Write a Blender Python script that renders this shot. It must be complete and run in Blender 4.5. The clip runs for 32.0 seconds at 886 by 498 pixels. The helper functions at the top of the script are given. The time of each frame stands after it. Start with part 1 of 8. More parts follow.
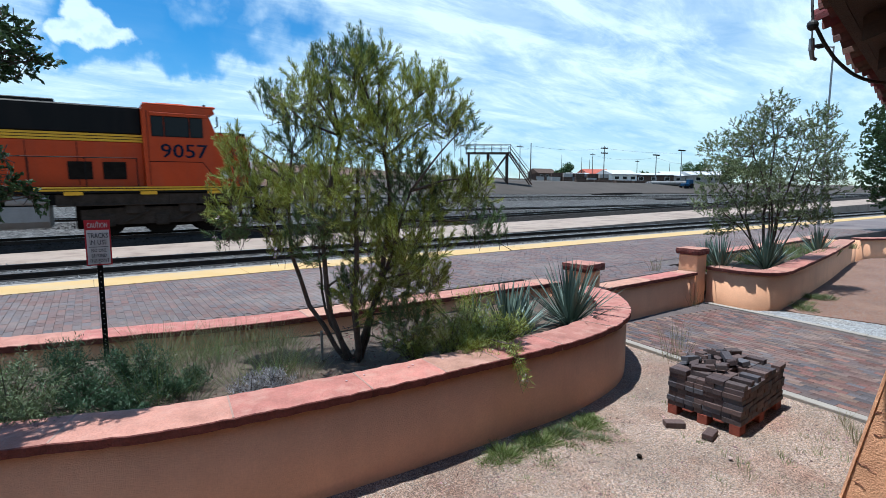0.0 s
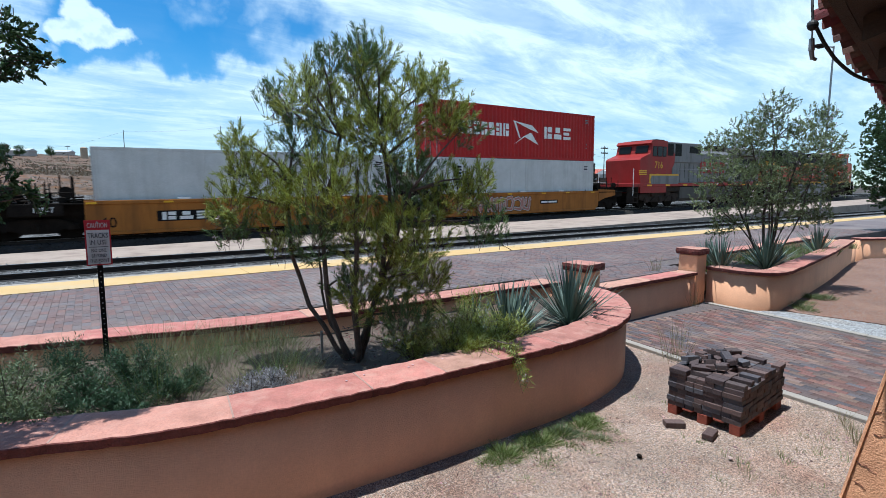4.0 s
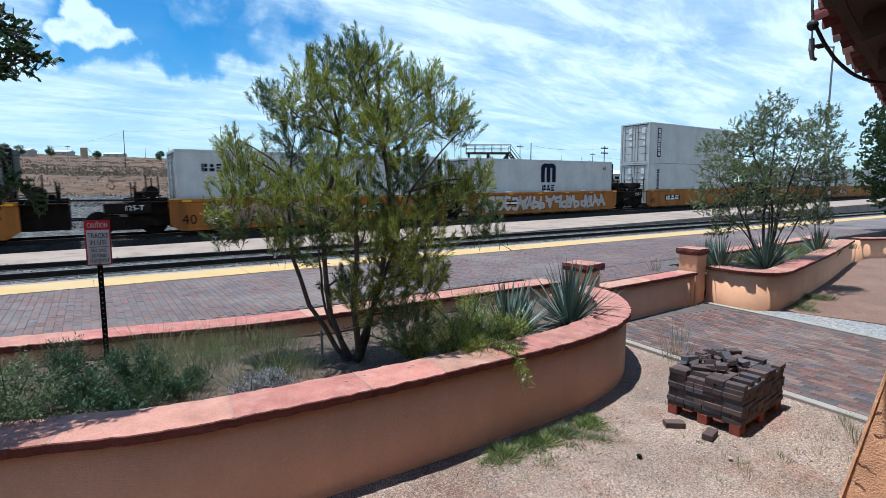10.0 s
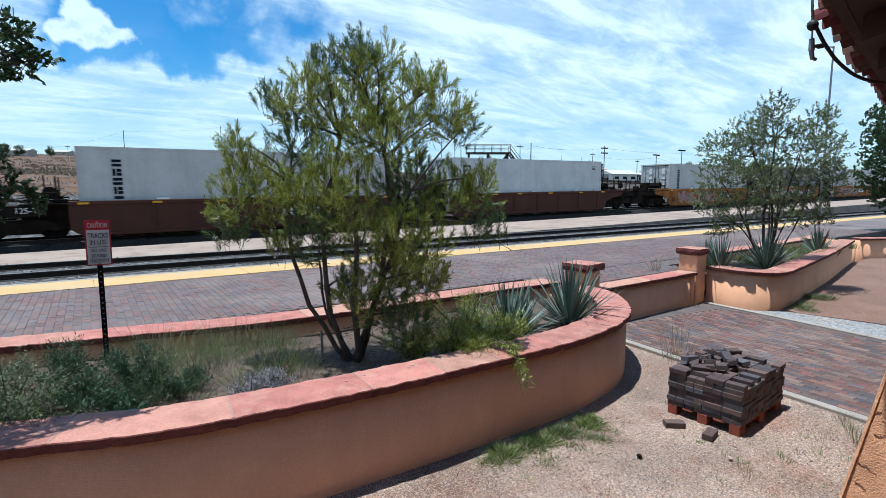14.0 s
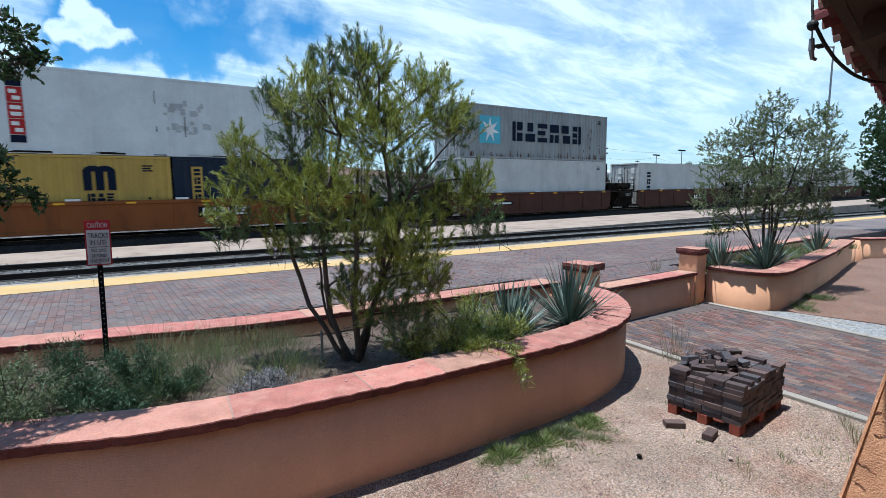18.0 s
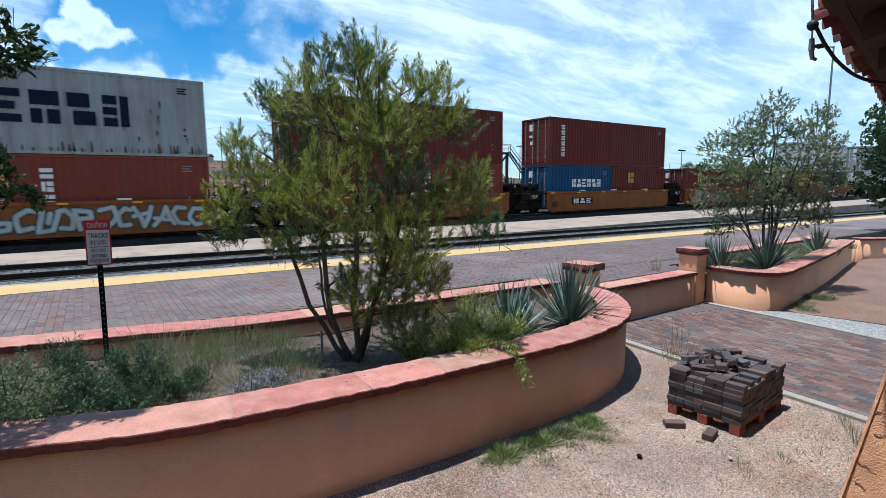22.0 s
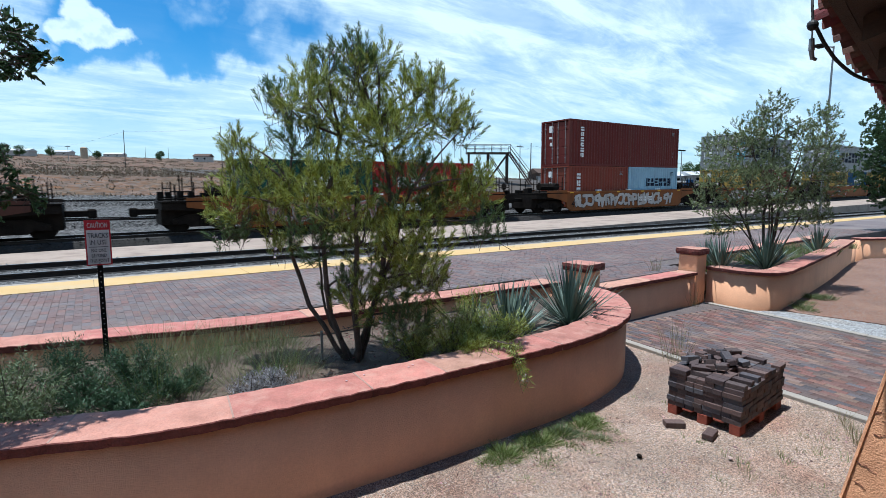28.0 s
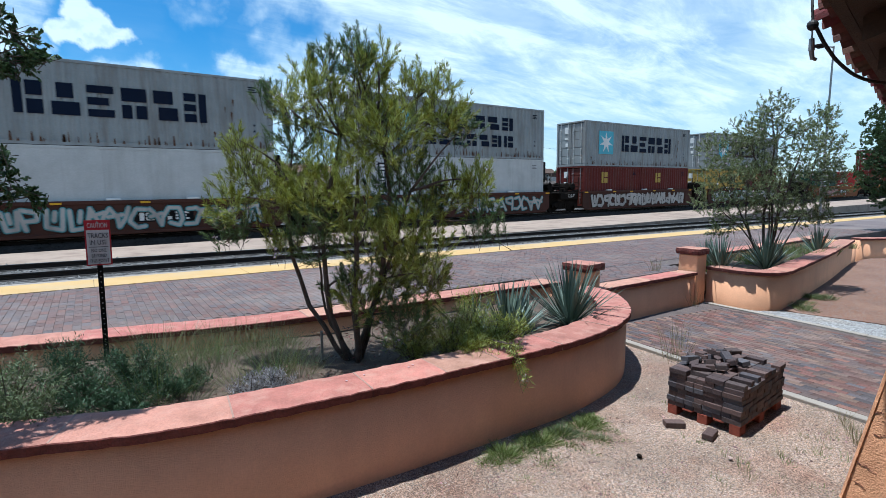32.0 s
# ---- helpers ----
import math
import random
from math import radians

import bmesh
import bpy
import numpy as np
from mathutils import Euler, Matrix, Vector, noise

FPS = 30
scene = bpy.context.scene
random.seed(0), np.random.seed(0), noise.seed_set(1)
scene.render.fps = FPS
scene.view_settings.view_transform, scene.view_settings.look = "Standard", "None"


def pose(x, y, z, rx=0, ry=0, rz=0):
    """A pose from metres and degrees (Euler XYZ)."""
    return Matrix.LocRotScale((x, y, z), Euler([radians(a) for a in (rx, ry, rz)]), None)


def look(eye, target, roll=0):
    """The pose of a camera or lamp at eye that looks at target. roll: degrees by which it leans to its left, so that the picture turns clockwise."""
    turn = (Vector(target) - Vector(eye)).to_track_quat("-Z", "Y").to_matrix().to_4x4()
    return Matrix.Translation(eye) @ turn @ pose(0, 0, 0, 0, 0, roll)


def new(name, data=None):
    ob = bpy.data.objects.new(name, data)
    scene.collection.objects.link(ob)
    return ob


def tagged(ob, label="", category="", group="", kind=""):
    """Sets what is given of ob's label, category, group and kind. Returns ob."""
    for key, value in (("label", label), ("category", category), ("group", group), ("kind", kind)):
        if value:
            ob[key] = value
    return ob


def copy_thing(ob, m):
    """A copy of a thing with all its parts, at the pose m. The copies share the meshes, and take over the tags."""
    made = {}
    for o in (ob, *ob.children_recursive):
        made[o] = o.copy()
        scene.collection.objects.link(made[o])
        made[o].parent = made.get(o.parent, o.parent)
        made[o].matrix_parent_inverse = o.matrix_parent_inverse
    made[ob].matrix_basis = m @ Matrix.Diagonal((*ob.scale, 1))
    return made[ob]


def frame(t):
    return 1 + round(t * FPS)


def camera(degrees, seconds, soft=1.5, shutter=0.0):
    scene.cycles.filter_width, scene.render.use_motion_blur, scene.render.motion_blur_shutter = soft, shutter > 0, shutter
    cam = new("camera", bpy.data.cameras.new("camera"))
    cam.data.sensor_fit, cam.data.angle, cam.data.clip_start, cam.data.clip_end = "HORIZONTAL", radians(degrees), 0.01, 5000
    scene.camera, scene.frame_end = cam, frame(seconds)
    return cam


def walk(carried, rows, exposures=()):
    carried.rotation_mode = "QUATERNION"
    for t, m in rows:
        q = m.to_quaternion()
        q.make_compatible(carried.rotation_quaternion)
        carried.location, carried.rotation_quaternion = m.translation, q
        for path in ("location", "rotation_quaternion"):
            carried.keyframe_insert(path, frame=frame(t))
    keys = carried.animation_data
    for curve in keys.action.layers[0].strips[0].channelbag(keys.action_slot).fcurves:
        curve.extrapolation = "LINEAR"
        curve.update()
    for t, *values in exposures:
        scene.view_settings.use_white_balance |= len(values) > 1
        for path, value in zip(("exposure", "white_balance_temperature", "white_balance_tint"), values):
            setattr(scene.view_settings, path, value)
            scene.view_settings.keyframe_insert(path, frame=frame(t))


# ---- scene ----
cam = camera(82.1, 32.0, soft=0.1, shutter=0.12)
EYE = (0.0, 0.0, 2.2)
AIM = (0.5709, 0.8210, 2.2 - 0.1141)
walk(cam, [(0, look(EYE, AIM, 0.06)), (32, look(EYE, AIM, 0.06))], exposures=[(0, 0.54, 5780, 6), (32, 0.54, 5780, 6)])

# ---- world and sun ----
SHADOW = Vector((0.165, -0.12, -1.0)).normalized()
SUN_UP = math.asin(-SHADOW.z)
SUN_AZ = math.atan2(-SHADOW.x, -SHADOW.y)


def make_world():
    w = bpy.data.worlds.new("sky")
    scene.world = w
    w.use_nodes = True
    nt = w.node_tree
    nt.nodes.clear()
    N, L = nt.nodes.new, nt.links.new
    out, bg = N("ShaderNodeOutputWorld"), N("ShaderNodeBackground")
    sky = N("ShaderNodeTexSky")
    sky.sky_type, sky.sun_disc = "NISHITA", False
    sky.sun_elevation, sky.sun_rotation = SUN_UP, SUN_AZ
    sky.air_density, sky.dust_density, sky.ozone_density = 1.0, 0.0, 2.5
    tc = N("ShaderNodeTexCoord")
    sep = N("ShaderNodeSeparateXYZ")
    L(tc.outputs["Generated"], sep.inputs[0])

    def m(op, a, b=None, c=None):
        n = N("ShaderNodeMath")
        n.operation = op
        for i, v in enumerate((a, b, c)):
            if v is None:
                continue
            if isinstance(v, (int, float)):
                n.inputs[i].default_value = v
            else:
                L(v, n.inputs[i])
        return n.outputs[0]

    up = m("MAXIMUM", sep.outputs[2], 0.0)
    den = m("ADD", up, 0.16)
    px, py = m("DIVIDE", sep.outputs[0], den), m("DIVIDE", sep.outputs[1], den)
    comb = N("ShaderNodeCombineXYZ")
    L(px, comb.inputs[0]), L(py, comb.inputs[1])

    def clouds(scale, loc, stretch, rough, lo, hi, detail=8, rot=0.0):
        mp = N("ShaderNodeMapping")
        mp.inputs["Location"].default_value = loc
        mp.inputs["Scale"].default_value = stretch
        mp.inputs["Rotation"].default_value = (0, 0, rot)
        L(comb.outputs[0], mp.inputs[0])
        n = N("ShaderNodeTexNoise")
        n.inputs["Scale"].default_value, n.inputs["Detail"].default_value = scale, detail
        n.inputs["Roughness"].default_value, n.inputs["Distortion"].default_value = rough, 0.4
        L(mp.outputs[0], n.inputs["Vector"])
        r = N("ShaderNodeMapRange")
        r.interpolation_type = "SMOOTHSTEP"
        r.inputs["From Min"].default_value, r.inputs["From Max"].default_value = lo, hi
        L(n.outputs[0], r.inputs[0])
        return r.outputs[0]

    veil = clouds(0.8, (3.1, 1.7, 0), (1, 1, 1), 0.6, 0.16, 0.50, rot=-0.6)
    streaks = clouds(1.9, (0.4, 5.2, 0), (0.7, 1.9, 1), 0.66, 0.40, 0.66, rot=-0.6)
    # ragged edges for the single clouds and the clear gaps: the direction is shaken at two scales
    def shaken(amounts):
        vec = tc.outputs["Generated"]
        for sc, amt in amounts:
            cn = N("ShaderNodeTexNoise")
            cn.inputs["Scale"].default_value, cn.inputs["Detail"].default_value = sc, 7
            L(tc.outputs["Generated"], cn.inputs["Vector"])
            half = N("ShaderNodeVectorMath")
            half.operation = "SUBTRACT"
            half.inputs[1].default_value = (0.5, 0.5, 0.5)
            L(cn.outputs["Color"], half.inputs[0])
            ns = N("ShaderNodeVectorMath")
            ns.operation = "SCALE"
            ns.inputs["Scale"].default_value = amt
            L(half.outputs[0], ns.inputs[0])
            ad = N("ShaderNodeVectorMath")
            ad.operation = "ADD"
            L(vec, ad.inputs[0]), L(ns.outputs[0], ad.inputs[1])
            vec = ad.outputs[0]
        return vec

    def blob(vec, centre, r, soft):
        dn = N("ShaderNodeVectorMath")
        dn.operation = "DISTANCE"
        dn.inputs[1].default_value = Vector(centre).normalized()
        L(vec, dn.inputs[0])
        r_ = N("ShaderNodeMapRange")
        r_.interpolation_type = "SMOOTHSTEP"
        r_.inputs["From Min"].default_value, r_.inputs["From Max"].default_value = r + soft, r - soft
        L(dn.outputs["Value"], r_.inputs[0])
        return r_.outputs[0]

    ragged, curly = shaken(((5.0, 0.16), (18.0, 0.15))), shaken(((14.0, 0.045), (40.0, 0.034)))
    dens = m("MINIMUM", m("ADD", m("MULTIPLY", veil, 0.58), m("MULTIPLY", streaks, 0.52)), 1.0)
    # a bank of cirrus in the north-west, with clear gaps of deep blue only above it
    for c, r, sf, a in CIRRUS_BANK:
        dens = m("MAXIMUM", dens, m("MULTIPLY", m("MULTIPLY", blob(ragged, c, r, sf), a), m("ADD", 0.55, m("MULTIPLY", streaks, 0.45))))
    sepr = N("ShaderNodeSeparateXYZ")
    L(ragged, sepr.inputs[0])
    high = N("ShaderNodeMapRange")
    high.interpolation_type = "SMOOTHSTEP"
    high.inputs["From Min"].default_value, high.inputs["From Max"].default_value = 0.180, 0.215
    L(sepr.outputs[2], high.inputs[0])
    for c, r, sf in CLEAR_SKY:
        dens = m("MULTIPLY", dens, m("SUBTRACT", 1.0, m("MULTIPLY", m("MULTIPLY", blob(ragged, c, r, sf), high.outputs[0]), 0.93)))
    for c, r, sf, a in WISPS:
        dens = m("MAXIMUM", dens, m("MULTIPLY", blob(ragged, c, r, sf), a))
    # one tall cumulus with a flat base
    heap = None
    for c, r in CUMULUS:
        b_ = blob(curly, c, r, 0.006)
        heap = b_ if heap is None else m("MAXIMUM", heap, b_)
    foot = N("ShaderNodeMapRange")
    foot.interpolation_type = "SMOOTHSTEP"
    foot.inputs["From Min"].default_value, foot.inputs["From Max"].default_value = CUMULUS_FOOT - 0.006, CUMULUS_FOOT + 0.006
    sepc = N("ShaderNodeSeparateXYZ")
    L(curly, sepc.inputs[0])
    L(m("SUBTRACT", sepc.outputs[2], m("MULTIPLY", sepc.outputs[0], 0.18)), foot.inputs[0])
    heap = m("MULTIPLY", heap, foot.outputs[0])
    dens = m("MAXIMUM", dens, m("MULTIPLY", heap, 0.97))
    # the sky opens overhead, where the sun stands clear
    over = N("ShaderNodeMapRange")
    over.interpolation_type = "SMOOTHSTEP"
    over.inputs["From Min"].default_value, over.inputs["From Max"].default_value = 0.42, 0.70
    over.inputs["To Min"].default_value, over.inputs["To Max"].default_value = 1.0, 0.15
    L(up, over.inputs[0])
    dens = m("MULTIPLY", dens, over.outputs[0])
    fade = N("ShaderNodeMapRange")
    fade.inputs["From Min"].default_value, fade.inputs["From Max"].default_value = 0.0, 0.16
    fade.inputs["To Min"].default_value = 0.30
    L(up, fade.inputs[0])
    dens = m("MULTIPLY", dens, fade.outputs[0])
    hsv = N("ShaderNodeHueSaturation")
    hsv.inputs["Saturation"].default_value, hsv.inputs["Value"].default_value = 1.45, 1.85
    hsv.inputs["Hue"].default_value = 0.497
    L(sky.outputs[0], hsv.inputs["Color"])
    mix = N("ShaderNodeMix")
    mix.data_type = "RGBA"
    L(dens, mix.inputs["Factor"])
    # haze: the lowest sky is a soft blue, not white
    low = N("ShaderNodeMapRange")
    low.inputs["From Min"].default_value, low.inputs["From Max"].default_value = 0.0, 0.16
    low.inputs["To Min"].default_value, low.inputs["To Max"].default_value = 1.0, 0.0
    L(up, low.inputs[0])
    tint = N("ShaderNodeMix")
    tint.data_type, tint.blend_type = "RGBA", "MULTIPLY"
    tint.inputs["B"].default_value = (0.58, 0.72, 0.86, 1)
    L(low.outputs[0], tint.inputs["Factor"])
    L(hsv.outputs[0], tint.inputs["A"])
    L(tint.outputs["Result"], mix.inputs["A"])
    tone = N("ShaderNodeMix")
    tone.data_type = "RGBA"
    tone.inputs["A"].default_value, tone.inputs["B"].default_value = (12.1, 14.4, 15.5, 1), (7.8, 10.8, 13.4, 1)
    hollow = clouds(2.6, (7.7, 1.1, 0), (0.8, 1.5, 1), 0.6, 0.48, 0.70)
    dent = N("ShaderNodeTexNoise")
    dent.inputs["Scale"].default_value, dent.inputs["Detail"].default_value = 42.0, 5
    L(tc.outputs["Generated"], dent.inputs["Vector"])
    dr = N("ShaderNodeMapRange")
    dr.interpolation_type = "SMOOTHSTEP"
    dr.inputs["From Min"].default_value, dr.inputs["From Max"].default_value = 0.46, 0.66
    L(dent.outputs[0], dr.inputs[0])
    L(m("MAXIMUM", m("MULTIPLY", hollow, 0.8), m("MULTIPLY", heap, m("MULTIPLY", dr.outputs[0], 0.6))), tone.inputs["Factor"])
    L(tone.outputs["Result"], mix.inputs["B"])
    L(mix.outputs["Result"], bg.inputs["Color"])
    bg.inputs["Strength"].default_value = 0.05
    L(bg.outputs[0], out.inputs[0])


CUMULUS = [((0.012, 0.967, 0.251), 0.031), ((-0.010, 0.973, 0.231), 0.024), ((0.034, 0.970, 0.240), 0.026), ((-0.002, 0.962, 0.268), 0.024), ((0.056, 0.970, 0.233), 0.019), ((-0.020, 0.976, 0.222), 0.012)]
CUMULUS_FOOT = 0.219
CIRRUS_BANK = [((0.155, 0.975, 0.155), 0.17, 0.09, 0.85), ((0.33, 0.93, 0.15), 0.15, 0.09, 0.8), ((-0.05, 0.99, 0.13), 0.10, 0.06, 0.75)]
CLEAR_SKY = [((0.07, 0.966, 0.245), 0.125, 0.03), ((0.20, 0.950, 0.248), 0.095, 0.035), ((0.33, 0.905, 0.265), 0.05, 0.035), ((-0.02, 0.98, 0.195), 0.04, 0.02)]
WISPS = [((0.17, 0.942, 0.302), 0.010, 0.045, 0.7), ((0.27, 0.92, 0.292), 0.016, 0.05, 0.8), ((-0.07, 0.965, 0.255), 0.022, 0.035, 0.8)]
make_world()
sun = new("sun", bpy.data.lights.new("sun", "SUN"))
sun.data.energy, sun.data.angle, sun.data.color = 5.0, radians(0.53), (1.0, 0.965, 0.91)
sun.matrix_world = look(-SHADOW * 60, (0, 0, 0))


# ---- materials ----
def mat(name, base, rough=0.8, metal=0.0, var=0.25, scale=6.0, fine=60.0, bump=0.2, bump_scale=80.0, dirt=None, dirt_amt=0.5,
        dirt_scale=1.2, island=0.0, obj=0.0, streak=False, spec=0.3, trans=0.0):
    """A procedural surface: base colour varied at two scales, optional dirt, per-piece variation, fine bump."""
    mt = bpy.data.materials.new(name)
    mt.use_nodes = True
    nt = mt.node_tree
    N, L = nt.nodes.new, nt.links.new
    bs = nt.nodes["Principled BSDF"]
    tc = N("ShaderNodeTexCoord")

    def noise_node(sc, detail=4, rough_=0.6, vec=None):
        n = N("ShaderNodeTexNoise")
        n.inputs["Scale"].default_value, n.inputs["Detail"].default_value = sc, detail
        n.inputs["Roughness"].default_value = rough_
        L(vec or tc.outputs["Object"], n.inputs["Vector"])
        return n

    def ramp(fac, lo, hi, a, b):
        r = N("ShaderNodeMapRange")
        r.inputs["From Min"].default_value, r.inputs["From Max"].default_value = lo, hi
        r.inputs["To Min"].default_value, r.inputs["To Max"].default_value = a, b
        L(fac, r.inputs[0])
        return r.outputs[0]

    def mixc(fac, a, b, mode="MIX"):
        x = N("ShaderNodeMix")
        x.data_type, x.blend_type = "RGBA", mode
        for sock, v in ((x.inputs["Factor"], fac), (x.inputs["A"], a), (x.inputs["B"], b)):
            if isinstance(v, (int, float)):
                sock.default_value = v
            elif isinstance(v, tuple):
                sock.default_value = (*v, 1)
            else:
                L(v, sock)
        return x.outputs["Result"]

    big = noise_node(scale)
    small = noise_node(fine, 2)
    hs = N("ShaderNodeHueSaturation")
    hs.inputs["Color"].default_value = (*base, 1)
    v = N("ShaderNodeMath")
    v.operation = "MULTIPLY"
    L(ramp(big.outputs[0], 0.3, 0.7, 1 - var, 1 + var), v.inputs[0])
    L(ramp(small.outputs[0], 0.3, 0.7, 1 - var * 0.7, 1 + var * 0.7), v.inputs[1])
    val = v.outputs[0]
    rnd = None
    if island:
        g = N("ShaderNodeNewGeometry")
        rnd, amt = g.outputs["Random Per Island"], island
    if obj:
        o = N("ShaderNodeObjectInfo")
        rnd, amt = o.outputs["Random"], obj
    if rnd is not None:
        v2 = N("ShaderNodeMath")
        v2.operation = "MULTIPLY"
        L(val, v2.inputs[0])
        L(ramp(rnd, 0, 1, 1 - amt, 1 + amt), v2.inputs[1])
        val = v2.outputs[0]
        fr = N("ShaderNodeMath")
        fr.operation = "FRACT"
        ml = N("ShaderNodeMath")
        ml.operation = "MULTIPLY"
        ml.inputs[1].default_value = 17.3
        L(rnd, ml.inputs[0])
        L(ml.outputs[0], fr.inputs[0])
        L(ramp(fr.outputs[0], 0, 1, 0.5 - amt * 0.13, 0.5 + amt * 0.09), hs.inputs["Hue"])
        L(ramp(fr.outputs[0], 0, 1, 1 + amt * 0.5, 1 - amt * 0.5), hs.inputs["Saturation"])
    L(val, hs.inputs["Value"])
    col = hs.outputs[0]
    if dirt is not None:
        vec = tc.outputs["Object"]
        if streak:
            mp = N("ShaderNodeMapping")
            mp.inputs["Scale"].default_value = (1, 1, 0.12)
            L(vec, mp.inputs[0])
            vec = mp.outputs[0]
        dn = noise_node(dirt_scale, 6, 0.65, vec)
        col = mixc(ramp(dn.outputs[0], 0.48, 0.72, 0, dirt_amt), col, dirt)
    L(col, bs.inputs["Base Color"])
    L(ramp(small.outputs[0], 0.2, 0.8, max(rough - 0.1, 0.02), min(rough + 0.1, 1)), bs.inputs["Roughness"])
    bs.inputs["Metallic"].default_value = metal
    bs.inputs["Specular IOR Level"].default_value = spec
    if trans:
        bs.inputs["Transmission Weight"].default_value = trans
    if bump:
        bn = noise_node(bump_scale, 5, 0.6)
        bp = N("ShaderNodeBump")
        bp.inputs["Strength"].default_value, bp.inputs["Distance"].default_value = bump, 0.02
        L(bn.outputs[0], bp.inputs["Height"])
        L(bp.outputs[0], bs.inputs["Normal"])
    return mt


def grain_mat(name, base, scale, contrast=0.4, patch=None, patch_amt=0.5, patch_scale=0.8, bump=0.8, wash=0.15):
    """Loose mineral grains: each grain has its own tone, with broader patches and washes over them."""
    mt = bpy.data.materials.new(name)
    mt.use_nodes = True
    nt = mt.node_tree
    N, L = nt.nodes.new, nt.links.new
    bs = nt.nodes["Principled BSDF"]
    tc = N("ShaderNodeTexCoord")
    vo = N("ShaderNodeTexVoronoi")
    vo.inputs["Scale"].default_value, vo.inputs["Randomness"].default_value = scale, 1.0
    L(tc.outputs["Object"], vo.inputs["Vector"])
    sep = N("ShaderNodeSeparateColor")
    L(vo.outputs["Color"], sep.inputs[0])

    def rng_map(sock, lo, hi, a, b):
        r = N("ShaderNodeMapRange")
        for i, v in enumerate((lo, hi, a, b)):
            r.inputs[i + 1].default_value = v
        L(sock, r.inputs[0])
        return r.outputs[0]

    def noise_tex(sc, detail=5):
        n = N("ShaderNodeTexNoise")
        n.inputs["Scale"].default_value, n.inputs["Detail"].default_value, n.inputs["Roughness"].default_value = sc, detail, 0.62
        L(tc.outputs["Object"], n.inputs["Vector"])
        return n.outputs[0]

    def mul(a, b):
        m = N("ShaderNodeMath")
        m.operation = "MULTIPLY"
        L(a, m.inputs[0]), L(b, m.inputs[1])
        return m.outputs[0]

    tone = rng_map(sep.outputs[0], 0, 1, 1 - contrast, 1 + contrast)
    tone = mul(tone, rng_map(noise_tex(scale * 0.35, 3), 0.3, 0.7, 1 - contrast * 0.6, 1 + contrast * 0.6))
    tone = mul(tone, rng_map(noise_tex(1.1), 0.3, 0.7, 1 - wash, 1 + wash))
    hs = N("ShaderNodeHueSaturation")
    hs.inputs["Color"].default_value = (*base, 1)
    L(tone, hs.inputs["Value"])
    L(rng_map(sep.outputs[1], 0, 1, 0.55, 1.4), hs.inputs["Saturation"])
    col = hs.outputs[0]
    if patch is not None:
        h2 = N("ShaderNodeHueSaturation")
        h2.inputs["Color"].default_value = (*patch, 1)
        L(tone, h2.inputs["Value"])
        x = N("ShaderNodeMix")
        x.data_type = "RGBA"
        L(rng_map(noise_tex(patch_scale, 6), 0.47, 0.68, 0, patch_amt), x.inputs["Factor"])
        L(col, x.inputs["A"]), L(h2.outputs[0], x.inputs["B"])
        col = x.outputs["Result"]
    L(col, bs.inputs["Base Color"])
    bs.inputs["Roughness"].default_value, bs.inputs["Specular IOR Level"].default_value = 0.95, 0.2
    bp = N("ShaderNodeBump")
    bp.inputs["Strength"].default_value, bp.inputs["Distance"].default_value = bump, 0.5 / scale
    L(sep.outputs[2], bp.inputs["Height"])
    L(bp.outputs[0], bs.inputs["Normal"])
    return mt


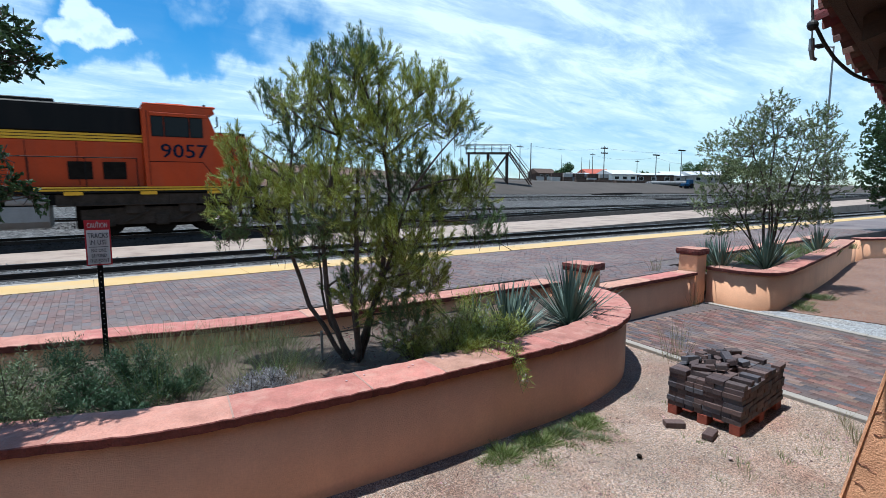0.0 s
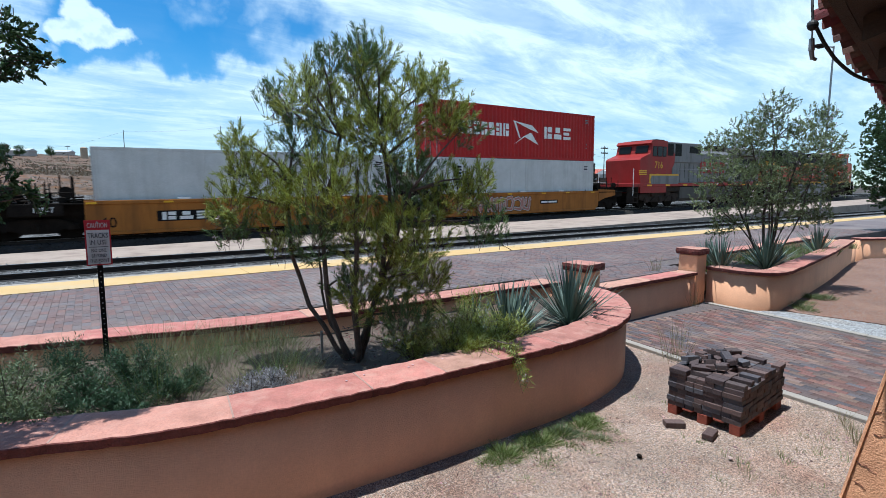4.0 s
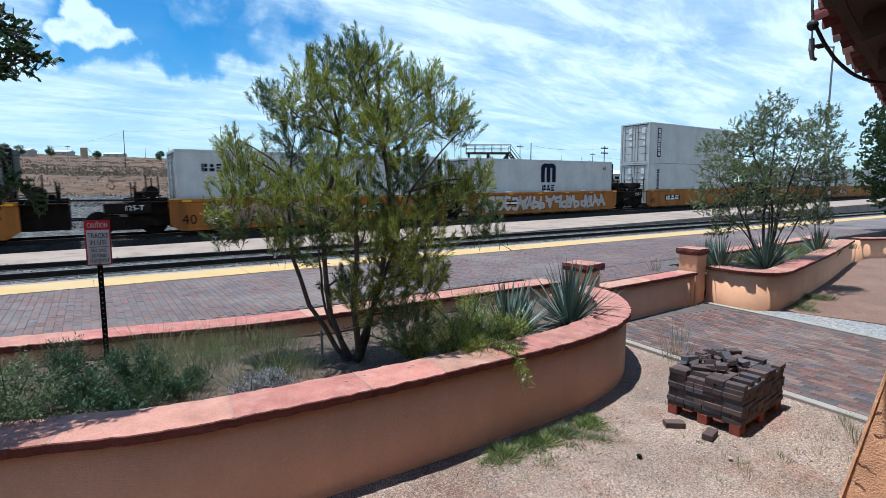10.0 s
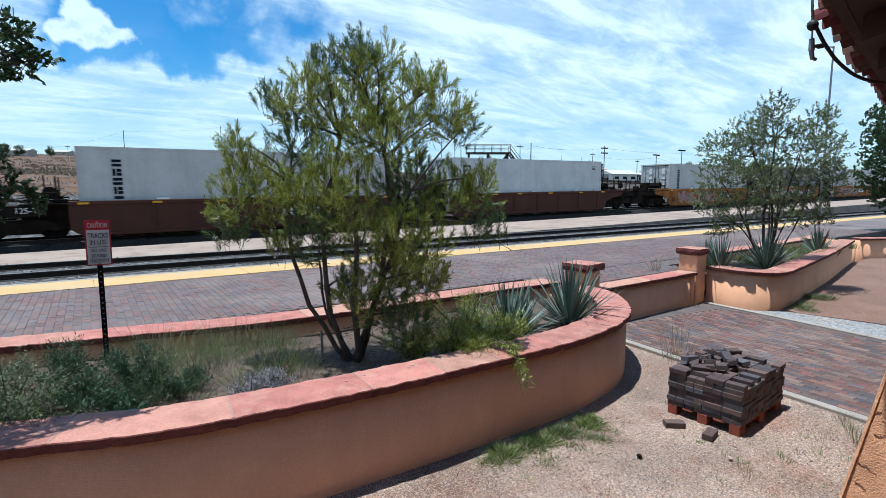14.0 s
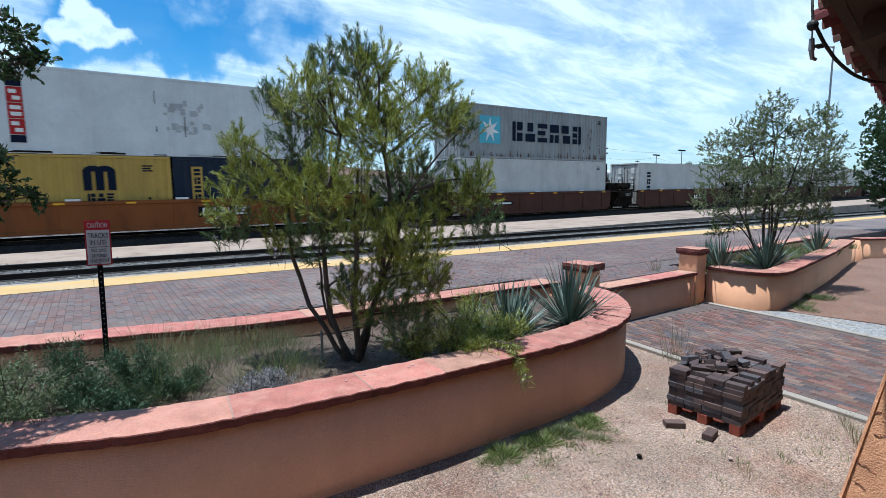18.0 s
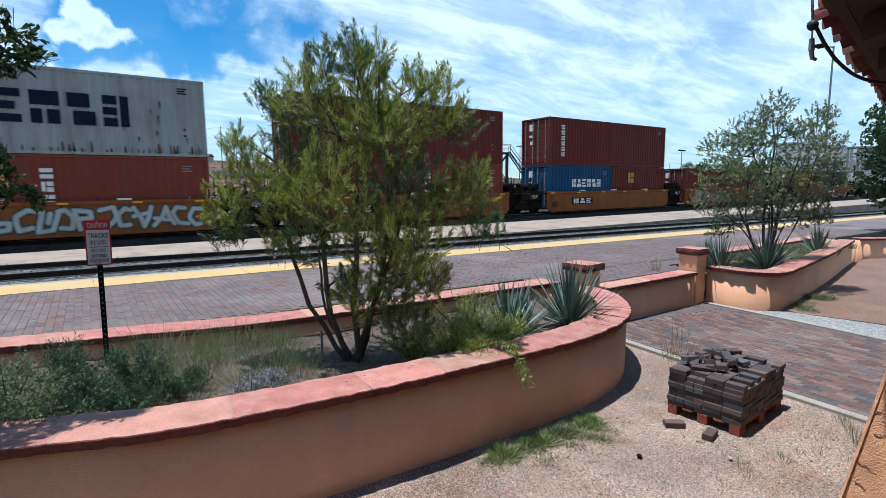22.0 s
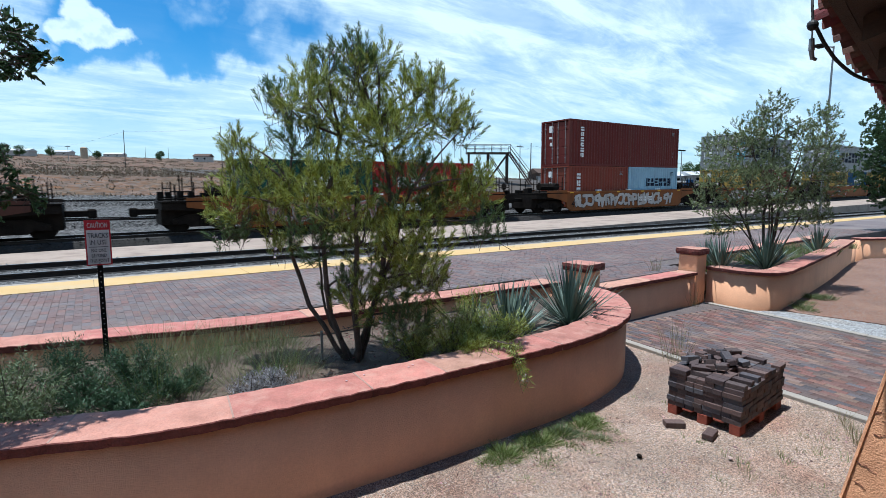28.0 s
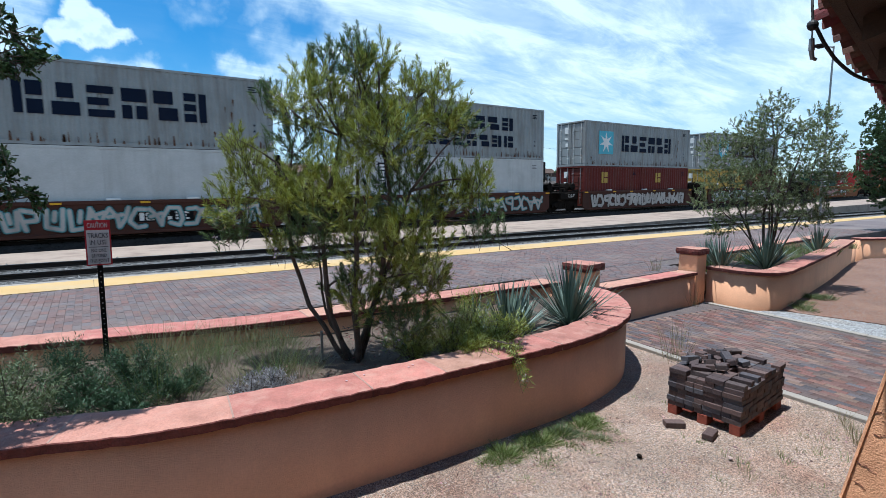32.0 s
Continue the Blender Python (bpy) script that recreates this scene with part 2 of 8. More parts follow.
def brick_mat(name, colours, islands=False, stain=(0.3, 0.26, 0.23), stain_amt=0.4, stain_scale=1.0, spread=0.18, soft=0.0):
    """Fired paving bricks, each in one of several kiln colours, with grime in broad patches."""
    mt = bpy.data.materials.new(name)
    mt.use_nodes = True
    nt = mt.node_tree
    N, L = nt.nodes.new, nt.links.new
    bs = nt.nodes["Principled BSDF"]
    tc = N("ShaderNodeTexCoord")
    if islands:
        rnd = N("ShaderNodeNewGeometry").outputs["Random Per Island"]
    else:
        rnd = N("ShaderNodeObjectInfo").outputs["Random"]
    cr = N("ShaderNodeValToRGB")
    cr.color_ramp.interpolation = "LINEAR" if soft else "CONSTANT"
    for i, c in enumerate(colours):
        el = cr.color_ramp.elements[i] if i < 2 else cr.color_ramp.elements.new(i / len(colours))
        el.position, el.color = i / len(colours), (*c, 1)
    L(rnd, cr.inputs[0])

    def noise_tex(sc, detail=4):
        n = N("ShaderNodeTexNoise")
        n.inputs["Scale"].default_value, n.inputs["Detail"].default_value, n.inputs["Roughness"].default_value = sc, detail, 0.65
        L(tc.outputs["Object"], n.inputs["Vector"])
        return n.outputs[0]

    def rng_map(sock, lo, hi, a, b):
        r = N("ShaderNodeMapRange")
        for i, v in enumerate((lo, hi, a, b)):
            r.inputs[i + 1].default_value = v
        L(sock, r.inputs[0])
        return r.outputs[0]

    fr = N("ShaderNodeMath")
    fr.operation = "MULTIPLY"
    fr.inputs[1].default_value = 37.7
    L(rnd, fr.inputs[0])
    f2 = N("ShaderNodeMath")
    f2.operation = "FRACT"
    L(fr.outputs[0], f2.inputs[0])
    m1 = N("ShaderNodeMath")
    m1.operation = "MULTIPLY"
    L(rng_map(f2.outputs[0], 0, 1, 1 - spread, 1 + spread), m1.inputs[0])
    L(rng_map(noise_tex(55), 0.3, 0.7, 0.78, 1.22), m1.inputs[1])
    hs = N("ShaderNodeHueSaturation")
    L(cr.outputs[0], hs.inputs["Color"]), L(m1.outputs[0], hs.inputs["Value"])
    x = N("ShaderNodeMix")
    x.data_type = "RGBA"
    L(rng_map(noise_tex(stain_scale, 7), 0.46, 0.74, 0, stain_amt), x.inputs["Factor"])
    L(hs.outputs[0], x.inputs["A"])
    x.inputs["B"].default_value = (*stain, 1)
    L(x.outputs["Result"], bs.inputs["Base Color"])
    bs.inputs["Roughness"].default_value, bs.inputs["Specular IOR Level"].default_value = 0.8, 0.3
    bp = N("ShaderNodeBump")
    bp.inputs["Strength"].default_value, bp.inputs["Distance"].default_value = 0.35, 0.006
    L(noise_tex(120, 3), bp.inputs["Height"])
    L(bp.outputs[0], bs.inputs["Normal"])
    return mt


KILN = ((0.142, 0.074, 0.060), (0.124, 0.060, 0.052), (0.150, 0.100, 0.080), (0.108, 0.058, 0.051), (0.094, 0.070, 0.066), (0.076, 0.066, 0.072), (0.118, 0.076, 0.066), (0.088, 0.064, 0.063), (0.100, 0.062, 0.057), (0.080, 0.070, 0.076), (0.135, 0.094, 0.082))
DARK_KILN = ((0.062, 0.043, 0.043), (0.080, 0.052, 0.048), (0.052, 0.046, 0.052), (0.095, 0.062, 0.056), (0.058, 0.040, 0.040), (0.072, 0.068, 0.076), (0.068, 0.050, 0.048))
PLATFORM_KILN = ((0.126, 0.074, 0.066), (0.108, 0.080, 0.078), (0.096, 0.081, 0.085), (0.120, 0.084, 0.078), (0.112, 0.074, 0.070), (0.104, 0.085, 0.085))


def leaf_mat(name, base, var=0.5, back=0.35):
    """Thin leaves: diffuse with some light passing through, varied leaf by leaf."""
    mt = bpy.data.materials.new(name)
    mt.use_nodes = True
    nt = mt.node_tree
    N, L = nt.nodes.new, nt.links.new
    bs = nt.nodes["Principled BSDF"]
    g = N("ShaderNodeNewGeometry")
    hs = N("ShaderNodeHueSaturation")
    hs.inputs["Color"].default_value = (*base, 1)
    for sock, a, b in (("Value", 1 - var, 1 + var), ("Hue", 0.485, 0.515), ("Saturation", 1.15, 0.75)):
        r = N("ShaderNodeMapRange")
        r.inputs["To Min"].default_value, r.inputs["To Max"].default_value = a, b
        L(g.outputs["Random Per Island"], r.inputs[0])
        L(r.outputs[0], hs.inputs[sock])
    L(hs.outputs[0], bs.inputs["Base Color"])
    bs.inputs["Roughness"].default_value = 0.55
    bs.inputs["Specular IOR Level"].default_value = 0.35
    tr = N("ShaderNodeBsdfTranslucent")
    L(hs.outputs[0], tr.inputs["Color"])
    ms = N("ShaderNodeMixShader")
    ms.inputs[0].default_value = back
    L(bs.outputs[0], ms.inputs[1]), L(tr.outputs[0], ms.inputs[2])
    L(ms.outputs[0], nt.nodes["Material Output"].inputs[0])
    return mt


def paint(name, base, rough=0.5, dirt=(0.10, 0.07, 0.05), amt=0.5, metal=0.0, spec=0.13):
    return mat(name, base, rough, metal, var=0.09, scale=1.3, fine=25, bump=0.04, bump_scale=30, dirt=dirt, dirt_amt=amt,
               dirt_scale=1.6, streak=True, spec=spec)


M = {
    "stucco": mat("peach_stucco", (0.66, 0.352, 0.206), 0.92, var=0.07, scale=2.2, fine=45, bump=0.35, bump_scale=110,
                  dirt=(0.50, 0.275, 0.170), dirt_amt=0.4, dirt_scale=1.5, streak=True),
    "stucco_coarse": mat("coarse_sunburnt_stucco", (0.60, 0.31, 0.17), 0.95, var=0.2, scale=5, fine=70, bump=1.0, bump_scale=75, dirt=(0.45, 0.21, 0.12), dirt_amt=0.7, dirt_scale=6),
    "mortar": mat("pale_mortar", (0.29, 0.19, 0.155), 0.95, var=0.15, scale=9, fine=60, bump=0.3),
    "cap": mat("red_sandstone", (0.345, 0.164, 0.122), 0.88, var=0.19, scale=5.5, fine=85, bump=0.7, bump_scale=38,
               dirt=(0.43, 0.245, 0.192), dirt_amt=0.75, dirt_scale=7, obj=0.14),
    # split edge stone, darkened further with the shade of the slab's sides
    "cap_edge": mat("shaded_split_sandstone", (0.115, 0.036, 0.030), 0.95, var=0.3, scale=12, fine=70, bump=0.9, bump_scale=40),
    "gravel": grain_mat("tan_gravel_soil", (0.236, 0.175, 0.138), 150, 0.66, (0.196, 0.118, 0.088), 0.9, 1.6, 0.6, 0.28),
    "pebble": mat("loose_pebbles", (0.235, 0.185, 0.155), 0.9, var=0.15, scale=20, fine=90, bump=0.2, island=0.7),
    "whitegravel": grain_mat("pale_crushed_stone", (0.235, 0.24, 0.245), 60, 0.5, (0.25, 0.22, 0.19), 0.6, 1.4, 1.0, 0.1),
    "redsoil": grain_mat("reddish_bare_soil", (0.165, 0.100, 0.076), 60, 0.16, (0.20, 0.125, 0.095), 0.8, 0.7, 0.6, 0.14),
    "soil": mat("dark_bed_soil", (0.0966, 0.0714, 0.0554), 0.98, var=0.3, scale=3, fine=60, bump=0.9, bump_scale=70),
    "desert": grain_mat("red_desert_scrubland", (0.112, 0.066, 0.045), 2.6, 0.30, (0.060, 0.050, 0.032), 0.85, 0.06, 0.3, 0.15),
    "paver": brick_mat("platform_paver_brick", PLATFORM_KILN, True, (0.235, 0.20, 0.18), 0.6, 0.45, 0.15),
    "paver_bed": mat("sand_joints", (0.098, 0.080, 0.077), 0.98, var=0.2, scale=3, fine=90, bump=0.3),
    "pathbrick": brick_mat("path_paver_brick", KILN, False, (0.24, 0.19, 0.165), 0.4, 0.8, 0.30),
    "pathbrick_i": brick_mat("path_paver_brick_rest", KILN, True, (0.24, 0.19, 0.165), 0.4, 0.8, 0.30),
    "pilebrick": brick_mat("stacked_paver_brick", DARK_KILN, False, (0.17, 0.14, 0.125), 0.35, 7.0),
    "concrete": mat("pale_concrete", (0.27, 0.215, 0.175), 0.92, var=0.1, scale=0.6, fine=40, bump=0.25, bump_scale=60,
                    dirt=(0.145, 0.105, 0.085), dirt_amt=0.9, dirt_scale=1.1),
    "curb": mat("concrete_curb", (0.26, 0.235, 0.205), 0.9, var=0.12, scale=3, fine=60, bump=0.3),
    "yellow": mat("worn_yellow_paint", (0.44, 0.29, 0.115), 0.7, var=0.08, scale=2, fine=40, bump=0.15,
                  dirt=(0.36, 0.28, 0.18), dirt_amt=0.7, dirt_scale=1.0),
    "ballast": grain_mat("track_ballast", (0.078, 0.077, 0.076), 15, 0.85, (0.055, 0.048, 0.044), 0.7, 1.6, 1.2, 0.2),
    "stone": mat("ballast_stones", (0.16, 0.157, 0.153), 0.9, var=0.2, scale=20, fine=60, bump=0.3, island=0.5),
    "rail": mat("rusty_rail_steel", (0.026, 0.019, 0.016), 0.8, 0.1, var=0.3, scale=4, fine=40, bump=0.2),
    "railtop": mat("polished_rail_head", (0.294, 0.286, 0.277), 0.35, 0.9, var=0.1, scale=4, fine=40, bump=0.05),
    "tie": mat("creosoted_timber", (0.105, 0.095, 0.085), 0.9, var=0.35, scale=6, fine=50, bump=0.5, obj=0.3),
    "bark": mat("grey_brown_bark", (0.084, 0.063, 0.0504), 0.95, var=0.35, scale=14, fine=70, bump=0.8, bump_scale=60),
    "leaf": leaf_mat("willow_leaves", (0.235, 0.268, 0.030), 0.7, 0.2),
    # darker copy of the willow leaf: inner crown shade put into the colour
    "leaf_w": leaf_mat("shaded_willow_leaves", (0.080, 0.135, 0.036), 0.55, 0.2),
    "litter": mat("dry_leaf_litter", (0.14, 0.095, 0.065), 0.95, var=0.2, scale=20, fine=90, bump=0.1, island=0.6),
    "leaf_b": leaf_mat("oleander_leaves", (0.155, 0.192, 0.075), 0.65, 0.22),
    "leaf_d": leaf_mat("elm_leaves", (0.045, 0.088, 0.028), 0.55),
    "yucca": leaf_mat("yucca_blades", (0.095, 0.142, 0.112), 0.65, 0.05),
    "grass": leaf_mat("green_grass", (0.15, 0.20, 0.055), 0.5),
    "straw": leaf_mat("dry_grass", (0.25, 0.225, 0.12), 0.45),
    "sage": leaf_mat("pale_sage_foliage", (0.105, 0.140, 0.058), 0.5, 0.2),
    "packed": mat("packed_yard_earth", (0.054, 0.044, 0.037), 0.97, var=0.2, scale=0.3, fine=4, bump=0.3, bump_scale=6,
                  dirt=(0.050, 0.042, 0.036), dirt_amt=0.7, dirt_scale=0.12),
    # oil stain, with the shade of train and rails painted into the colour
    "oil_shade_ballast": mat("oil_and_shade_ballast", (0.020, 0.018, 0.0165), 0.95, var=0.5, scale=9, fine=22, bump=1.0, bump_scale=24),
    "shrub": leaf_mat("dark_feathery_shrub", (0.030, 0.070, 0.028), 0.5, 0.2),
    "lavender": leaf_mat("grey_lavender", (0.25, 0.24, 0.25), 0.3, 0.2),
    "flower": leaf_mat("white_blossom", (0.6, 0.5, 0.55), 0.2),
    "scrub": leaf_mat("grey_green_scrub", (0.125, 0.092, 0.060), 0.4, 0.3),
    "black": paint("black_paint", (0.0035, 0.0038, 0.0045), 0.55, amt=0.05, spec=0.12),
    "grime": mat("grimy_undercarriage", (0.012, 0.0095, 0.0078), 0.9, 0.0, spec=0.08, var=0.4, scale=3, fine=30, bump=0.4),
    "white": paint("white_paint", (0.655, 0.655, 0.638), 0.5, amt=0.15),
    "reefer": paint("white_reefer_panel", (0.450, 0.455, 0.448), 0.5, amt=0.22),
    "whitebox": paint("clean_white_container", (0.52, 0.545, 0.555), 0.5, amt=0.15),
    "greybox": paint("grey_container", (0.176, 0.181, 0.185), 0.6, amt=0.3),
    "paleblue": paint("pale_blue_grey_container", (0.250, 0.270, 0.275), 0.55, dirt=(0.118, 0.0924, 0.0756), amt=0.6),
    "brownbox": paint("maroon_container", (0.102, 0.0185, 0.0155), 0.6, amt=0.3),
    "rustbox": paint("rust_red_container", (0.165, 0.036, 0.022), 0.6, amt=0.3),
    "redbox": paint("red_container", (0.319, 0.0185, 0.0185), 0.55, amt=0.2),
    "navybox": paint("navy_container", (0.0101, 0.0185, 0.0353), 0.55, amt=0.2),
    "bluebox": paint("blue_container", (0.007, 0.050, 0.118), 0.55, amt=0.25),
    "yellowbox": paint("ochre_yellow_container", (0.386, 0.26, 0.063), 0.6, amt=0.3),
    "greenbox": paint("dark_green_container", (0.0185, 0.0714, 0.0487), 0.55, amt=0.2),
    "skybox": paint("light_blue_container", (0.227, 0.353, 0.437), 0.55, amt=0.25),
    "ink": paint("dark_navy_lettering", (0.006, 0.011, 0.026), 0.7, amt=0.05, spec=0.06),
    "cyan": paint("sky_blue_panel", (0.101, 0.378, 0.47), 0.55, amt=0.1),
    "wellorange": paint("weathered_orange_yellow_wagon", (0.29, 0.112, 0.024), 0.7, dirt=(0.084, 0.0378, 0.0168), amt=0.75),
    "welltan": paint("weathered_orange_yellow_wagon_faded_brown", (0.191, 0.065, 0.02), 0.7, dirt=(0.084, 0.0378, 0.0168), amt=0.75),
    "wellbrown": paint("weathered_brown_wagon", (0.0714, 0.0302, 0.0218), 0.75, dirt=(0.042, 0.0252, 0.0202), amt=0.7),
    "reflector": paint("amber_reflector", (0.63, 0.336, 0.0252), 0.4, amt=0.1),
    "locoorange": paint("orange_locomotive_paint", (0.36, 0.044, 0.010), 0.38, amt=0.2),
    "locoyellow": paint("yellow_stripe_paint", (0.571, 0.319, 0.0252), 0.4, amt=0.1),
    "scar": paint("dull_grey_scar", (0.36, 0.37, 0.38), 0.7, dirt=(0.2, 0.19, 0.18), amt=0.5),
    "locosilver": paint("faded_silver_locomotive_paint", (0.165, 0.165, 0.165), 0.6, dirt=(0.05, 0.042, 0.036), amt=0.7),
    "locored": paint("faded_red_locomotive_paint", (0.235, 0.022, 0.020), 0.45, amt=0.25),
    "tankdirty": paint("soot_stained_fuel_tank", (0.075, 0.070, 0.064), 0.65, dirt=(0.03, 0.025, 0.02), amt=0.7),
    "tank": paint("grey_fuel_tank", (0.215, 0.215, 0.215), 0.55, amt=0.5),
    "glass": mat("dark_window_glass", (0.006, 0.007, 0.008), 0.12, var=0.05, bump=0, spec=0.15),
    "rust": mat("rust_stain", (0.085, 0.042, 0.024), 0.9, var=0.3, scale=8, fine=60, bump=0.1),
    "barpaint": paint("pale_grey_bar_paint", (0.30, 0.29, 0.285), 0.6, amt=0.3),
    "steel": mat("galvanised_steel", (0.252, 0.26, 0.269), 0.5, 0.7, var=0.12, scale=9, fine=60, bump=0.05),
    "signwhite": paint("white_sign_face", (0.521, 0.504, 0.504), 0.45, amt=0.1),
    "signred": paint("red_sign_band", (0.378, 0.0252, 0.0336), 0.45, amt=0.1),
    "tile": mat("red_clay_roof_tile", (0.0924, 0.0319, 0.0218), 0.85, var=0.3, scale=8, fine=50, bump=0.4, obj=0.3),
    "timber": mat("dark_stained_timber", (0.042, 0.0252, 0.0168), 0.8, var=0.3, scale=5, fine=40, bump=0.4),
    "pallet": mat("red_painted_pallet_wood", (0.218, 0.0546, 0.0336), 0.85, var=0.25, scale=9, fine=60, bump=0.4),
    "woodpole": mat("grey_utility_pole_wood", (0.0714, 0.0571, 0.0462), 0.9, var=0.25, scale=4, fine=40, bump=0.3),
    "wire": mat("black_cable", (0.0126, 0.0126, 0.0134), 0.6, bump=0),
    "roofred": paint("red_metal_roof", (0.353, 0.0924, 0.063), 0.6, amt=0.2),
    "roofwhite": paint("white_metal_roof", (0.44, 0.45, 0.46), 0.5, amt=0.1),
    "wallpale": paint("pale_building_wall", (0.353, 0.336, 0.319), 0.8, amt=0.2),
    "wood_old": mat("old_stacked_timber", (0.075, 0.049, 0.038), 0.9, var=0.3, scale=2, fine=20, bump=0.3),
    "silo": paint("tan_water_tank", (0.353, 0.277, 0.202), 0.7, amt=0.2),
}
GRAFFITI = [paint("graffiti_" + n, c, 0.6, amt=0.45) for n, c in (("white", (0.42, 0.39, 0.36)), ("pink", (0.34, 0.155, 0.13)),
            ("black", (0.02, 0.02, 0.022)), ("teal", (0.11, 0.27, 0.28)), ("orange", (0.6, 0.2, 0.05)))]


# ---- mesh helpers ----
def link_mesh(name, bm, material, parent=None, label="", smooth=False):
    me = bpy.data.meshes.new(name)
    if smooth:
        for f in bm.faces:
            f.smooth = True
    bm.to_mesh(me)
    bm.free()
    for mm in (material if isinstance(material, (list, tuple)) else [material]):
        me.materials.append(mm)
    ob = new(name, me)
    if parent is not None:
        ob.parent = parent
    if label:
        ob["label"] = label
    return ob


def part(name, bm, material, parent, label="", smooth=False):
    return link_mesh(name, bm, material, parent, label, smooth)


def empty(name, m=None):
    ob = new(name)
    ob.empty_display_size = 0.2
    if m is not None:
        ob.matrix_basis = m
    return ob


def box(bm, x0, x1, y0, y1, z0, z1, bevel=0.0, mi=0):
    r = bmesh.ops.create_cube(bm, size=1.0, matrix=Matrix.Translation(((x0 + x1) / 2, (y0 + y1) / 2, (z0 + z1) / 2)) @ Matrix.Diagonal((x1 - x0, y1 - y0, z1 - z0, 1)))
    fs = {f for v in r["verts"] for f in v.link_faces}
    for f in fs:
        f.material_index = mi
    if bevel:
        es = {e for f in fs for e in f.edges}
        bmesh.ops.bevel(bm, geom=list(es), offset=bevel, segments=1, profile=0.5, affect="EDGES")
    return r["verts"]


def prism(bm, outline, axis, a, b, mi=0):
    """Extrude a closed outline of 2D points from a to b along axis 'x', 'y' or 'z'."""
    def at(p, d):
        return {"x": (d, p[0], p[1]), "y": (p[0], d, p[1]), "z": (p[0], p[1], d)}[axis]
    va = [bm.verts.new(at(p, a)) for p in outline]
    vb = [bm.verts.new(at(p, b)) for p in outline]
    fs = [bm.faces.new(va), bm.faces.new(vb[::-1])]
    n = len(outline)
    for i in range(n):
        fs.append(bm.faces.new((va[i], vb[i], vb[(i + 1) % n], va[(i + 1) % n])))
    for f in fs:
        f.material_index = mi
    bmesh.ops.recalc_face_normals(bm, faces=fs)
    return va + vb


def tube(bm, pts, r0, r1=None, seg=6, mi=0):
    """A tapered tube through the points."""
    r1 = r0 if r1 is None else r1
    pts = [Vector(q) for q in pts]
    rings = []
    n = len(pts)
    for i, q in enumerate(pts):
        d = (pts[min(i + 1, n - 1)] - pts[max(i - 1, 0)]).normalized()
        a = d.orthogonal().normalized() if abs(d.z) > 0.9 else d.cross(Vector((0, 0, 1))).normalized()
        b = d.cross(a)
        r = r0 + (r1 - r0) * i / max(n - 1, 1)
        rings.append([bm.verts.new(q + (a * math.cos(2 * math.pi * k / seg) + b * math.sin(2 * math.pi * k / seg)) * r) for k in range(seg)])
    for u, v in zip(rings, rings[1:]):
        for k in range(seg):
            f = bm.faces.new((u[k], u[(k + 1) % seg], v[(k + 1) % seg], v[k]))
            f.material_index = mi
    for ring, flip in ((rings[0], True), (rings[-1], False)):
        f = bm.faces.new(ring[::-1] if flip else ring)
        f.material_index = mi
    return rings


def disc(bm, c, axis, r, h, seg=16, mi=0):
    c, d = Vector(c), {"x": Vector((1, 0, 0)), "y": Vector((0, 1, 0)), "z": Vector((0, 0, 1))}[axis]
    tube(bm, [c - d * h / 2, c + d * h / 2], r, r, seg, mi)


def quads_object(name, verts, faces, material, parent=None, smooth=False):
    me = bpy.data.meshes.new(name)
    me.from_pydata(verts, [], faces)
    if smooth:
        me.polygons.foreach_set("use_smooth", [True] * len(me.polygons))
    me.materials.append(material)
    ob = new(name, me)
    if parent is not None:
        ob.parent = parent
    return ob


def text_part(body, size, m, material, parent, name="lettering", width=None):
    cu = bpy.data.curves.new("lettering", "FONT")
    cu.body, cu.size, cu.align_x, cu.align_y = body, size, "CENTER", "CENTER"
    cu.extrude, cu.resolution_u = 0.002, 2
    tmp = bpy.data.objects.new("tmp_lettering", cu)
    me = bpy.data.meshes.new_from_object(tmp)
    bpy.data.objects.remove(tmp)
    me.materials.append(material)
    if width:
        xs = [v.co.x for v in me.vertices]
        k = width / (max(xs) - min(xs))
        me.transform(Matrix.Diagonal((k, 1, 1, 1)))
    me.transform(m)
    ob = new(name, me)
    ob.parent = parent
    return ob


# ---- the large structure ----
Z_PLAT, Z_NEAR, Z_MAIN = 0.64, 0.68, 0.73
Y_NEAR, Y_MAIN = 12.88, 23.31
FIT_TILT = 0.014   # tilt of the main line and its platform, set to fit the camera's view


def main_line(x=0.0, y=0.0, z=0.0):
    """Pose on the main line, tilted to fit the view: x along it, z above its level."""
    return Matrix.Translation((x, y, z - 0.22 + FIT_TILT * x)) @ Matrix.Rotation(-math.atan(FIT_TILT), 4, "Y")


def smooth01(a, b, v):
    t = min(max((v - a) / (b - a), 0), 1)
    return t * t * (3 - 2 * t)


def land(x, y):
    """Height of the ground, its slopes shaped to fit the camera's view."""
    z = -0.09 + 0.09 * smooth01(6.2, 9.0, y)
    # behind the main line it rises, then levels off, to fit the view
    z += 1.45 * min(max((y - 25.5) / 13.0, 0), 1) + 1.85 * min(max((y - 38.5) / 9.5, 0), 1)
    d = max(y - 48, 0)
    z += 0.034 * min(d, 100) + 0.028 * max(d - 100, 0)
    west = 1 - smooth01(0.25, 0.9, x / max(y, 1.0))
    z += west * 0.034 * max(y - 130, 0) * (1 - 0.4 * smooth01(300, 1500, y))
    if y > 45:
        z += (noise.noise((x * 0.012, y * 0.012, 0)) * 1.6 + noise.noise((x * 0.05, y * 0.05, 3)) * 0.4) * smooth01(45, 200, y)
    return z


def grade(start, stop, first, growth):
    out, v, step = [], start, first
    while v < stop:
        out.append(v)
        v += step
        step *= growth
    return out + [stop]


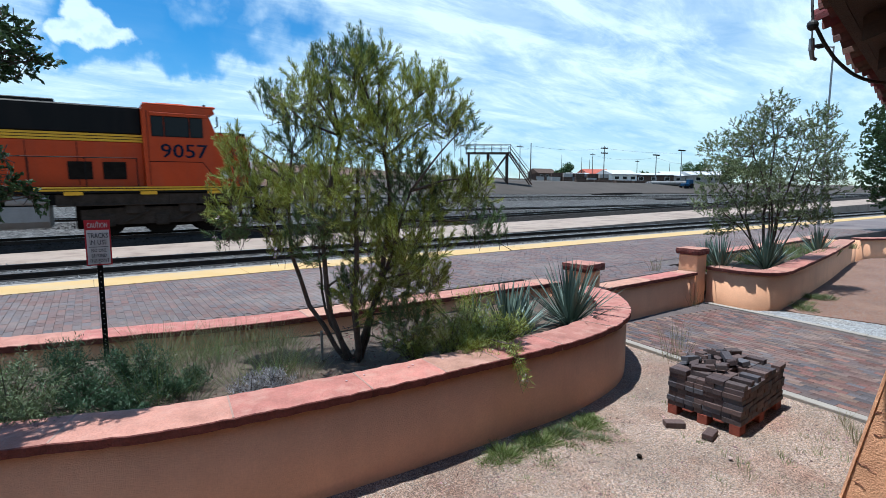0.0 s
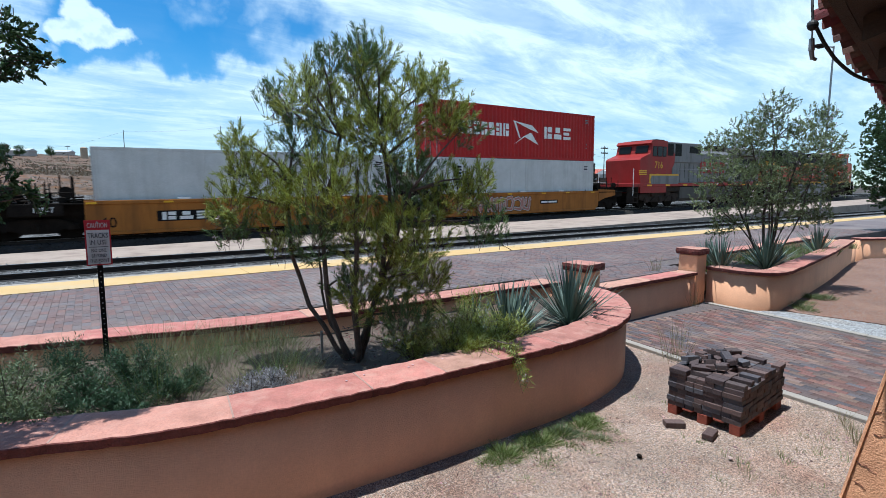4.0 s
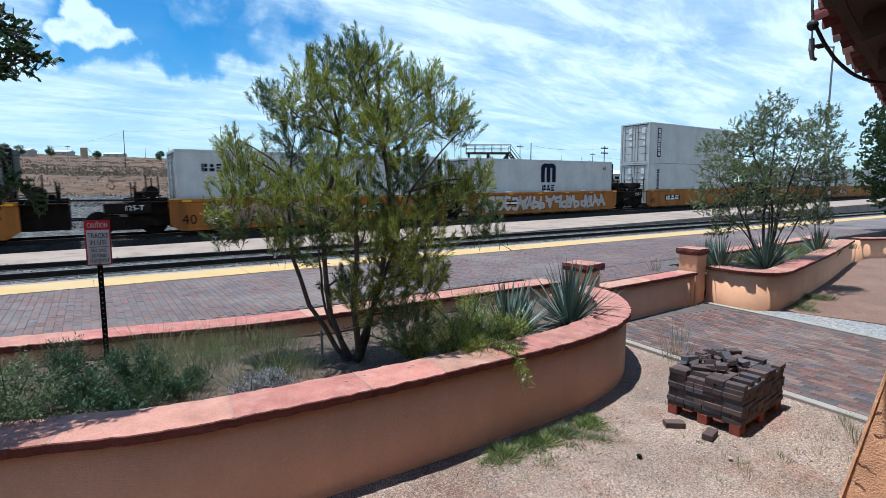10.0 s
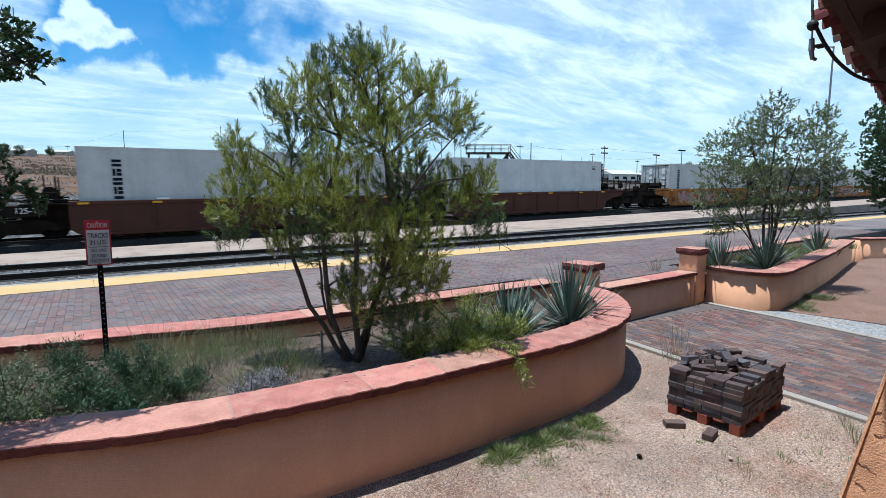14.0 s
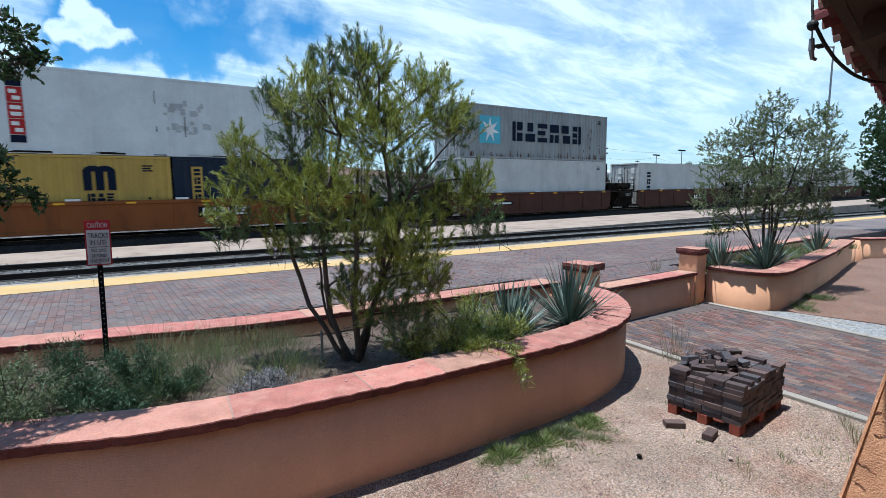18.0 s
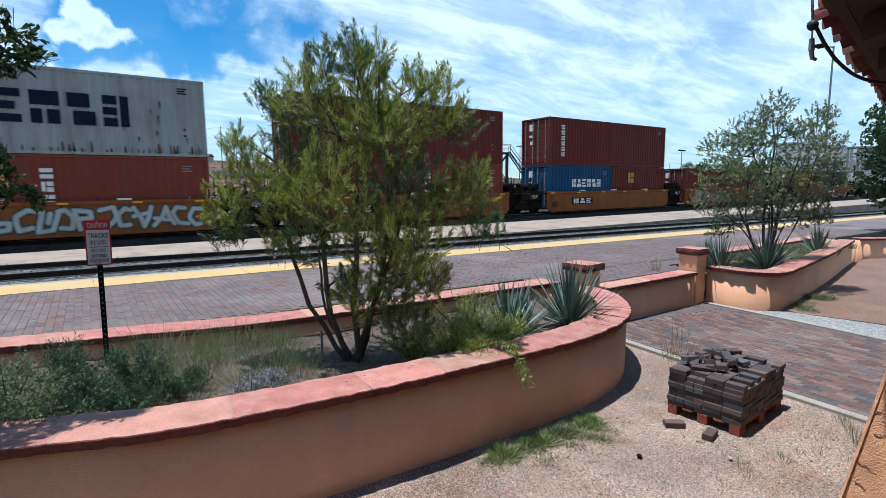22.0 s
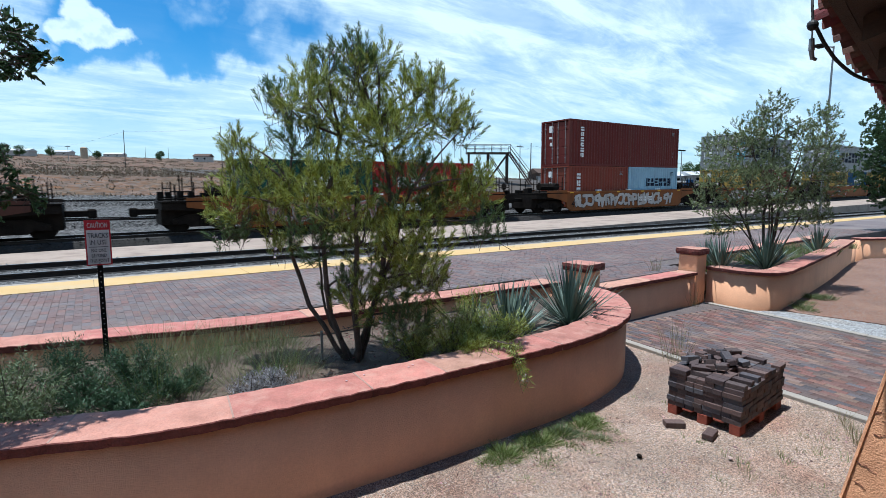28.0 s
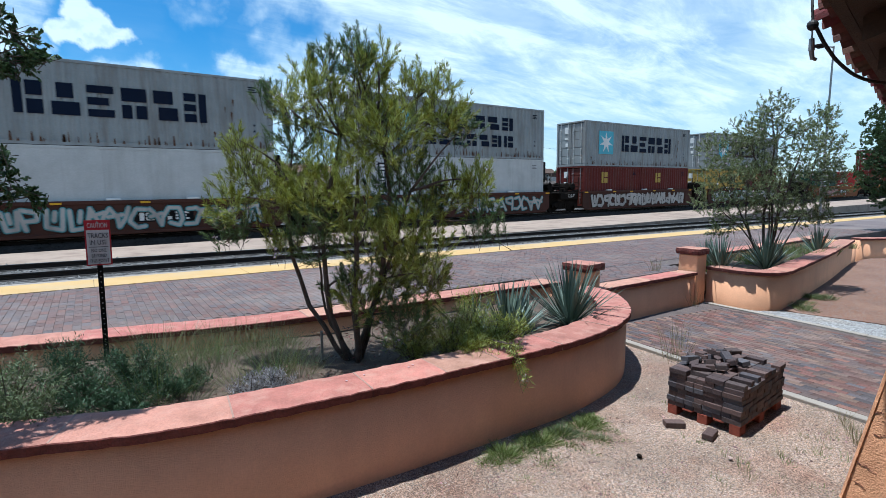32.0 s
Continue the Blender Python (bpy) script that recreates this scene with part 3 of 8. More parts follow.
def make_ground():
    xs = sorted(set([-v for v in grade(0.0, 2600, 1.2, 1.13)] + grade(0.0, 3200, 1.2, 1.10)))
    ys = sorted(set([-v for v in grade(0.0, 600, 1.5, 1.3)] + grade(0.0, 3200, 0.8, 1.06)))
    verts = [(x, y, land(x, y)) for y in ys for x in xs]
    w = len(xs)
    faces = [(j * w + i, j * w + i + 1, (j + 1) * w + i + 1, (j + 1) * w + i) for j in range(len(ys) - 1) for i in range(w - 1)]
    ob = quads_object("ground", verts, faces, M["desert"], smooth=True)
    tagged(ob, "reddish desert scrubland reaching to low distant hills", "ground", kind="structure")
    # courtyard surface: fine tan gravel over the ground, gently uneven
    n, m_ = 110, 70
    vs, fs = [], []
    for j in range(m_ + 1):
        for i in range(n + 1):
            x, y = -12 + 52 * i / n, -4 + 9.6 * j / m_
            vs.append((x, y, yard_z(x, y)))
    for j in range(m_):
        for i in range(n):
            a = j * (n + 1) + i
            fs.append((a, a + 1, a + n + 2, a + n + 1))
    yard = quads_object("courtyard", vs, fs, M["gravel"], smooth=True)
    tagged(yard, "tan gravel courtyard with sparse weeds and pebbles", "ground", kind="structure")


def make_platform():
    bm = bmesh.new()
    box(bm, -30, 120, 6.55, 10.95, -0.3, Z_PLAT - 0.006)
    ob = link_mesh("platform", bm, M["paver_bed"])
    tagged(ob, "station platform paved with dark red and grey bricks", "platform", kind="structure")
    bm = bmesh.new()
    y0, y1 = 9.92, 10.78
    for i in range(-12, 48):
        box(bm, i * 2.44, i * 2.44 + 2.432, y0, y1, Z_PLAT - 0.010, Z_PLAT + 0.006)
    ob = link_mesh("platform_edge_stripe", bm, M["yellow"])
    tagged(ob, "worn yellow warning stripe along the platform edge", "stripe", kind="structure")
    bm = bmesh.new()
    box(bm, -30, 120, 10.78, 10.98, -0.3, Z_PLAT + 0.002, 0.01)
    ob = link_mesh("platform_edging", bm, M["curb"])
    tagged(ob, "concrete edging of the platform beside the track", "edging", kind="structure")
    ob = empty("island_platform", main_line())
    for i in range(-6, 24):
        bm = bmesh.new()
        box(bm, i * 6.0, i * 6.0 + 5.98, 15.05, 19.65, -1.0, 0.575 + 0.006 * (i % 3), 0.01)
        part("concrete_slab", bm, M["concrete"], ob)
    tagged(ob, "pale concrete island platform between two tracks", "platform", kind="structure")


def make_track(name, yc, zt, x0, x1, label, ties=True):
    """A track bed with its rails and sleepers."""
    e = empty(name, main_line(0, yc, zt) if name == "track_main" else Matrix.Translation((0, yc, zt)))
    tagged(e, label, "railway track", "tracks", "structure")
    bm = bmesh.new()
    near = -1.75 if name == "track_main" else -2.1
    prism(bm, [(near, -1.3), (near + 0.05, -0.45), (near + 0.35, -0.115), (1.75, -0.115), (2.1, -0.45), (2.2, -1.3)], "x", x0, x1)
    part("ballast_bed", bm, M["oil_shade_ballast" if name == "track_main" else "ballast"], e)
    prof = [(-0.075, -0.17), (0.075, -0.17), (0.07, -0.155), (0.012, -0.14), (0.012, -0.045), (0.036, -0.035), (0.036, -0.006), (-0.036, -0.006),
            (-0.036, -0.035), (-0.012, -0.045), (-0.012, -0.14), (-0.07, -0.155)]
    for side in (-0.755, 0.755):
        bm = bmesh.new()
        prism(bm, [(side + a, b) for a, b in prof], "x", x0, x1)
        r = part("rail", bm, M["rail"], e)
        bm = bmesh.new()
        box(bm, x0, x1, side - 0.03, side + 0.03, -0.006, 0.0)
        part("rail_head", bm, M["railtop"], r)
    if ties:
        bm = bmesh.new()
        box(bm, -0.115, 0.115, -1.3, 1.3, -0.30, -0.165, 0.012)
        first = part("sleeper", bm, M["tie"], e)
        first.location.x = x0 + 0.3
        n = min(int((min(x1, 70) - x0) / 0.55), 180)
        for i in range(1, n):
            t = new("sleeper", first.data)
            t.parent = e
            t.location = (x0 + 0.3 + 0.55 * i, 0, 0)
            t.rotation_euler.z = 0.01 * math.sin(i * 7.1)
    # dark strips paint the rails' shade, along with oil, onto the ballast
    if name != "track_main":
        for side in (-0.755, 0.755):
            bm = bmesh.new()
            box(bm, x0, x1, side - 0.20, side + 0.17, -0.14, -0.108)
            part("oily_strip", bm, M["oil_shade_ballast"], e, "ballast strip along the rail, dark with oil and painted shade")
    rng = random.Random(int(yc * 10))
    vs, fs = [], []
    for i in range(4200):
        x, y = rng.uniform(max(x0, -6), min(x1, 60)), rng.uniform(-1.9, 1.9)
        if abs(abs(y) - 0.755) < 0.19:
            continue
        s = rng.uniform(0.025, 0.05)
        z = -0.115 if abs(y) < 1.75 else -0.2
        b = len(vs)
        for k in range(4):
            a = k * 1.571 + rng.random()
            vs.append((x + s * math.cos(a), y + s * math.sin(a), z - 0.01))
        vs.append((x + rng.uniform(-0.3, 0.3) * s, y + rng.uniform(-0.3, 0.3) * s, z + s * rng.uniform(0.5, 1.1)))
        fs += [(b, b + 1, b + 4), (b + 1, b + 2, b + 4), (b + 2, b + 3, b + 4), (b + 3, b, b + 4)]
    # main track's stones are near black to match the bed's painted shade
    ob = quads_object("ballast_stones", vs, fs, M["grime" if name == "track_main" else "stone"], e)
    ob["kind"] = "stuff"


def yard_z(x, y):
    """Height of the courtyard's surface."""
    return 0.004 + 0.016 * noise.noise((x * 0.9, y * 0.9, 7)) + 0.006 * noise.noise((x * 4, y * 4, 2))


def make_ballast_field():
    ys = [25.3 + 0.8 * j for j in range(20)]
    xs = [-60 + 10 * i for i in range(26)]
    vs = [(x, y, land(x, y) + 0.06) for y in ys for x in xs]
    w = len(xs)
    fs = [(j * w + i, j * w + i + 1, (j + 1) * w + i + 1, (j + 1) * w + i) for j in range(len(ys) - 1) for i in range(w - 1)]
    ob = quads_object("ballast_field", vs, fs, M["ballast"], smooth=True)
    tagged(ob, "grey crushed ballast spread between the yard tracks", "ballast", kind="structure")


make_ground()
make_ballast_field()
make_platform()
make_track("track_near", Y_NEAR, Z_NEAR, -30, 160, "platform track with rusty rails on grey ballast", ties=False)
make_track("track_main", Y_MAIN, Z_MAIN, -40, 200, "main line track under the freight train", ties=False)
make_track("track_far", 31.0, land(0, 31.0) + 0.22, -60, 400, "second main track beyond the train on grey ballast", ties=False)
make_track("track_yard", 38.3, land(0, 38.3) + 0.22, -60, 400, "yard track with dark rails", ties=False)


def wall_run(name, path, width, z0, z1, parent, label=""):
    """A thick stuccoed wall that follows a plan path of centre points."""
    n = len(path)
    prof = []
    for i, q in enumerate(path):
        d = (Vector(path[min(i + 1, n - 1)]) - Vector(path[max(i - 1, 0)])).normalized()
        nrm = Vector((-d.y, d.x))
        prof.append((Vector(q) + nrm * width / 2, Vector(q) - nrm * width / 2))
    bm = bmesh.new()
    rows = []
    for a, b in prof:
        rows.append([bm.verts.new((a.x, a.y, z0)), bm.verts.new((a.x, a.y, z1)), bm.verts.new((b.x, b.y, z1)), bm.verts.new((b.x, b.y, z0))])
    for r, s in zip(rows, rows[1:]):
        for k in range(3):
            bm.faces.new((r[k], s[k], s[k + 1], r[k + 1]))
    bm.faces.new(rows[0])
    bm.faces.new(rows[-1][::-1])
    bmesh.ops.recalc_face_normals(bm, faces=bm.faces)
    ob = part(name, bm, M["stucco"], parent, label, smooth=False)
    for poly in ob.data.polygons:
        poly.use_smooth = abs(poly.normal.z) < 0.5
    return ob


def spline(pts, step):
    """Points at an even step along a smooth curve through pts."""
    P = [Vector(q) for q in pts]
    P = [2 * P[0] - P[1]] + P + [2 * P[-1] - P[-2]]
    dense = []
    for i in range(1, len(P) - 2):
        for k in range(20):
            t = k / 20
            a, b, c, d = P[i - 1:i + 3]
            dense.append(0.5 * ((2 * b) + (c - a) * t + (2 * a - 5 * b + 4 * c - d) * t * t + (3 * b - a - 3 * c + d) * t ** 3))
    dense.append(P[-2])
    out, acc = [dense[0]], 0.0
    for a, b in zip(dense, dense[1:]):
        acc += (b - a).length
        if acc >= step:
            out.append(b)
            acc = 0.0
    if (out[-1] - dense[-1]).length > step * 0.3:
        out.append(dense[-1])
    return out


def cap_stones(path, width, z, parent, rng, thick=0.062, length=0.62):
    """Split sandstone coping slabs laid end to end along a path."""
    pts = spline(path, 0.045)
    per = max(int(length / 0.045), 3)
    i = 0
    while i < len(pts) - 2:
        j = min(i + per + rng.randint(-2, 3), len(pts) - 1)
        if len(pts) - 1 - j < 4:
            j = len(pts) - 1
        seg = pts[i:j + 1]
        bm = bmesh.new()
        rows = []
        for k, q in enumerate(seg):
            a_, b_ = pts[max(i + k - 1, 0)], pts[min(i + k + 1, len(pts) - 1)]
            d = (b_ - a_).normalized()
            nrm = Vector((-d.y, d.x))
            end = 0.0004 if k == 0 else (-0.0004 if k == len(seg) - 1 else 0)
            c = q + d * end
            w1, w2 = width / 2 + rng.uniform(-0.011, 0.008), width / 2 + rng.uniform(-0.011, 0.008)
            t = thick + rng.uniform(-0.003, 0.003)
            A, B = c + nrm * w1, c - nrm * w2
            A2, B2 = c + nrm * (w1 - 0.007), c - nrm * (w2 - 0.007)
            rows.append([bm.verts.new((A2.x, A2.y, z)), bm.verts.new((A.x, A.y, z + t * 0.9)), bm.verts.new((A2.x, A2.y, z + t)), bm.verts.new((c.x, c.y, z + t + 0.002)),
                         bm.verts.new((B2.x, B2.y, z + t)), bm.verts.new((B.x, B.y, z + t * 0.9)), bm.verts.new((B2.x, B2.y, z))])
        for r, s in zip(rows, rows[1:]):
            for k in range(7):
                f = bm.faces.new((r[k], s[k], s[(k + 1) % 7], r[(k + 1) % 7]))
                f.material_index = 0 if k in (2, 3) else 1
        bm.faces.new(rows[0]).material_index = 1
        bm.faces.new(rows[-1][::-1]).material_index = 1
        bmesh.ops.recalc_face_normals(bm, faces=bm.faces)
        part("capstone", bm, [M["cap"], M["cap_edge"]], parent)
        if j < len(pts) - 1:
            d = (pts[j + 1] - pts[j - 1]).normalized()
            bm = bmesh.new()
            box(bm, -0.006, 0.006, -width / 2 + 0.012, width / 2 - 0.012, z + 0.01, z + thick + 0.004)
            jn = part("mortar_joint", bm, M["mortar"], parent)
            jn.matrix_basis = Matrix.LocRotScale((pts[j].x, pts[j].y, 0), Euler((0, 0, math.atan2(d.y, d.x))), None)
        i = j


def square_pillar(x, y, half, z, parent_label, turn=0.0):
    e = empty("pillar", pose(x, y, 0, 0, 0, turn))
    tagged(e, parent_label, "pillar", "gate pillars", "structure")
    bm = bmesh.new()
    box(bm, -half, half, -half, half, 0, z - 0.115, 0.02)
    part("shaft", bm, M["stucco"], e)
    rng = random.Random(int(x * 10))
    bm = bmesh.new()
    h = half + 0.045
    n = 11
    ring = []
    for k in range(4 * n):
        s, f = divmod(k, n)
        t = -h + 2 * h * f / n
        px, py = [(t, -h), (h, t), (-t, h), (-h, -t)][s]
        j = 1 + rng.uniform(-0.07, 0.05)
        ring.append((px * j, py * j))
    lo = [bm.verts.new((a * 0.96, b * 0.96, z - 0.115)) for a, b in ring]
    mid = [bm.verts.new((a * 1.02, b * 1.02, z - 0.06 + rng.uniform(-0.02, 0.02))) for a, b in ring]
    hi = [bm.verts.new((a * 0.98, b * 0.98, z)) for a, b in ring]
    for u, v in ((lo, mid), (mid, hi)):
        for k in range(len(u)):
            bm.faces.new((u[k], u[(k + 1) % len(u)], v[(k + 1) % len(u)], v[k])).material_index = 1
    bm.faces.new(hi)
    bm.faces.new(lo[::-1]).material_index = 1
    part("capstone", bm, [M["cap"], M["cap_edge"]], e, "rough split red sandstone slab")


def offset(path, dist):
    out = []
    n = len(path)
    for i, q in enumerate(path):
        d = (Vector(path[min(i + 1, n - 1)]) - Vector(path[max(i - 1, 0)])).normalized()
        out.append(Vector(q) + Vector((-d.y, d.x)) * dist)
    return out


# front edge of the near raised bed, from west to the rounded east end
FRONT = [(-5.0, 4.75), (-2.5, 4.15), (-0.5, 3.64), (0.32, 3.37), (1.57, 3.24), (2.63, 3.21), (3.61, 3.20), (4.19, 3.26), (4.79, 3.40), (5.34, 3.68), (5.78, 4.06), (6.12, 4.52), (6.25, 5.02)]
BACK = [(-5.0, 7.0), (-2.5, 6.55), (-0.75, 6.14), (0.32, 5.92), (1.65, 5.66), (3.6, 5.62), (5.0, 5.60), (6.15, 5.55)]


def make_near_bed():
    rng = random.Random(5)
    e = empty("planter")
    tagged(e, "long raised planting bed with curved peach stucco wall", "planter", "planters", "structure")
    front = spline(offset(FRONT, 0.20), 0.12)
    wall_run("front_wall", front, 0.32, -0.1, 0.695, e)
    cap_stones(offset(FRONT, 0.20), 0.42, 0.695, e, rng)
    back = spline(offset(BACK, 0.20), 0.2)
    wall_run("back_wall", back, 0.32, -0.1, 0.685, e)
    cap_stones(offset(BACK, 0.20), 0.42, 0.685, e, rng, length=0.75)
    # soil
    bm = bmesh.new()
    a, b = spline(offset(FRONT, 0.30), 0.3), spline(offset(BACK, 0.06), 0.3)
    n = 40
    rows = []
    for i in range(n + 1):
        p, q = a[int(i * (len(a) - 1) / n)], b[int(i * (len(b) - 1) / n)]
        row = []
        for k in range(13):
            c = p.lerp(q, k / 12)
            row.append(bm.verts.new((c.x, c.y, 0.52 + 0.04 * noise.noise((c.x * 1.7, c.y * 1.7, 0)) + 0.05 * math.sin(math.pi * k / 12))))
        rows.append(row)
    for r, s in zip(rows, rows[1:]):
        for k in range(12):
            bm.faces.new((r[k], r[k + 1], s[k + 1], s[k]))
    bmesh.ops.recalc_face_normals(bm, faces=bm.faces)
    part("bed_soil", bm, M["soil"], e, "dark soil with dry leaf litter", smooth=True)


BED2 = [(19.2, 5.55), (14.78, 4.68), (11.3, 4.10), (10.75, 4.02), (10.35, 4.02), (10.05, 4.20), (9.93, 4.5), (9.97, 5.2)]


def make_far_bed():
    rng = random.Random(9)
    e = empty("planter")
    tagged(e, "raised planting bed with rounded corner and sandstone coping", "planter", "planters", "structure")
    inner = offset(BED2, -0.17)
    wall_run("front_wall", spline(inner, 0.12), 0.30, -0.1, 0.665, e)
    cap_stones(inner, 0.40, 0.665, e, rng)
    back = [(11.2, 6.2), (14.5, 6.3), (19.6, 6.6)]
    wall_run("back_wall", spline(back, 0.3), 0.30, -0.1, 0.70, e)
    cap_stones(back, 0.40, 0.70, e, rng, length=0.8)
    side = [(19.35, 5.6), (19.6, 6.5)]
    wall_run("end_wall", spline(side, 0.2), 0.30, -0.1, 0.655, e)
    bm = bmesh.new()
    pts = [(q.x, q.y) for q in inner] + [(10.0, 6.15), (14.5, 6.3), (19.5, 6.55)]
    f = bm.faces.new([bm.verts.new((a, b, 0.55)) for a, b in pts])
    bmesh.ops.triangulate(bm, faces=[f])
    bmesh.ops.recalc_face_normals(bm, faces=bm.faces)
    part("bed_soil", bm, M["soil"], e, "dry soil with grass")


def make_gate_wall():
    rng = random.Random(11)
    e = empty("low_wall")
    tagged(e, "low peach stucco wall between two pillars", "wall", kind="structure")
    path = [(6.6, 5.27), (8.2, 5.3), (9.55, 5.33)]
    wall_run("wall_body", spline(path, 0.3), 0.26, -0.1, 0.59, e)
    cap_stones(path, 0.37, 0.59, e, rng, length=0.8)
    square_pillar(6.47, 5.36, 0.20, 1.06, "peach stucco pillar capped with a rough red slab", 8)
    square_pillar(9.765, 5.38, 0.19, 1.09, "peach stucco pillar between low wall and planter", 4)
    # retaining face between bed and platform
    bm = bmesh.new()
    box(bm, 6.3, 10.0, 5.55, 6.56, -0.1, Z_PLAT - 0.012)
    box(bm, 10.0, 11.2, 6.1, 6.56, -0.1, Z_PLAT - 0.012)
    ob = link_mesh("platform_landing", bm, M["paver_bed"])
    tagged(ob, "paved landing behind the low wall", "platform", kind="structure")
    e = empty("boundary_wall")
    tagged(e, "low peach stucco boundary wall beyond the planter", "wall", kind="structure")
    path = [(20.6, 5.9), (22.5, 4.9), (26.0, 3.6), (31.0, 1.5)]
    wall_run("wall_body", spline(path, 0.4), 0.28, -0.1, 0.62, e)
    cap_stones(path, 0.38, 0.62, e, rng, length=0.9)


bm = bmesh.new()
prism(bm, [(10.6, -3.5), (40, -3.5), (40, 1.0), (20.5, 5.6), (19.0, 5.5), (10.5, 4.0), (10.35, 3.7), (10.62, 2.6), (10.2, 0.5), (9.8, -1.5)], "z", -0.05, 0.03)
tagged(link_mesh("bare_soil_yard", bm, M["redsoil"]), "bare reddish soil beside the far planter", "ground", kind="structure")
make_near_bed()
make_far_bed()
make_gate_wall()

# ---- the train: all parts keyed by one run along the main track ----
MOVERS = []   # (thing, distance along the train)


def swirl(rng):
    """A few tall strokes and loops in a unit square, turned about at random."""
    kind = rng.randint(0, 3)
    lines = ([[(.15, 0), (.15, 1)], [(.15, 1), (.75, .85), (.7, .55), (.15, .5)]], [[(.8, .95), (.3, 1), (.15, .6), (.15, .3), (.4, 0), (.8, .1)]],
             [[(.05, 0), (.3, .5), (.45, 1), (.6, .5), (.9, 0)], [(.3, .3), (.9, .45)]], [[(.15, 1), (.2, .1), (.7, 0), (.8, 1)], [(.4, .4), (.45, .9)]])[kind]
    fx, fz = rng.random() < 0.6, rng.random() < 0.5
    return [[((1 - px if fx else px) + rng.uniform(-.07, .07), (1 - pz if fz else pz) + rng.uniform(-.06, .06)) for px, pz in line] for line in lines]


def throw_up(bm, x0, x1, z0, z1, y, rng):
    """Swollen sprayed shapes: dark outline, pale rim and a coloured heart, each a flat layer."""
    h = z1 - z0
    x = x0
    lift = 0
    while x < x1 - h * 0.7:
        w = h * rng.uniform(0.75, 1.05)
        sl, dz = rng.uniform(-0.12, 0.2), rng.uniform(-0.03, 0.06) * h
        for line in swirl(rng):
            pts = [(x + (px * 0.85 + 0.07) * w + sl * (pz - 0.5) * h, z0 + 0.12 + dz + pz * (h - 0.27)) for px, pz in line]
            for mi, r in ((0, h * 0.135), (1, h * 0.105), (2, h * 0.062)):
                for k, (px, pz) in enumerate(pts):
                    lift = (lift + 1) % 9
                    yy = y - 0.004 * mi - 0.0003 * lift
                    ring = [bm.verts.new((px + r * math.cos(q * 0.785), yy, min(max(pz + r * math.sin(q * 0.785), z0), z1))) for q in range(8)]
                    bm.faces.new(ring).material_index = mi
                    if k:
                        ax, az = pts[k - 1]
                        ln = math.hypot(px - ax, pz - az) or 1
                        nx, nz = -(pz - az) / ln * r, (px - ax) / ln * r
                        yy -= 0.00015
                        q = [bm.verts.new((u, yy, min(max(v, z0), z1))) for u, v in ((ax + nx, az + nz), (px + nx, pz + nz), (px - nx, pz - nz), (ax - nx, az - nz))]
                        bm.faces.new(q).material_index = mi
        x += w * 0.72


# abstract block shapes in a unit cell: four-cornered pieces
def rect(a, b, c, d):
    return ((a, b), (c, b), (c, d), (a, d))


SHAPES = [
    [rect(0, 0, .32, 1), rect(.44, 0, 1, .44), rect(.44, .56, 1, 1)],
    [rect(0, 0, 1, .42), rect(.2, .54, .8, 1)],
    [rect(0, 0, 1, .24), rect(0, .38, .8, .62), rect(0, .76, 1, 1)],
    [rect(0, .56, 1, 1), rect(0, 0, .4, .44), rect(.56, 0, 1, .44)],
    [rect(0, .56, .82, 1), rect(.18, 0, 1, .44)],
    [rect(.66, 0, 1, 1), rect(0, 0, .54, .28), rect(0, .38, .54, .62), rect(0, .72, .54, 1)],
]


def letter_blocks(bm, x0, x1, z0, z1, y, n, rng, mi=0, gap=0.22, weight=1.0):
    """Block shapes that stand for a trade name; they spell nothing."""
    w = (x1 - x0) / n
    lift = 0
    for i in range(n):
        a, b = x0 + i * w + w * gap / 2, x0 + (i + 1) * w - w * gap / 2
        for piece in SHAPES[i % 6]:
            lift = (lift + 1) % 7
            q = [bm.verts.new((a + (b - a) * px, y - 0.0004 * lift, z0 + (z1 - z0) * pz)) for px, pz in piece]
            bm.faces.new(q).material_index = mi


def flat(bm, x0, x1, z0, z1, y, mi=0):
    f = bm.faces.new([bm.verts.new(v) for v in ((x0, y, z0), (x1, y, z0), (x1, y, z1), (x0, y, z1))])
    f.material_index = mi


def star(bm, cx, cz, r, y, mi=0, n=7):
    pts = []
    for k in range(2 * n):
        a = math.pi / 2 + math.pi * k / n
        rr = r if k % 2 == 0 else r * 0.36
        pts.append((cx + rr * math.cos(a), y, cz + rr * math.sin(a)))
    c = bm.verts.new((cx, y, cz))
    vs = [bm.verts.new(q) for q in pts]
    for k in range(2 * n):
        f = bm.faces.new((c, vs[k], vs[(k + 1) % (2 * n)]))
        f.material_index = mi


BOX_W, BOX_H = 2.44, 2.90


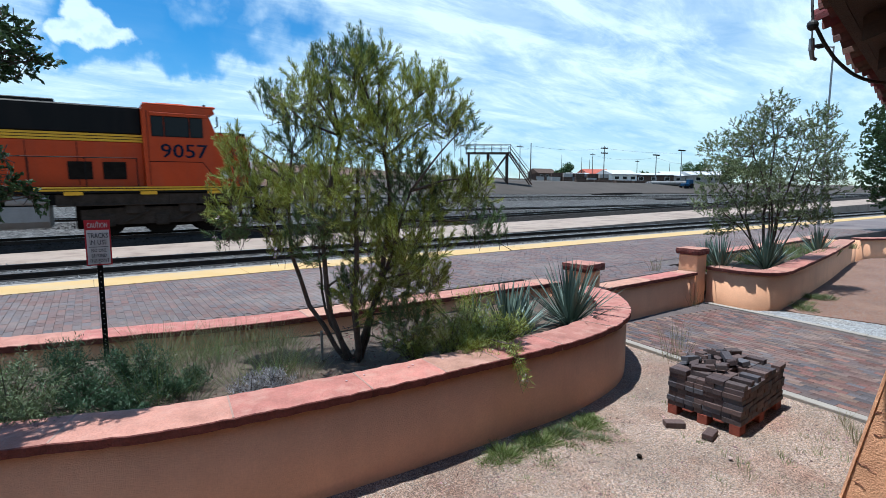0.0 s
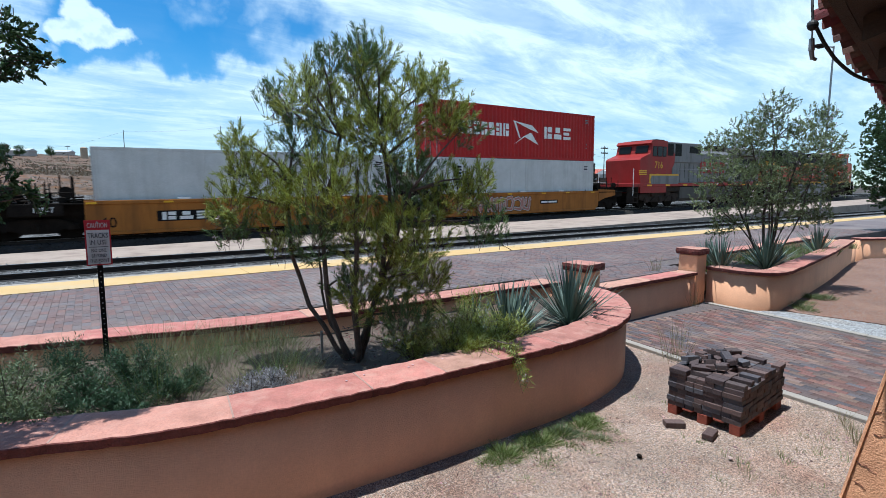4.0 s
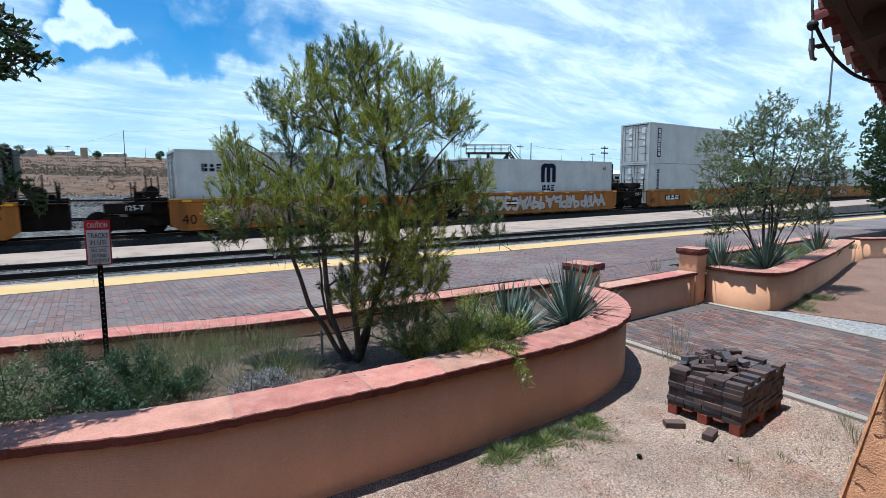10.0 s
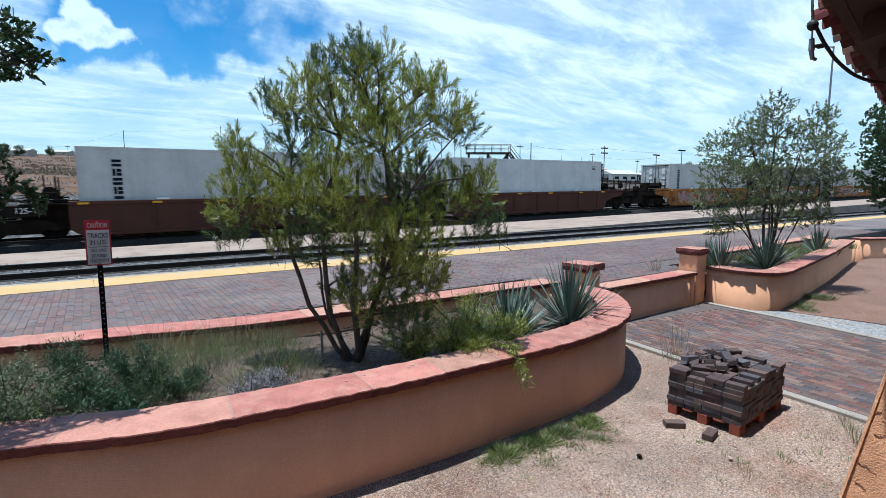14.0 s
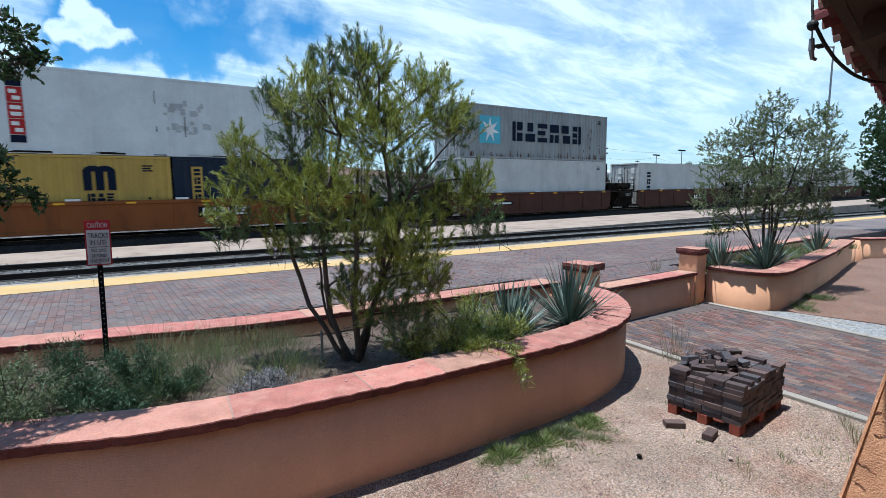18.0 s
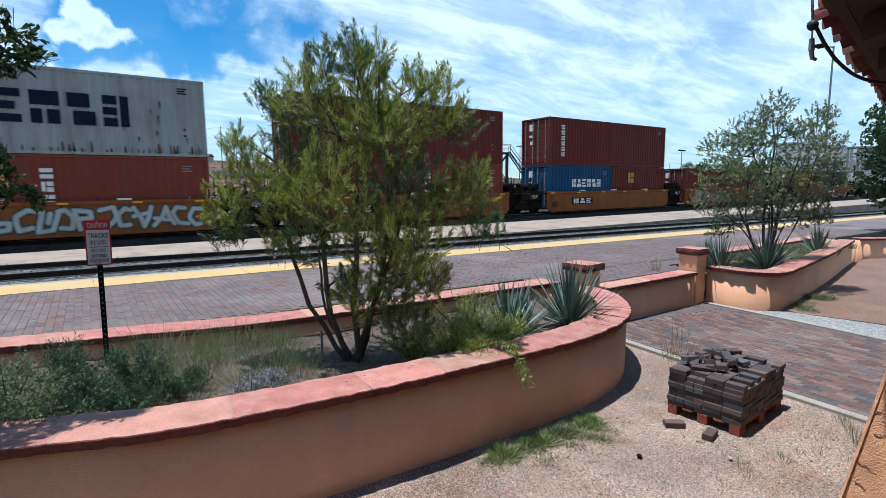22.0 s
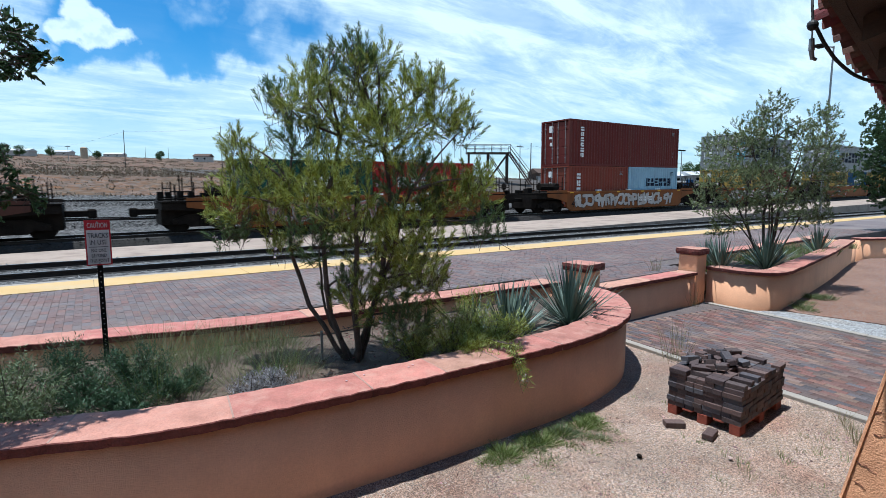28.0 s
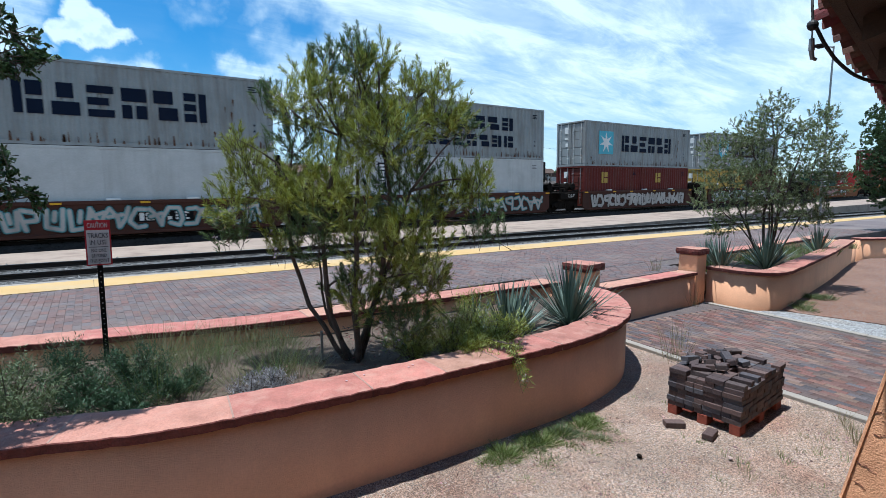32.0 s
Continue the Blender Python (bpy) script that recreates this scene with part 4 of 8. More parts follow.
def side_sheet(bm, x0, x1, z0, z1, y, out, ribbed):
    """One side: pressed corrugations, or a plain panel with fine seams."""
    if not ribbed:
        n = int((x1 - x0) / 1.15)
        xs = []
        for i in range(n):
            a, b = x0 + (x1 - x0) * i / n, x0 + (x1 - x0) * (i + 1) / n
            xs += [(a + 0.004, 0), (b - 0.004, 0), (b - 0.002, 1), (b + 0.002, 1)]
        lo = [bm.verts.new((a, y - out * 0.006 * k, z0)) for a, k in xs]
        hi = [bm.verts.new((a, y - out * 0.006 * k, z1)) for a, k in xs]
        for i in range(len(xs) - 1):
            f = (lo[i], lo[i + 1], hi[i + 1], hi[i])
            bm.faces.new(f if out < 0 else f[::-1])
        return
    pitch, dep = 0.278, 0.036
    xs = []
    x = x0
    while x < x1 - 0.02:
        xs += [(x, 0), (x + 0.07, 0), (x + 0.139, 1), (x + 0.209, 1)]
        x += pitch
    xs = [q for q in xs if q[0] < x1] + [(x1, 0)]
    lo = [bm.verts.new((a, y - out * dep * k, z0)) for a, k in xs]
    hi = [bm.verts.new((a, y - out * dep * k, z1)) for a, k in xs]
    for i in range(len(xs) - 1):
        f = (lo[i], lo[i + 1], hi[i + 1], hi[i])
        bm.faces.new(f if out < 0 else f[::-1])


def make_container(label, colour, ln, h, ribbed=True, reefer=False, marks=None, end_bars="barpaint"):
    """A shipping container: frame, sheets, doors with lock bars. Its base is at z = 0, its middle at x = 0, doors towards -x."""
    e = empty("shipping_container")
    tagged(e, label, "container", "containers on the train")
    hl, hw = ln / 2, BOX_W / 2
    bm = bmesh.new()
    for x in (-hl, hl):
        for y in (-hw, hw):
            sx, sy = (1 if x < 0 else -1), (1 if y < 0 else -1)
            box(bm, min(x, x + sx * 0.14), max(x, x + sx * 0.14), min(y, y + sy * 0.14), max(y, y + sy * 0.14), 0, h, 0.008)
    for z0, z1 in ((0, 0.15), (h - 0.10, h)):
        for y in (-hw, hw):
            s = 1 if y < 0 else -1
            box(bm, -hl, hl, min(y, y + s * 0.06), max(y, y + s * 0.06), z0 + 0.004, z1 - 0.004)
        for x in (-hl, hl):
            s = 1 if x < 0 else -1
            box(bm, min(x + s * .004, x + s * 0.1), max(x + s * .004, x + s * 0.1), -hw, hw, z0 + 0.004, z1 - 0.004)
    part("frame", bm, M[colour], e)
    for out, nm in ((-1, "side_panel"), (1, "side_panel")):
        bm = bmesh.new()
        side_sheet(bm, -hl + 0.13, hl - 0.13, 0.15, h - 0.10, out * (hw - 0.012), out, ribbed)
        part(nm, bm, M[colour], e)
    bm = bmesh.new()
    box(bm, -hl + 0.02, hl - 0.02, -hw + 0.03, hw - 0.03, h - 0.05, h - 0.012)
    part("roof", bm, M[colour], e)
    bm = bmesh.new()
    box(bm, -hl + 0.02, hl - 0.02, -hw + 0.05, hw - 0.05, 0.06, 0.14)
    part("base", bm, M["grime"], e)
    for s in (-1, 1):
        bm = bmesh.new()
        y0, y1 = (0.02, hw - 0.14) if s > 0 else (-hw + 0.14, -0.02)
        for k in range(5):
            za = 0.17 + (h - 0.30) * k / 5
            box(bm, -hl + 0.05, -hl + 0.09 - 0.015 * (k % 2), y0, y1, za, za + (h - 0.30) / 5 - 0.02, 0.006)
        d = part("door", bm, M[colour], e)
        for y in (y0 + 0.22, y1 - 0.22):
            bm = bmesh.new()
            tube(bm, [(-hl + 0.025, y, 0.10), (-hl + 0.025, y, h - 0.06)], 0.02, seg=5)
            for z in (0.5, 1.1, h - 0.5):
                box(bm, -hl + 0.0, -hl + 0.05, y - 0.05, y + 0.05, z, z + 0.05)
            part("lock_bar", bm, M[end_bars], d)
        if s > 0 or not ribbed:
            for ya, za, wd, ht in ((0.18, h - 0.75, 0.34, 0.42), (0.26, h - 1.15, 0.26, 0.14), (0.22, 1.30, 0.22, 0.22)):
                bm = bmesh.new()
                box(bm, -hl + 0.030, -hl + 0.046, y0 + ya, y0 + ya + wd, za, za + ht)
                part("placard", bm, M["white"], d, "pale printed placard")
    bm = bmesh.new()
    if reefer:
        box(bm, hl - 0.02, hl + 0.16, -hw + 0.16, hw - 0.16, 0.45, h - 0.25, 0.03)
        box(bm, hl + 0.10, hl + 0.30, -hw + 0.10, hw - 0.10, h - 1.35, h - 0.12, 0.03)
        disc(bm, (hl + 0.18, 0, 0.9), "x", 0.42, 0.08, 18)
        part("refrigeration_unit", bm, M["black"], e, "black refrigeration unit")
    else:
        for k in range(8):
            y = -hw + 0.16 + k * (BOX_W - 0.32) / 8
            box(bm, hl - 0.08, hl - 0.03 - 0.02 * (k % 2), y, y + (BOX_W - 0.32) / 8 - 0.01, 0.15, h - 0.1)
        part("end_wall", bm, M[colour], e)
    for x in (-hl, hl):
        for y in (-hw, hw):
            for z in (0, h - 0.118):
                sx, sy = (1 if x < 0 else -1), (1 if y < 0 else -1)
                bm = bmesh.new()
                box(bm, min(x - sx * 0.004, x + sx * 0.178), max(x - sx * .004, x + sx * 0.178), min(y - sy * 0.006, y + sy * 0.162), max(y - sy * .006, y + sy * 0.162), z, z + 0.118, 0.01)
                part("corner_casting", bm, M[colour], e)
    if marks:
        marks(e, ln, h)
    return e


YF = -BOX_W / 2 - 0.006   # just proud of the near side


def small_marks(e, ln, h, ink):
    bm = bmesh.new()
    for k in range(3):
        flat(bm, ln / 2 - 0.95, ln / 2 - 0.60 - 0.07 * (k % 2), h - 0.38 - 0.09 * k, h - 0.335 - 0.09 * k, YF)
    for k in range(2):
        flat(bm, ln / 2 - 0.80, ln / 2 - 0.72, 0.75 + 0.24 * k, 0.83 + 0.24 * k, YF)
    part("code_marks", bm, M["greybox" if ink == "white" else ink], e)["kind"] = "stuff"


def marks_grey(two_rows=False):
    def go(e, ln, h):
        bm = bmesh.new()
        flat(bm, -4.75, -3.25, 0.80, 2.30, YF)
        part("logo_panel", bm, M["cyan"], e, "sky blue logo square")
        bm = bmesh.new()
        star(bm, -4.0, 1.55, 0.70, YF - 0.004)
        part("logo_star", bm, M["white"], e, "white seven-pointed star")
        bm = bmesh.new()
        rng = random.Random(3)
        if two_rows:
            letter_blocks(bm, -2.5, 3.7, 1.55, 2.25, YF, 6, rng)
            letter_blocks(bm, -2.5, 3.7, 0.62, 1.25, YF, 7, rng)
        else:
            letter_blocks(bm, -2.45, 3.65, 1.02, 2.10, YF, 6, rng)
        part("trade_name", bm, M["ink"], e, "bold navy block shapes")["kind"] = "stuff"
        bm = bmesh.new()
        rust = random.Random(17 if two_rows else 4)
        for _ in range(62):
            x, w = rust.uniform(-ln / 2 + 0.2, ln / 2 - 0.2), rust.uniform(0.012, 0.05)
            ht = rust.uniform(0.05, 0.34)
            bm.faces.new([bm.verts.new(q) for q in ((x - w, YF + 0.003, 0.10), (x + w, YF + 0.003, 0.10), (x + w * 0.3, YF + 0.003, 0.14 + ht), (x - w * 0.5, YF + 0.003, 0.14 + ht))])
        for _ in range(9):
            x, z, w, ht = rust.uniform(-ln / 2 + 0.3, ln / 2 - 0.3), rust.uniform(0.5, h - 0.5), rust.uniform(0.02, 0.06), rust.uniform(0.1, 0.4)
            bm.faces.new([bm.verts.new(q) for q in ((x, YF + 0.003, z - ht), (x + w, YF + 0.003, z), (x, YF + 0.003, z + 0.06), (x - w, YF + 0.003, z))])
        part("rust_streak", bm, M["rust"], e, "brown rust streaks along the lower edge")["kind"] = "stuff"
        small_marks(e, ln, h, "ink")
    return go


def marks_column(ink, panel=None, x=-4.9, n=6, top=None, chip=0.26, pitch=0.33):
    def go(e, ln, h):
        z1 = (top or h) - 0.42
        if panel:
            bm = bmesh.new()
            flat(bm, x - chip, x + chip, z1 - n * pitch - 0.05, z1 + 0.06, YF + 0.002)
            part("name_panel", bm, M[panel], e)
        bm = bmesh.new()
        rng = random.Random(n)
        for k in range(n):
            za = z1 - pitch * (k + 1) + 0.05
            letter_blocks(bm, x - chip * 0.7, x + chip * 0.7, za, za + pitch * 0.76, YF - 0.003, 1, rng) if k % 2 else (
                flat(bm, x - chip * 0.6, x + chip * 0.6, za + pitch * 0.46, za + pitch * 0.76, YF - 0.003), flat(bm, x - chip * 0.6, x + chip * 0.6, za, za + pitch * 0.3, YF - 0.003))
        part("name_marks", bm, M[ink], e)["kind"] = "stuff"
        small_marks(e, ln, h, "white" if ink == "white" else "ink")
    return go


def marks_wide(ink, x0, x1, z0, z1, n, extra=None):
    def go(e, ln, h):
        bm = bmesh.new()
        letter_blocks(bm, x0, x1, z0, z1, YF, n, random.Random(n), weight=0.72)
        part("trade_name", bm, M[ink], e)["kind"] = "stuff"
        if extra:
            extra(e, ln, h)
        small_marks(e, ln, h, "white" if ink == "white" else "ink")
    return go


def bird(e, ln, h):
    bm = bmesh.new()
    for pts in ([(-1.0, 2.15), (0.5, 1.95), (1.0, 1.55), (0.2, 1.75)], [(-1.0, 0.8), (-0.2, 1.3), (1.0, 0.85), (0.4, 1.55)], [(-1.0, 2.15), (-0.55, 1.2), (-0.45, 1.2), (-0.85, 2.15)]):
        bm.faces.new([bm.verts.new((a, YF, b)) for a, b in pts])
    part("pennant_emblem", bm, M["white"], e, "white pennant shape")


def marks_emblem(x, z, size):
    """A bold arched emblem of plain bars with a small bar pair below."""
    def go(e, ln, h):
        bm = bmesh.new()
        for k in (-1, 0, 1):
            flat(bm, x + k * size * 0.38 - size * 0.13, x + k * size * 0.38 + size * 0.13, z, z + size * 0.74, YF)
        for k in (-1, 1):
            prism_pts = [(x + k * size * 0.19 + size * 0.32 * math.cos(a), z + size * 0.70 + size * 0.22 * math.sin(a)) for a in [math.pi * q / 8 for q in range(9)]]
            bm.faces.new([bm.verts.new((px, YF - 0.001 * (2 + k), pz)) for px, pz in prism_pts])
        part("emblem", bm, M["ink"], e, "bold dark arched emblem")
        bm = bmesh.new()
        letter_blocks(bm, x - size * 0.45, x + size * 0.45, z - size * 0.42, z - size * 0.12, YF, 3, None)
        part("emblem_name", bm, M["ink"], e)["kind"] = "stuff"
        small_marks(e, ln, h, "ink")
    return go


def marks_cells(x, z1, w, cells, scars=False):
    """A name panel of stacked cells (material, height, pale shapes), with scars of an older name where asked."""
    def go(e, ln, h):
        top = z1
        for k, (mt, cell, shapes) in enumerate(cells):
            za = top - cell
            top = za
            bm = bmesh.new()
            flat(bm, x - w / 2, x + w / 2, za + 0.01, za + cell - 0.01, YF)
            cell_ = part("name_panel", bm, M[mt], e)
            if not shapes:
                continue
            bm = bmesh.new()
            flat(bm, x - w * 0.34, x + w * (0.34 - 0.2 * (k % 2)), za + cell * 0.58, za + cell * 0.82, YF - 0.004)
            flat(bm, x - w * (0.34 - 0.2 * (k % 2)), x + w * 0.34, za + cell * 0.18, za + cell * 0.42, YF - 0.004)
            part("panel_shape", bm, M["white"], cell_)
        if scars:
            rng = random.Random(61)
            bm = bmesh.new()
            for k in range(26):
                a, b = rng.uniform(-0.2, 1.3), rng.choice((rng.uniform(0.85, 1.25), rng.uniform(1.5, 2.0)))
                flat(bm, a, a + rng.uniform(0.08, 0.26), b, b + rng.uniform(0.06, 0.26), YF + 0.0005 * (k % 5))
            part("old_name_scar", bm, M["scar"], e, "dull grey scars of a removed name")["kind"] = "stuff"
            for a, b, c, d in ((-0.42, 0.9, 0.03, 0.2), (-0.42, 1.9, 0.02, 0.5), (0.55, 0.75, 0.03, 0.75), (0.6, 0.85, 0.35, 0.03), (3.7, 1.3, 0.05, 0.06), (3.95, 1.3, 0.04, 0.06),
                               (3.7, 1.95, 0.06, 0.1), (3.72, 2.3, 0.04, 0.05), (4.4, 1.95, 0.1, 0.06), (4.6, 1.2, 0.02, 0.3)):
                bm = bmesh.new()
                flat(bm, a, a + c, b, b + d, YF - 0.004)
                part("stain", bm, M["grime"] if c < 0.04 else M["scar"], e)
            for k in range(15):
                a = rng.uniform(-5.9, 5.0)
                bm = bmesh.new()
                flat(bm, a, a + rng.uniform(0.3, 1.1), 0.03, rng.uniform(0.06, 0.12), YF - 0.003 - 0.0006 * k)
                part("scuff", bm, M["grime"] if k % 3 else M["scar"], e)
        small_marks(e, ln, h, "ink")
    return go


L40, L20 = 12.19, 6.06
BOX = {}


def make_boxes():
    B = BOX
    B["paleblue"] = make_container("pale blue-grey corrugated container with star panel", "paleblue", L40, BOX_H, marks=marks_grey(), end_bars="white")
    B["starbox"] = make_container("grey corrugated container with star and two name rows", "paleblue", L40, BOX_H, marks=marks_grey(True), end_bars="white")
    B["brown"] = make_container("maroon corrugated container with white column of marks", "brownbox", L40, BOX_H, marks=marks_column("white", n=6))
    B["pennantbox"] = make_container("bright red corrugated container with white name and pennant", "redbox", L40, BOX_H,
                             marks=marks_wide("white", -5.0, -1.3, 1.25, 1.95, 7, lambda e, ln, h: (bird(e, ln, h), marks_wide("white", 1.4, 3.9, 1.25, 1.95, 3)(e, ln, h))))
    B["redpanel"] = make_container("white refrigerated container with red and navy name panel", "whitebox", L40, BOX_H, False, True, marks_cells(-5.15, 2.50, 0.50, (("ink", 0.60, True), ("redbox", 0.60, True), ("redbox", 0.60, True))))
    B["tallpanel"] = make_container("scuffed white container with tall red and navy name panel", "whitebox", L40, BOX_H, False, True,
                             marks_cells(-4.45, 2.42, 0.42, (("ink", 0.26, False), ("redbox", 0.52, True), ("redbox", 0.52, True), ("redbox", 0.52, True), ("ink", 0.26, False)), True))
    B["navypanel"] = make_container("white refrigerated container with navy name panel", "reefer", L40, BOX_H, False, True, marks_column("white", "ink", n=6, chip=0.22))
    B["darkcolumn"] = make_container("white refrigerated container with dark column of marks", "reefer", L40, BOX_H, False, True, marks_column("ink", n=5))
    B["centredname"] = make_container("white refrigerated container with small centred name", "reefer", L40, BOX_H, False, True, marks_wide("ink", -1.6, 1.3, 1.85, 2.1, 7))
    B["plain"] = make_container("white refrigerated container with short dark column of marks", "reefer", L40, BOX_H, False, True, marks_column("ink", x=-4.9, n=3, top=2.75, chip=0.36, pitch=0.5))
    B["emblembox"] = make_container("white refrigerated container with bold dark emblem", "reefer", L40, BOX_H, False, True, marks_emblem(0.0, 1.55, 1.25))
    B["smallname"] = make_container("white refrigerated container with small dark name", "reefer", L40, BOX_H, False, True, marks_wide("ink", -5.2, -3.3, 2.05, 2.35, 7))
    B["grey"] = make_container("dull grey refrigerated container with dark marks", "greybox", L40, BOX_H, False, True, marks_column("ink", x=-4.9, n=3, chip=0.36, pitch=0.5))
    h20 = 2.59
    B["y20"] = make_container("ochre yellow twenty-foot container with dark emblem", "yellowbox", L20, h20, marks=marks_emblem(0.75, 1.35, 0.95))
    B["n20"] = make_container("navy blue twenty-foot container with ochre name panel", "navybox", L20, h20, marks=marks_column("ink", "yellowbox", x=-2.2, n=5, chip=0.2))
    B["b20"] = make_container("maroon twenty-foot container with pale label", "brownbox", L20, h20, marks=marks_wide("yellowbox", -1.4, -0.6, 1.5, 2.2, 1))
    B["r20"] = make_container("rust-red twenty-foot container with white marks", "rustbox", L20, h20, marks=marks_column("white", x=-2.1, n=3, chip=0.3, pitch=0.45))
    B["bl20"] = make_container("blue twenty-foot container with white script name", "bluebox", L20, h20, marks=marks_wide("white", -1.0, 1.9, 1.25, 1.75, 6))
    B["s20"] = make_container("light blue twenty-foot container with dark name", "skybox", L20, h20, marks=marks_wide("ink", -1.0, 2.2, 1.25, 1.8, 6))
    B["g20"] = make_container("dark green twenty-foot container with white name", "greenbox", L20, h20, marks=marks_wide("white", -0.6, 1.4, 1.45, 1.85, 7))
    B["red20"] = make_container("red twenty-foot container with white name", "redbox", L20, h20, marks=marks_wide("white", -1.8, 0.2, 1.35, 1.85, 3))


def truck(parent, x, name="bogie", r=0.42, base=0.89, y_frame=1.02):
    """A two-axle bogie: side frames with springs, wheels, axles."""
    bm = bmesh.new()
    box(bm, x - 0.18, x + 0.18, -0.95, 0.95, 0.42, 0.72, 0.03)
    b = part(name, bm, M["grime"], parent, "grimy two-axle bogie")
    for s in (-1, 1):
        bm = bmesh.new()
        y0, y1 = (s * y_frame - 0.08, s * y_frame + 0.08)
        prism(bm, [(x - base - 0.25, 0.32), (x - base - 0.25, 0.52), (x - 0.55, 0.72), (x + 0.55, 0.72), (x + base + 0.25, 0.52), (x + base + 0.25, 0.32),
                   (x + base - 0.2, 0.36), (x + 0.5, 0.22), (x - 0.5, 0.22), (x - base + 0.2, 0.36)], "y", y0, y1)
        for dx in (-0.15, 0, 0.15):
            disc(bm, (x + dx, s * (y_frame + 0.06), 0.42), "z", 0.06, 0.3, 8)
        part("side_frame", bm, M["grime"], b)
        for dx in (-base, base):
            bm = bmesh.new()
            disc(bm, (x + dx, s * 0.755, r), "y", r, 0.13, 20)
            disc(bm, (x + dx, s * 0.70, r), "y", r + 0.03, 0.03, 20)
            disc(bm, (x + dx, s * (y_frame + 0.10), r), "y", 0.11, 0.1, 10)
            part("wheel", bm, M["grime"], b)
    return b


def coupler(parent, x, d):
    bm = bmesh.new()
    box(bm, min(x, x + d * 0.8), max(x, x + d * 0.8), -0.10, 0.10, 0.72, 0.95, 0.03)
    box(bm, min(x + d * 0.7, x + d * 1.0), max(x + d * 0.7, x + d * 1.0), -0.18, 0.18, 0.66, 1.0, 0.05)
    part("coupler", bm, M["grime"], parent)


def stakes(bm, x, d):
    """End handrails and brake stand."""
    for k, (dx, y, h) in enumerate(((0.3, -1.25, 0.95), (0.3, 1.25, 0.95), (1.05, -1.25, 0.75), (1.05, 1.25, 0.75), (0.65, -0.6, 1.0))):
        tube(bm, [(x + d * dx, y, 1.25), (x + d * dx, y, 1.25 + h)], 0.028, seg=5)
    tube(bm, [(x + d * 0.3, -1.25, 1.8), (x + d * 0.3, 1.25, 1.8)], 0.02, seg=5)
    tube(bm, [(x + d * 1.05, -1.25, 1.75), (x + d * 1.05, 1.25, 1.75)], 0.02, seg=5)
    tube(bm, [(x + d * 0.3, -1.25, 1.62), (x + d * 1.05, -1.25, 1.62)], 0.02, seg=5)


def make_well(label, colour, front, rear, seed, tags=0, plate="bars", high=False):
    """One well of a double-stack wagon. front/rear: 'joint' shares a bogie, 'end' has its own with a coupler. Rail top is z = 0."""
    e = empty("well_wagon")
    tagged(e, label, "rail wagon", "wagons of the train")
    rng = random.Random(seed)
    hl = 6.42
    z0, z1 = (0.09, 1.33) if not high else (0.20, 1.32)
    for s in (-1, 1):
        bm = bmesh.new()
        y0, y1 = sorted((s * 1.30, s * 1.40))
        prism(bm, [(-hl, z0 + 0.25), (-hl + 0.35, z0), (hl - 0.35, z0), (hl, z0 + 0.25), (hl, z1), (-hl, z1)], "y", y0, y1)
        box(bm, -hl, hl, min(s * 1.30, s * 1.46), max(s * 1.30, s * 1.46), z1 - 0.14, z1, 0.015)
        box(bm, -hl + 0.35, hl - 0.35, min(s * 1.30, s * 1.45), max(s * 1.30, s * 1.45), z0, z0 + 0.12, 0.015)
        if colour == "wellbrown" or high:
            for k in range(7):
                x = -hl + 0.9 + k * (2 * hl - 1.8) / 6
                box(bm, x - 0.05, x + 0.05, min(s * 1.30, s * 1.435), max(s * 1.30, s * 1.435), z0 + 0.12, z1 - 0.14)
        side = part("side_sill", bm, M[colour], e)
        if s < 0:
            y = -1.408 if colour != "wellbrown" and not high else -1.448
            for k in range(6):
                bm = bmesh.new()
                x = -hl + 0.5 + k * (2 * hl - 1.0) / 5 + rng.uniform(-0.3, 0.3)
                box(bm, x - 0.16, x + 0.16, -1.475, -1.46, z1 - 0.12, z1 - 0.05)
                part("reflector", bm, M["reflector"], side, "amber reflector strip")
            bm = bmesh.new()
            px = rng.choice((-3.2, 1.8))
            pw, p0, p1 = (1.0, z0 + 0.42, z0 + 0.82) if plate == "logo" else (0.75, z0 + 0.52, z0 + 0.74)
            box(bm, px - pw, px + pw, -1.412, -1.40, p0, p1)
            part("number_plate_panel", bm, M["black"], side, "black panel")
            bm = bmesh.new()
            if plate == "logo":
                letter_blocks(bm, px - pw * 0.9, px + pw * 0.9, p0 + 0.05, p1 - 0.05, -1.418, 3, rng)
            else:
                for q in range(2):
                    flat(bm, px - pw * 0.9 + q * pw * 0.8, px - pw * 0.2 + q * pw * 1.05, p0 + 0.06, p1 - 0.06, -1.418)
            part("number_marking", bm, M["white"], side)["kind"] = "stuff"
            for k in range(3):
                x = -3.4 + k * 3.3 + rng.uniform(-0.4, 0.4)
                bm = bmesh.new()
                box(bm, x - 0.22, x + 0.22, -1.44, -1.26, z1, z1 + 0.075, 0.01)
                part("locating_guide", bm, M["white"], e)
            if tags:
                cols = ([2, 0, 1], [2, 0, 0], [2, 3, 0])[tags - 1]
                used = [GRAFFITI[c] for c in cols]
                bm = bmesh.new()
                a, b = ((-5.2, 0.5), (-5.8, 5.6), (-6.0, 5.8))[tags - 1]
                throw_up(bm, a, b, z0 + 0.14, z1 - 0.17, y - 0.004, rng)
                part("graffiti", bm, used, side, "sprayed graffiti lettering shapes")["kind"] = "stuff"
            if colour != "wellbrown":
                text_part("40", 0.55, pose(-5.75, y - 0.01, z0 + 0.42, 90), M["black"], side)
    bm = bmesh.new()
    box(bm, -hl + 0.3, hl - 0.3, -1.3, 1.3, 0.26, 0.34)
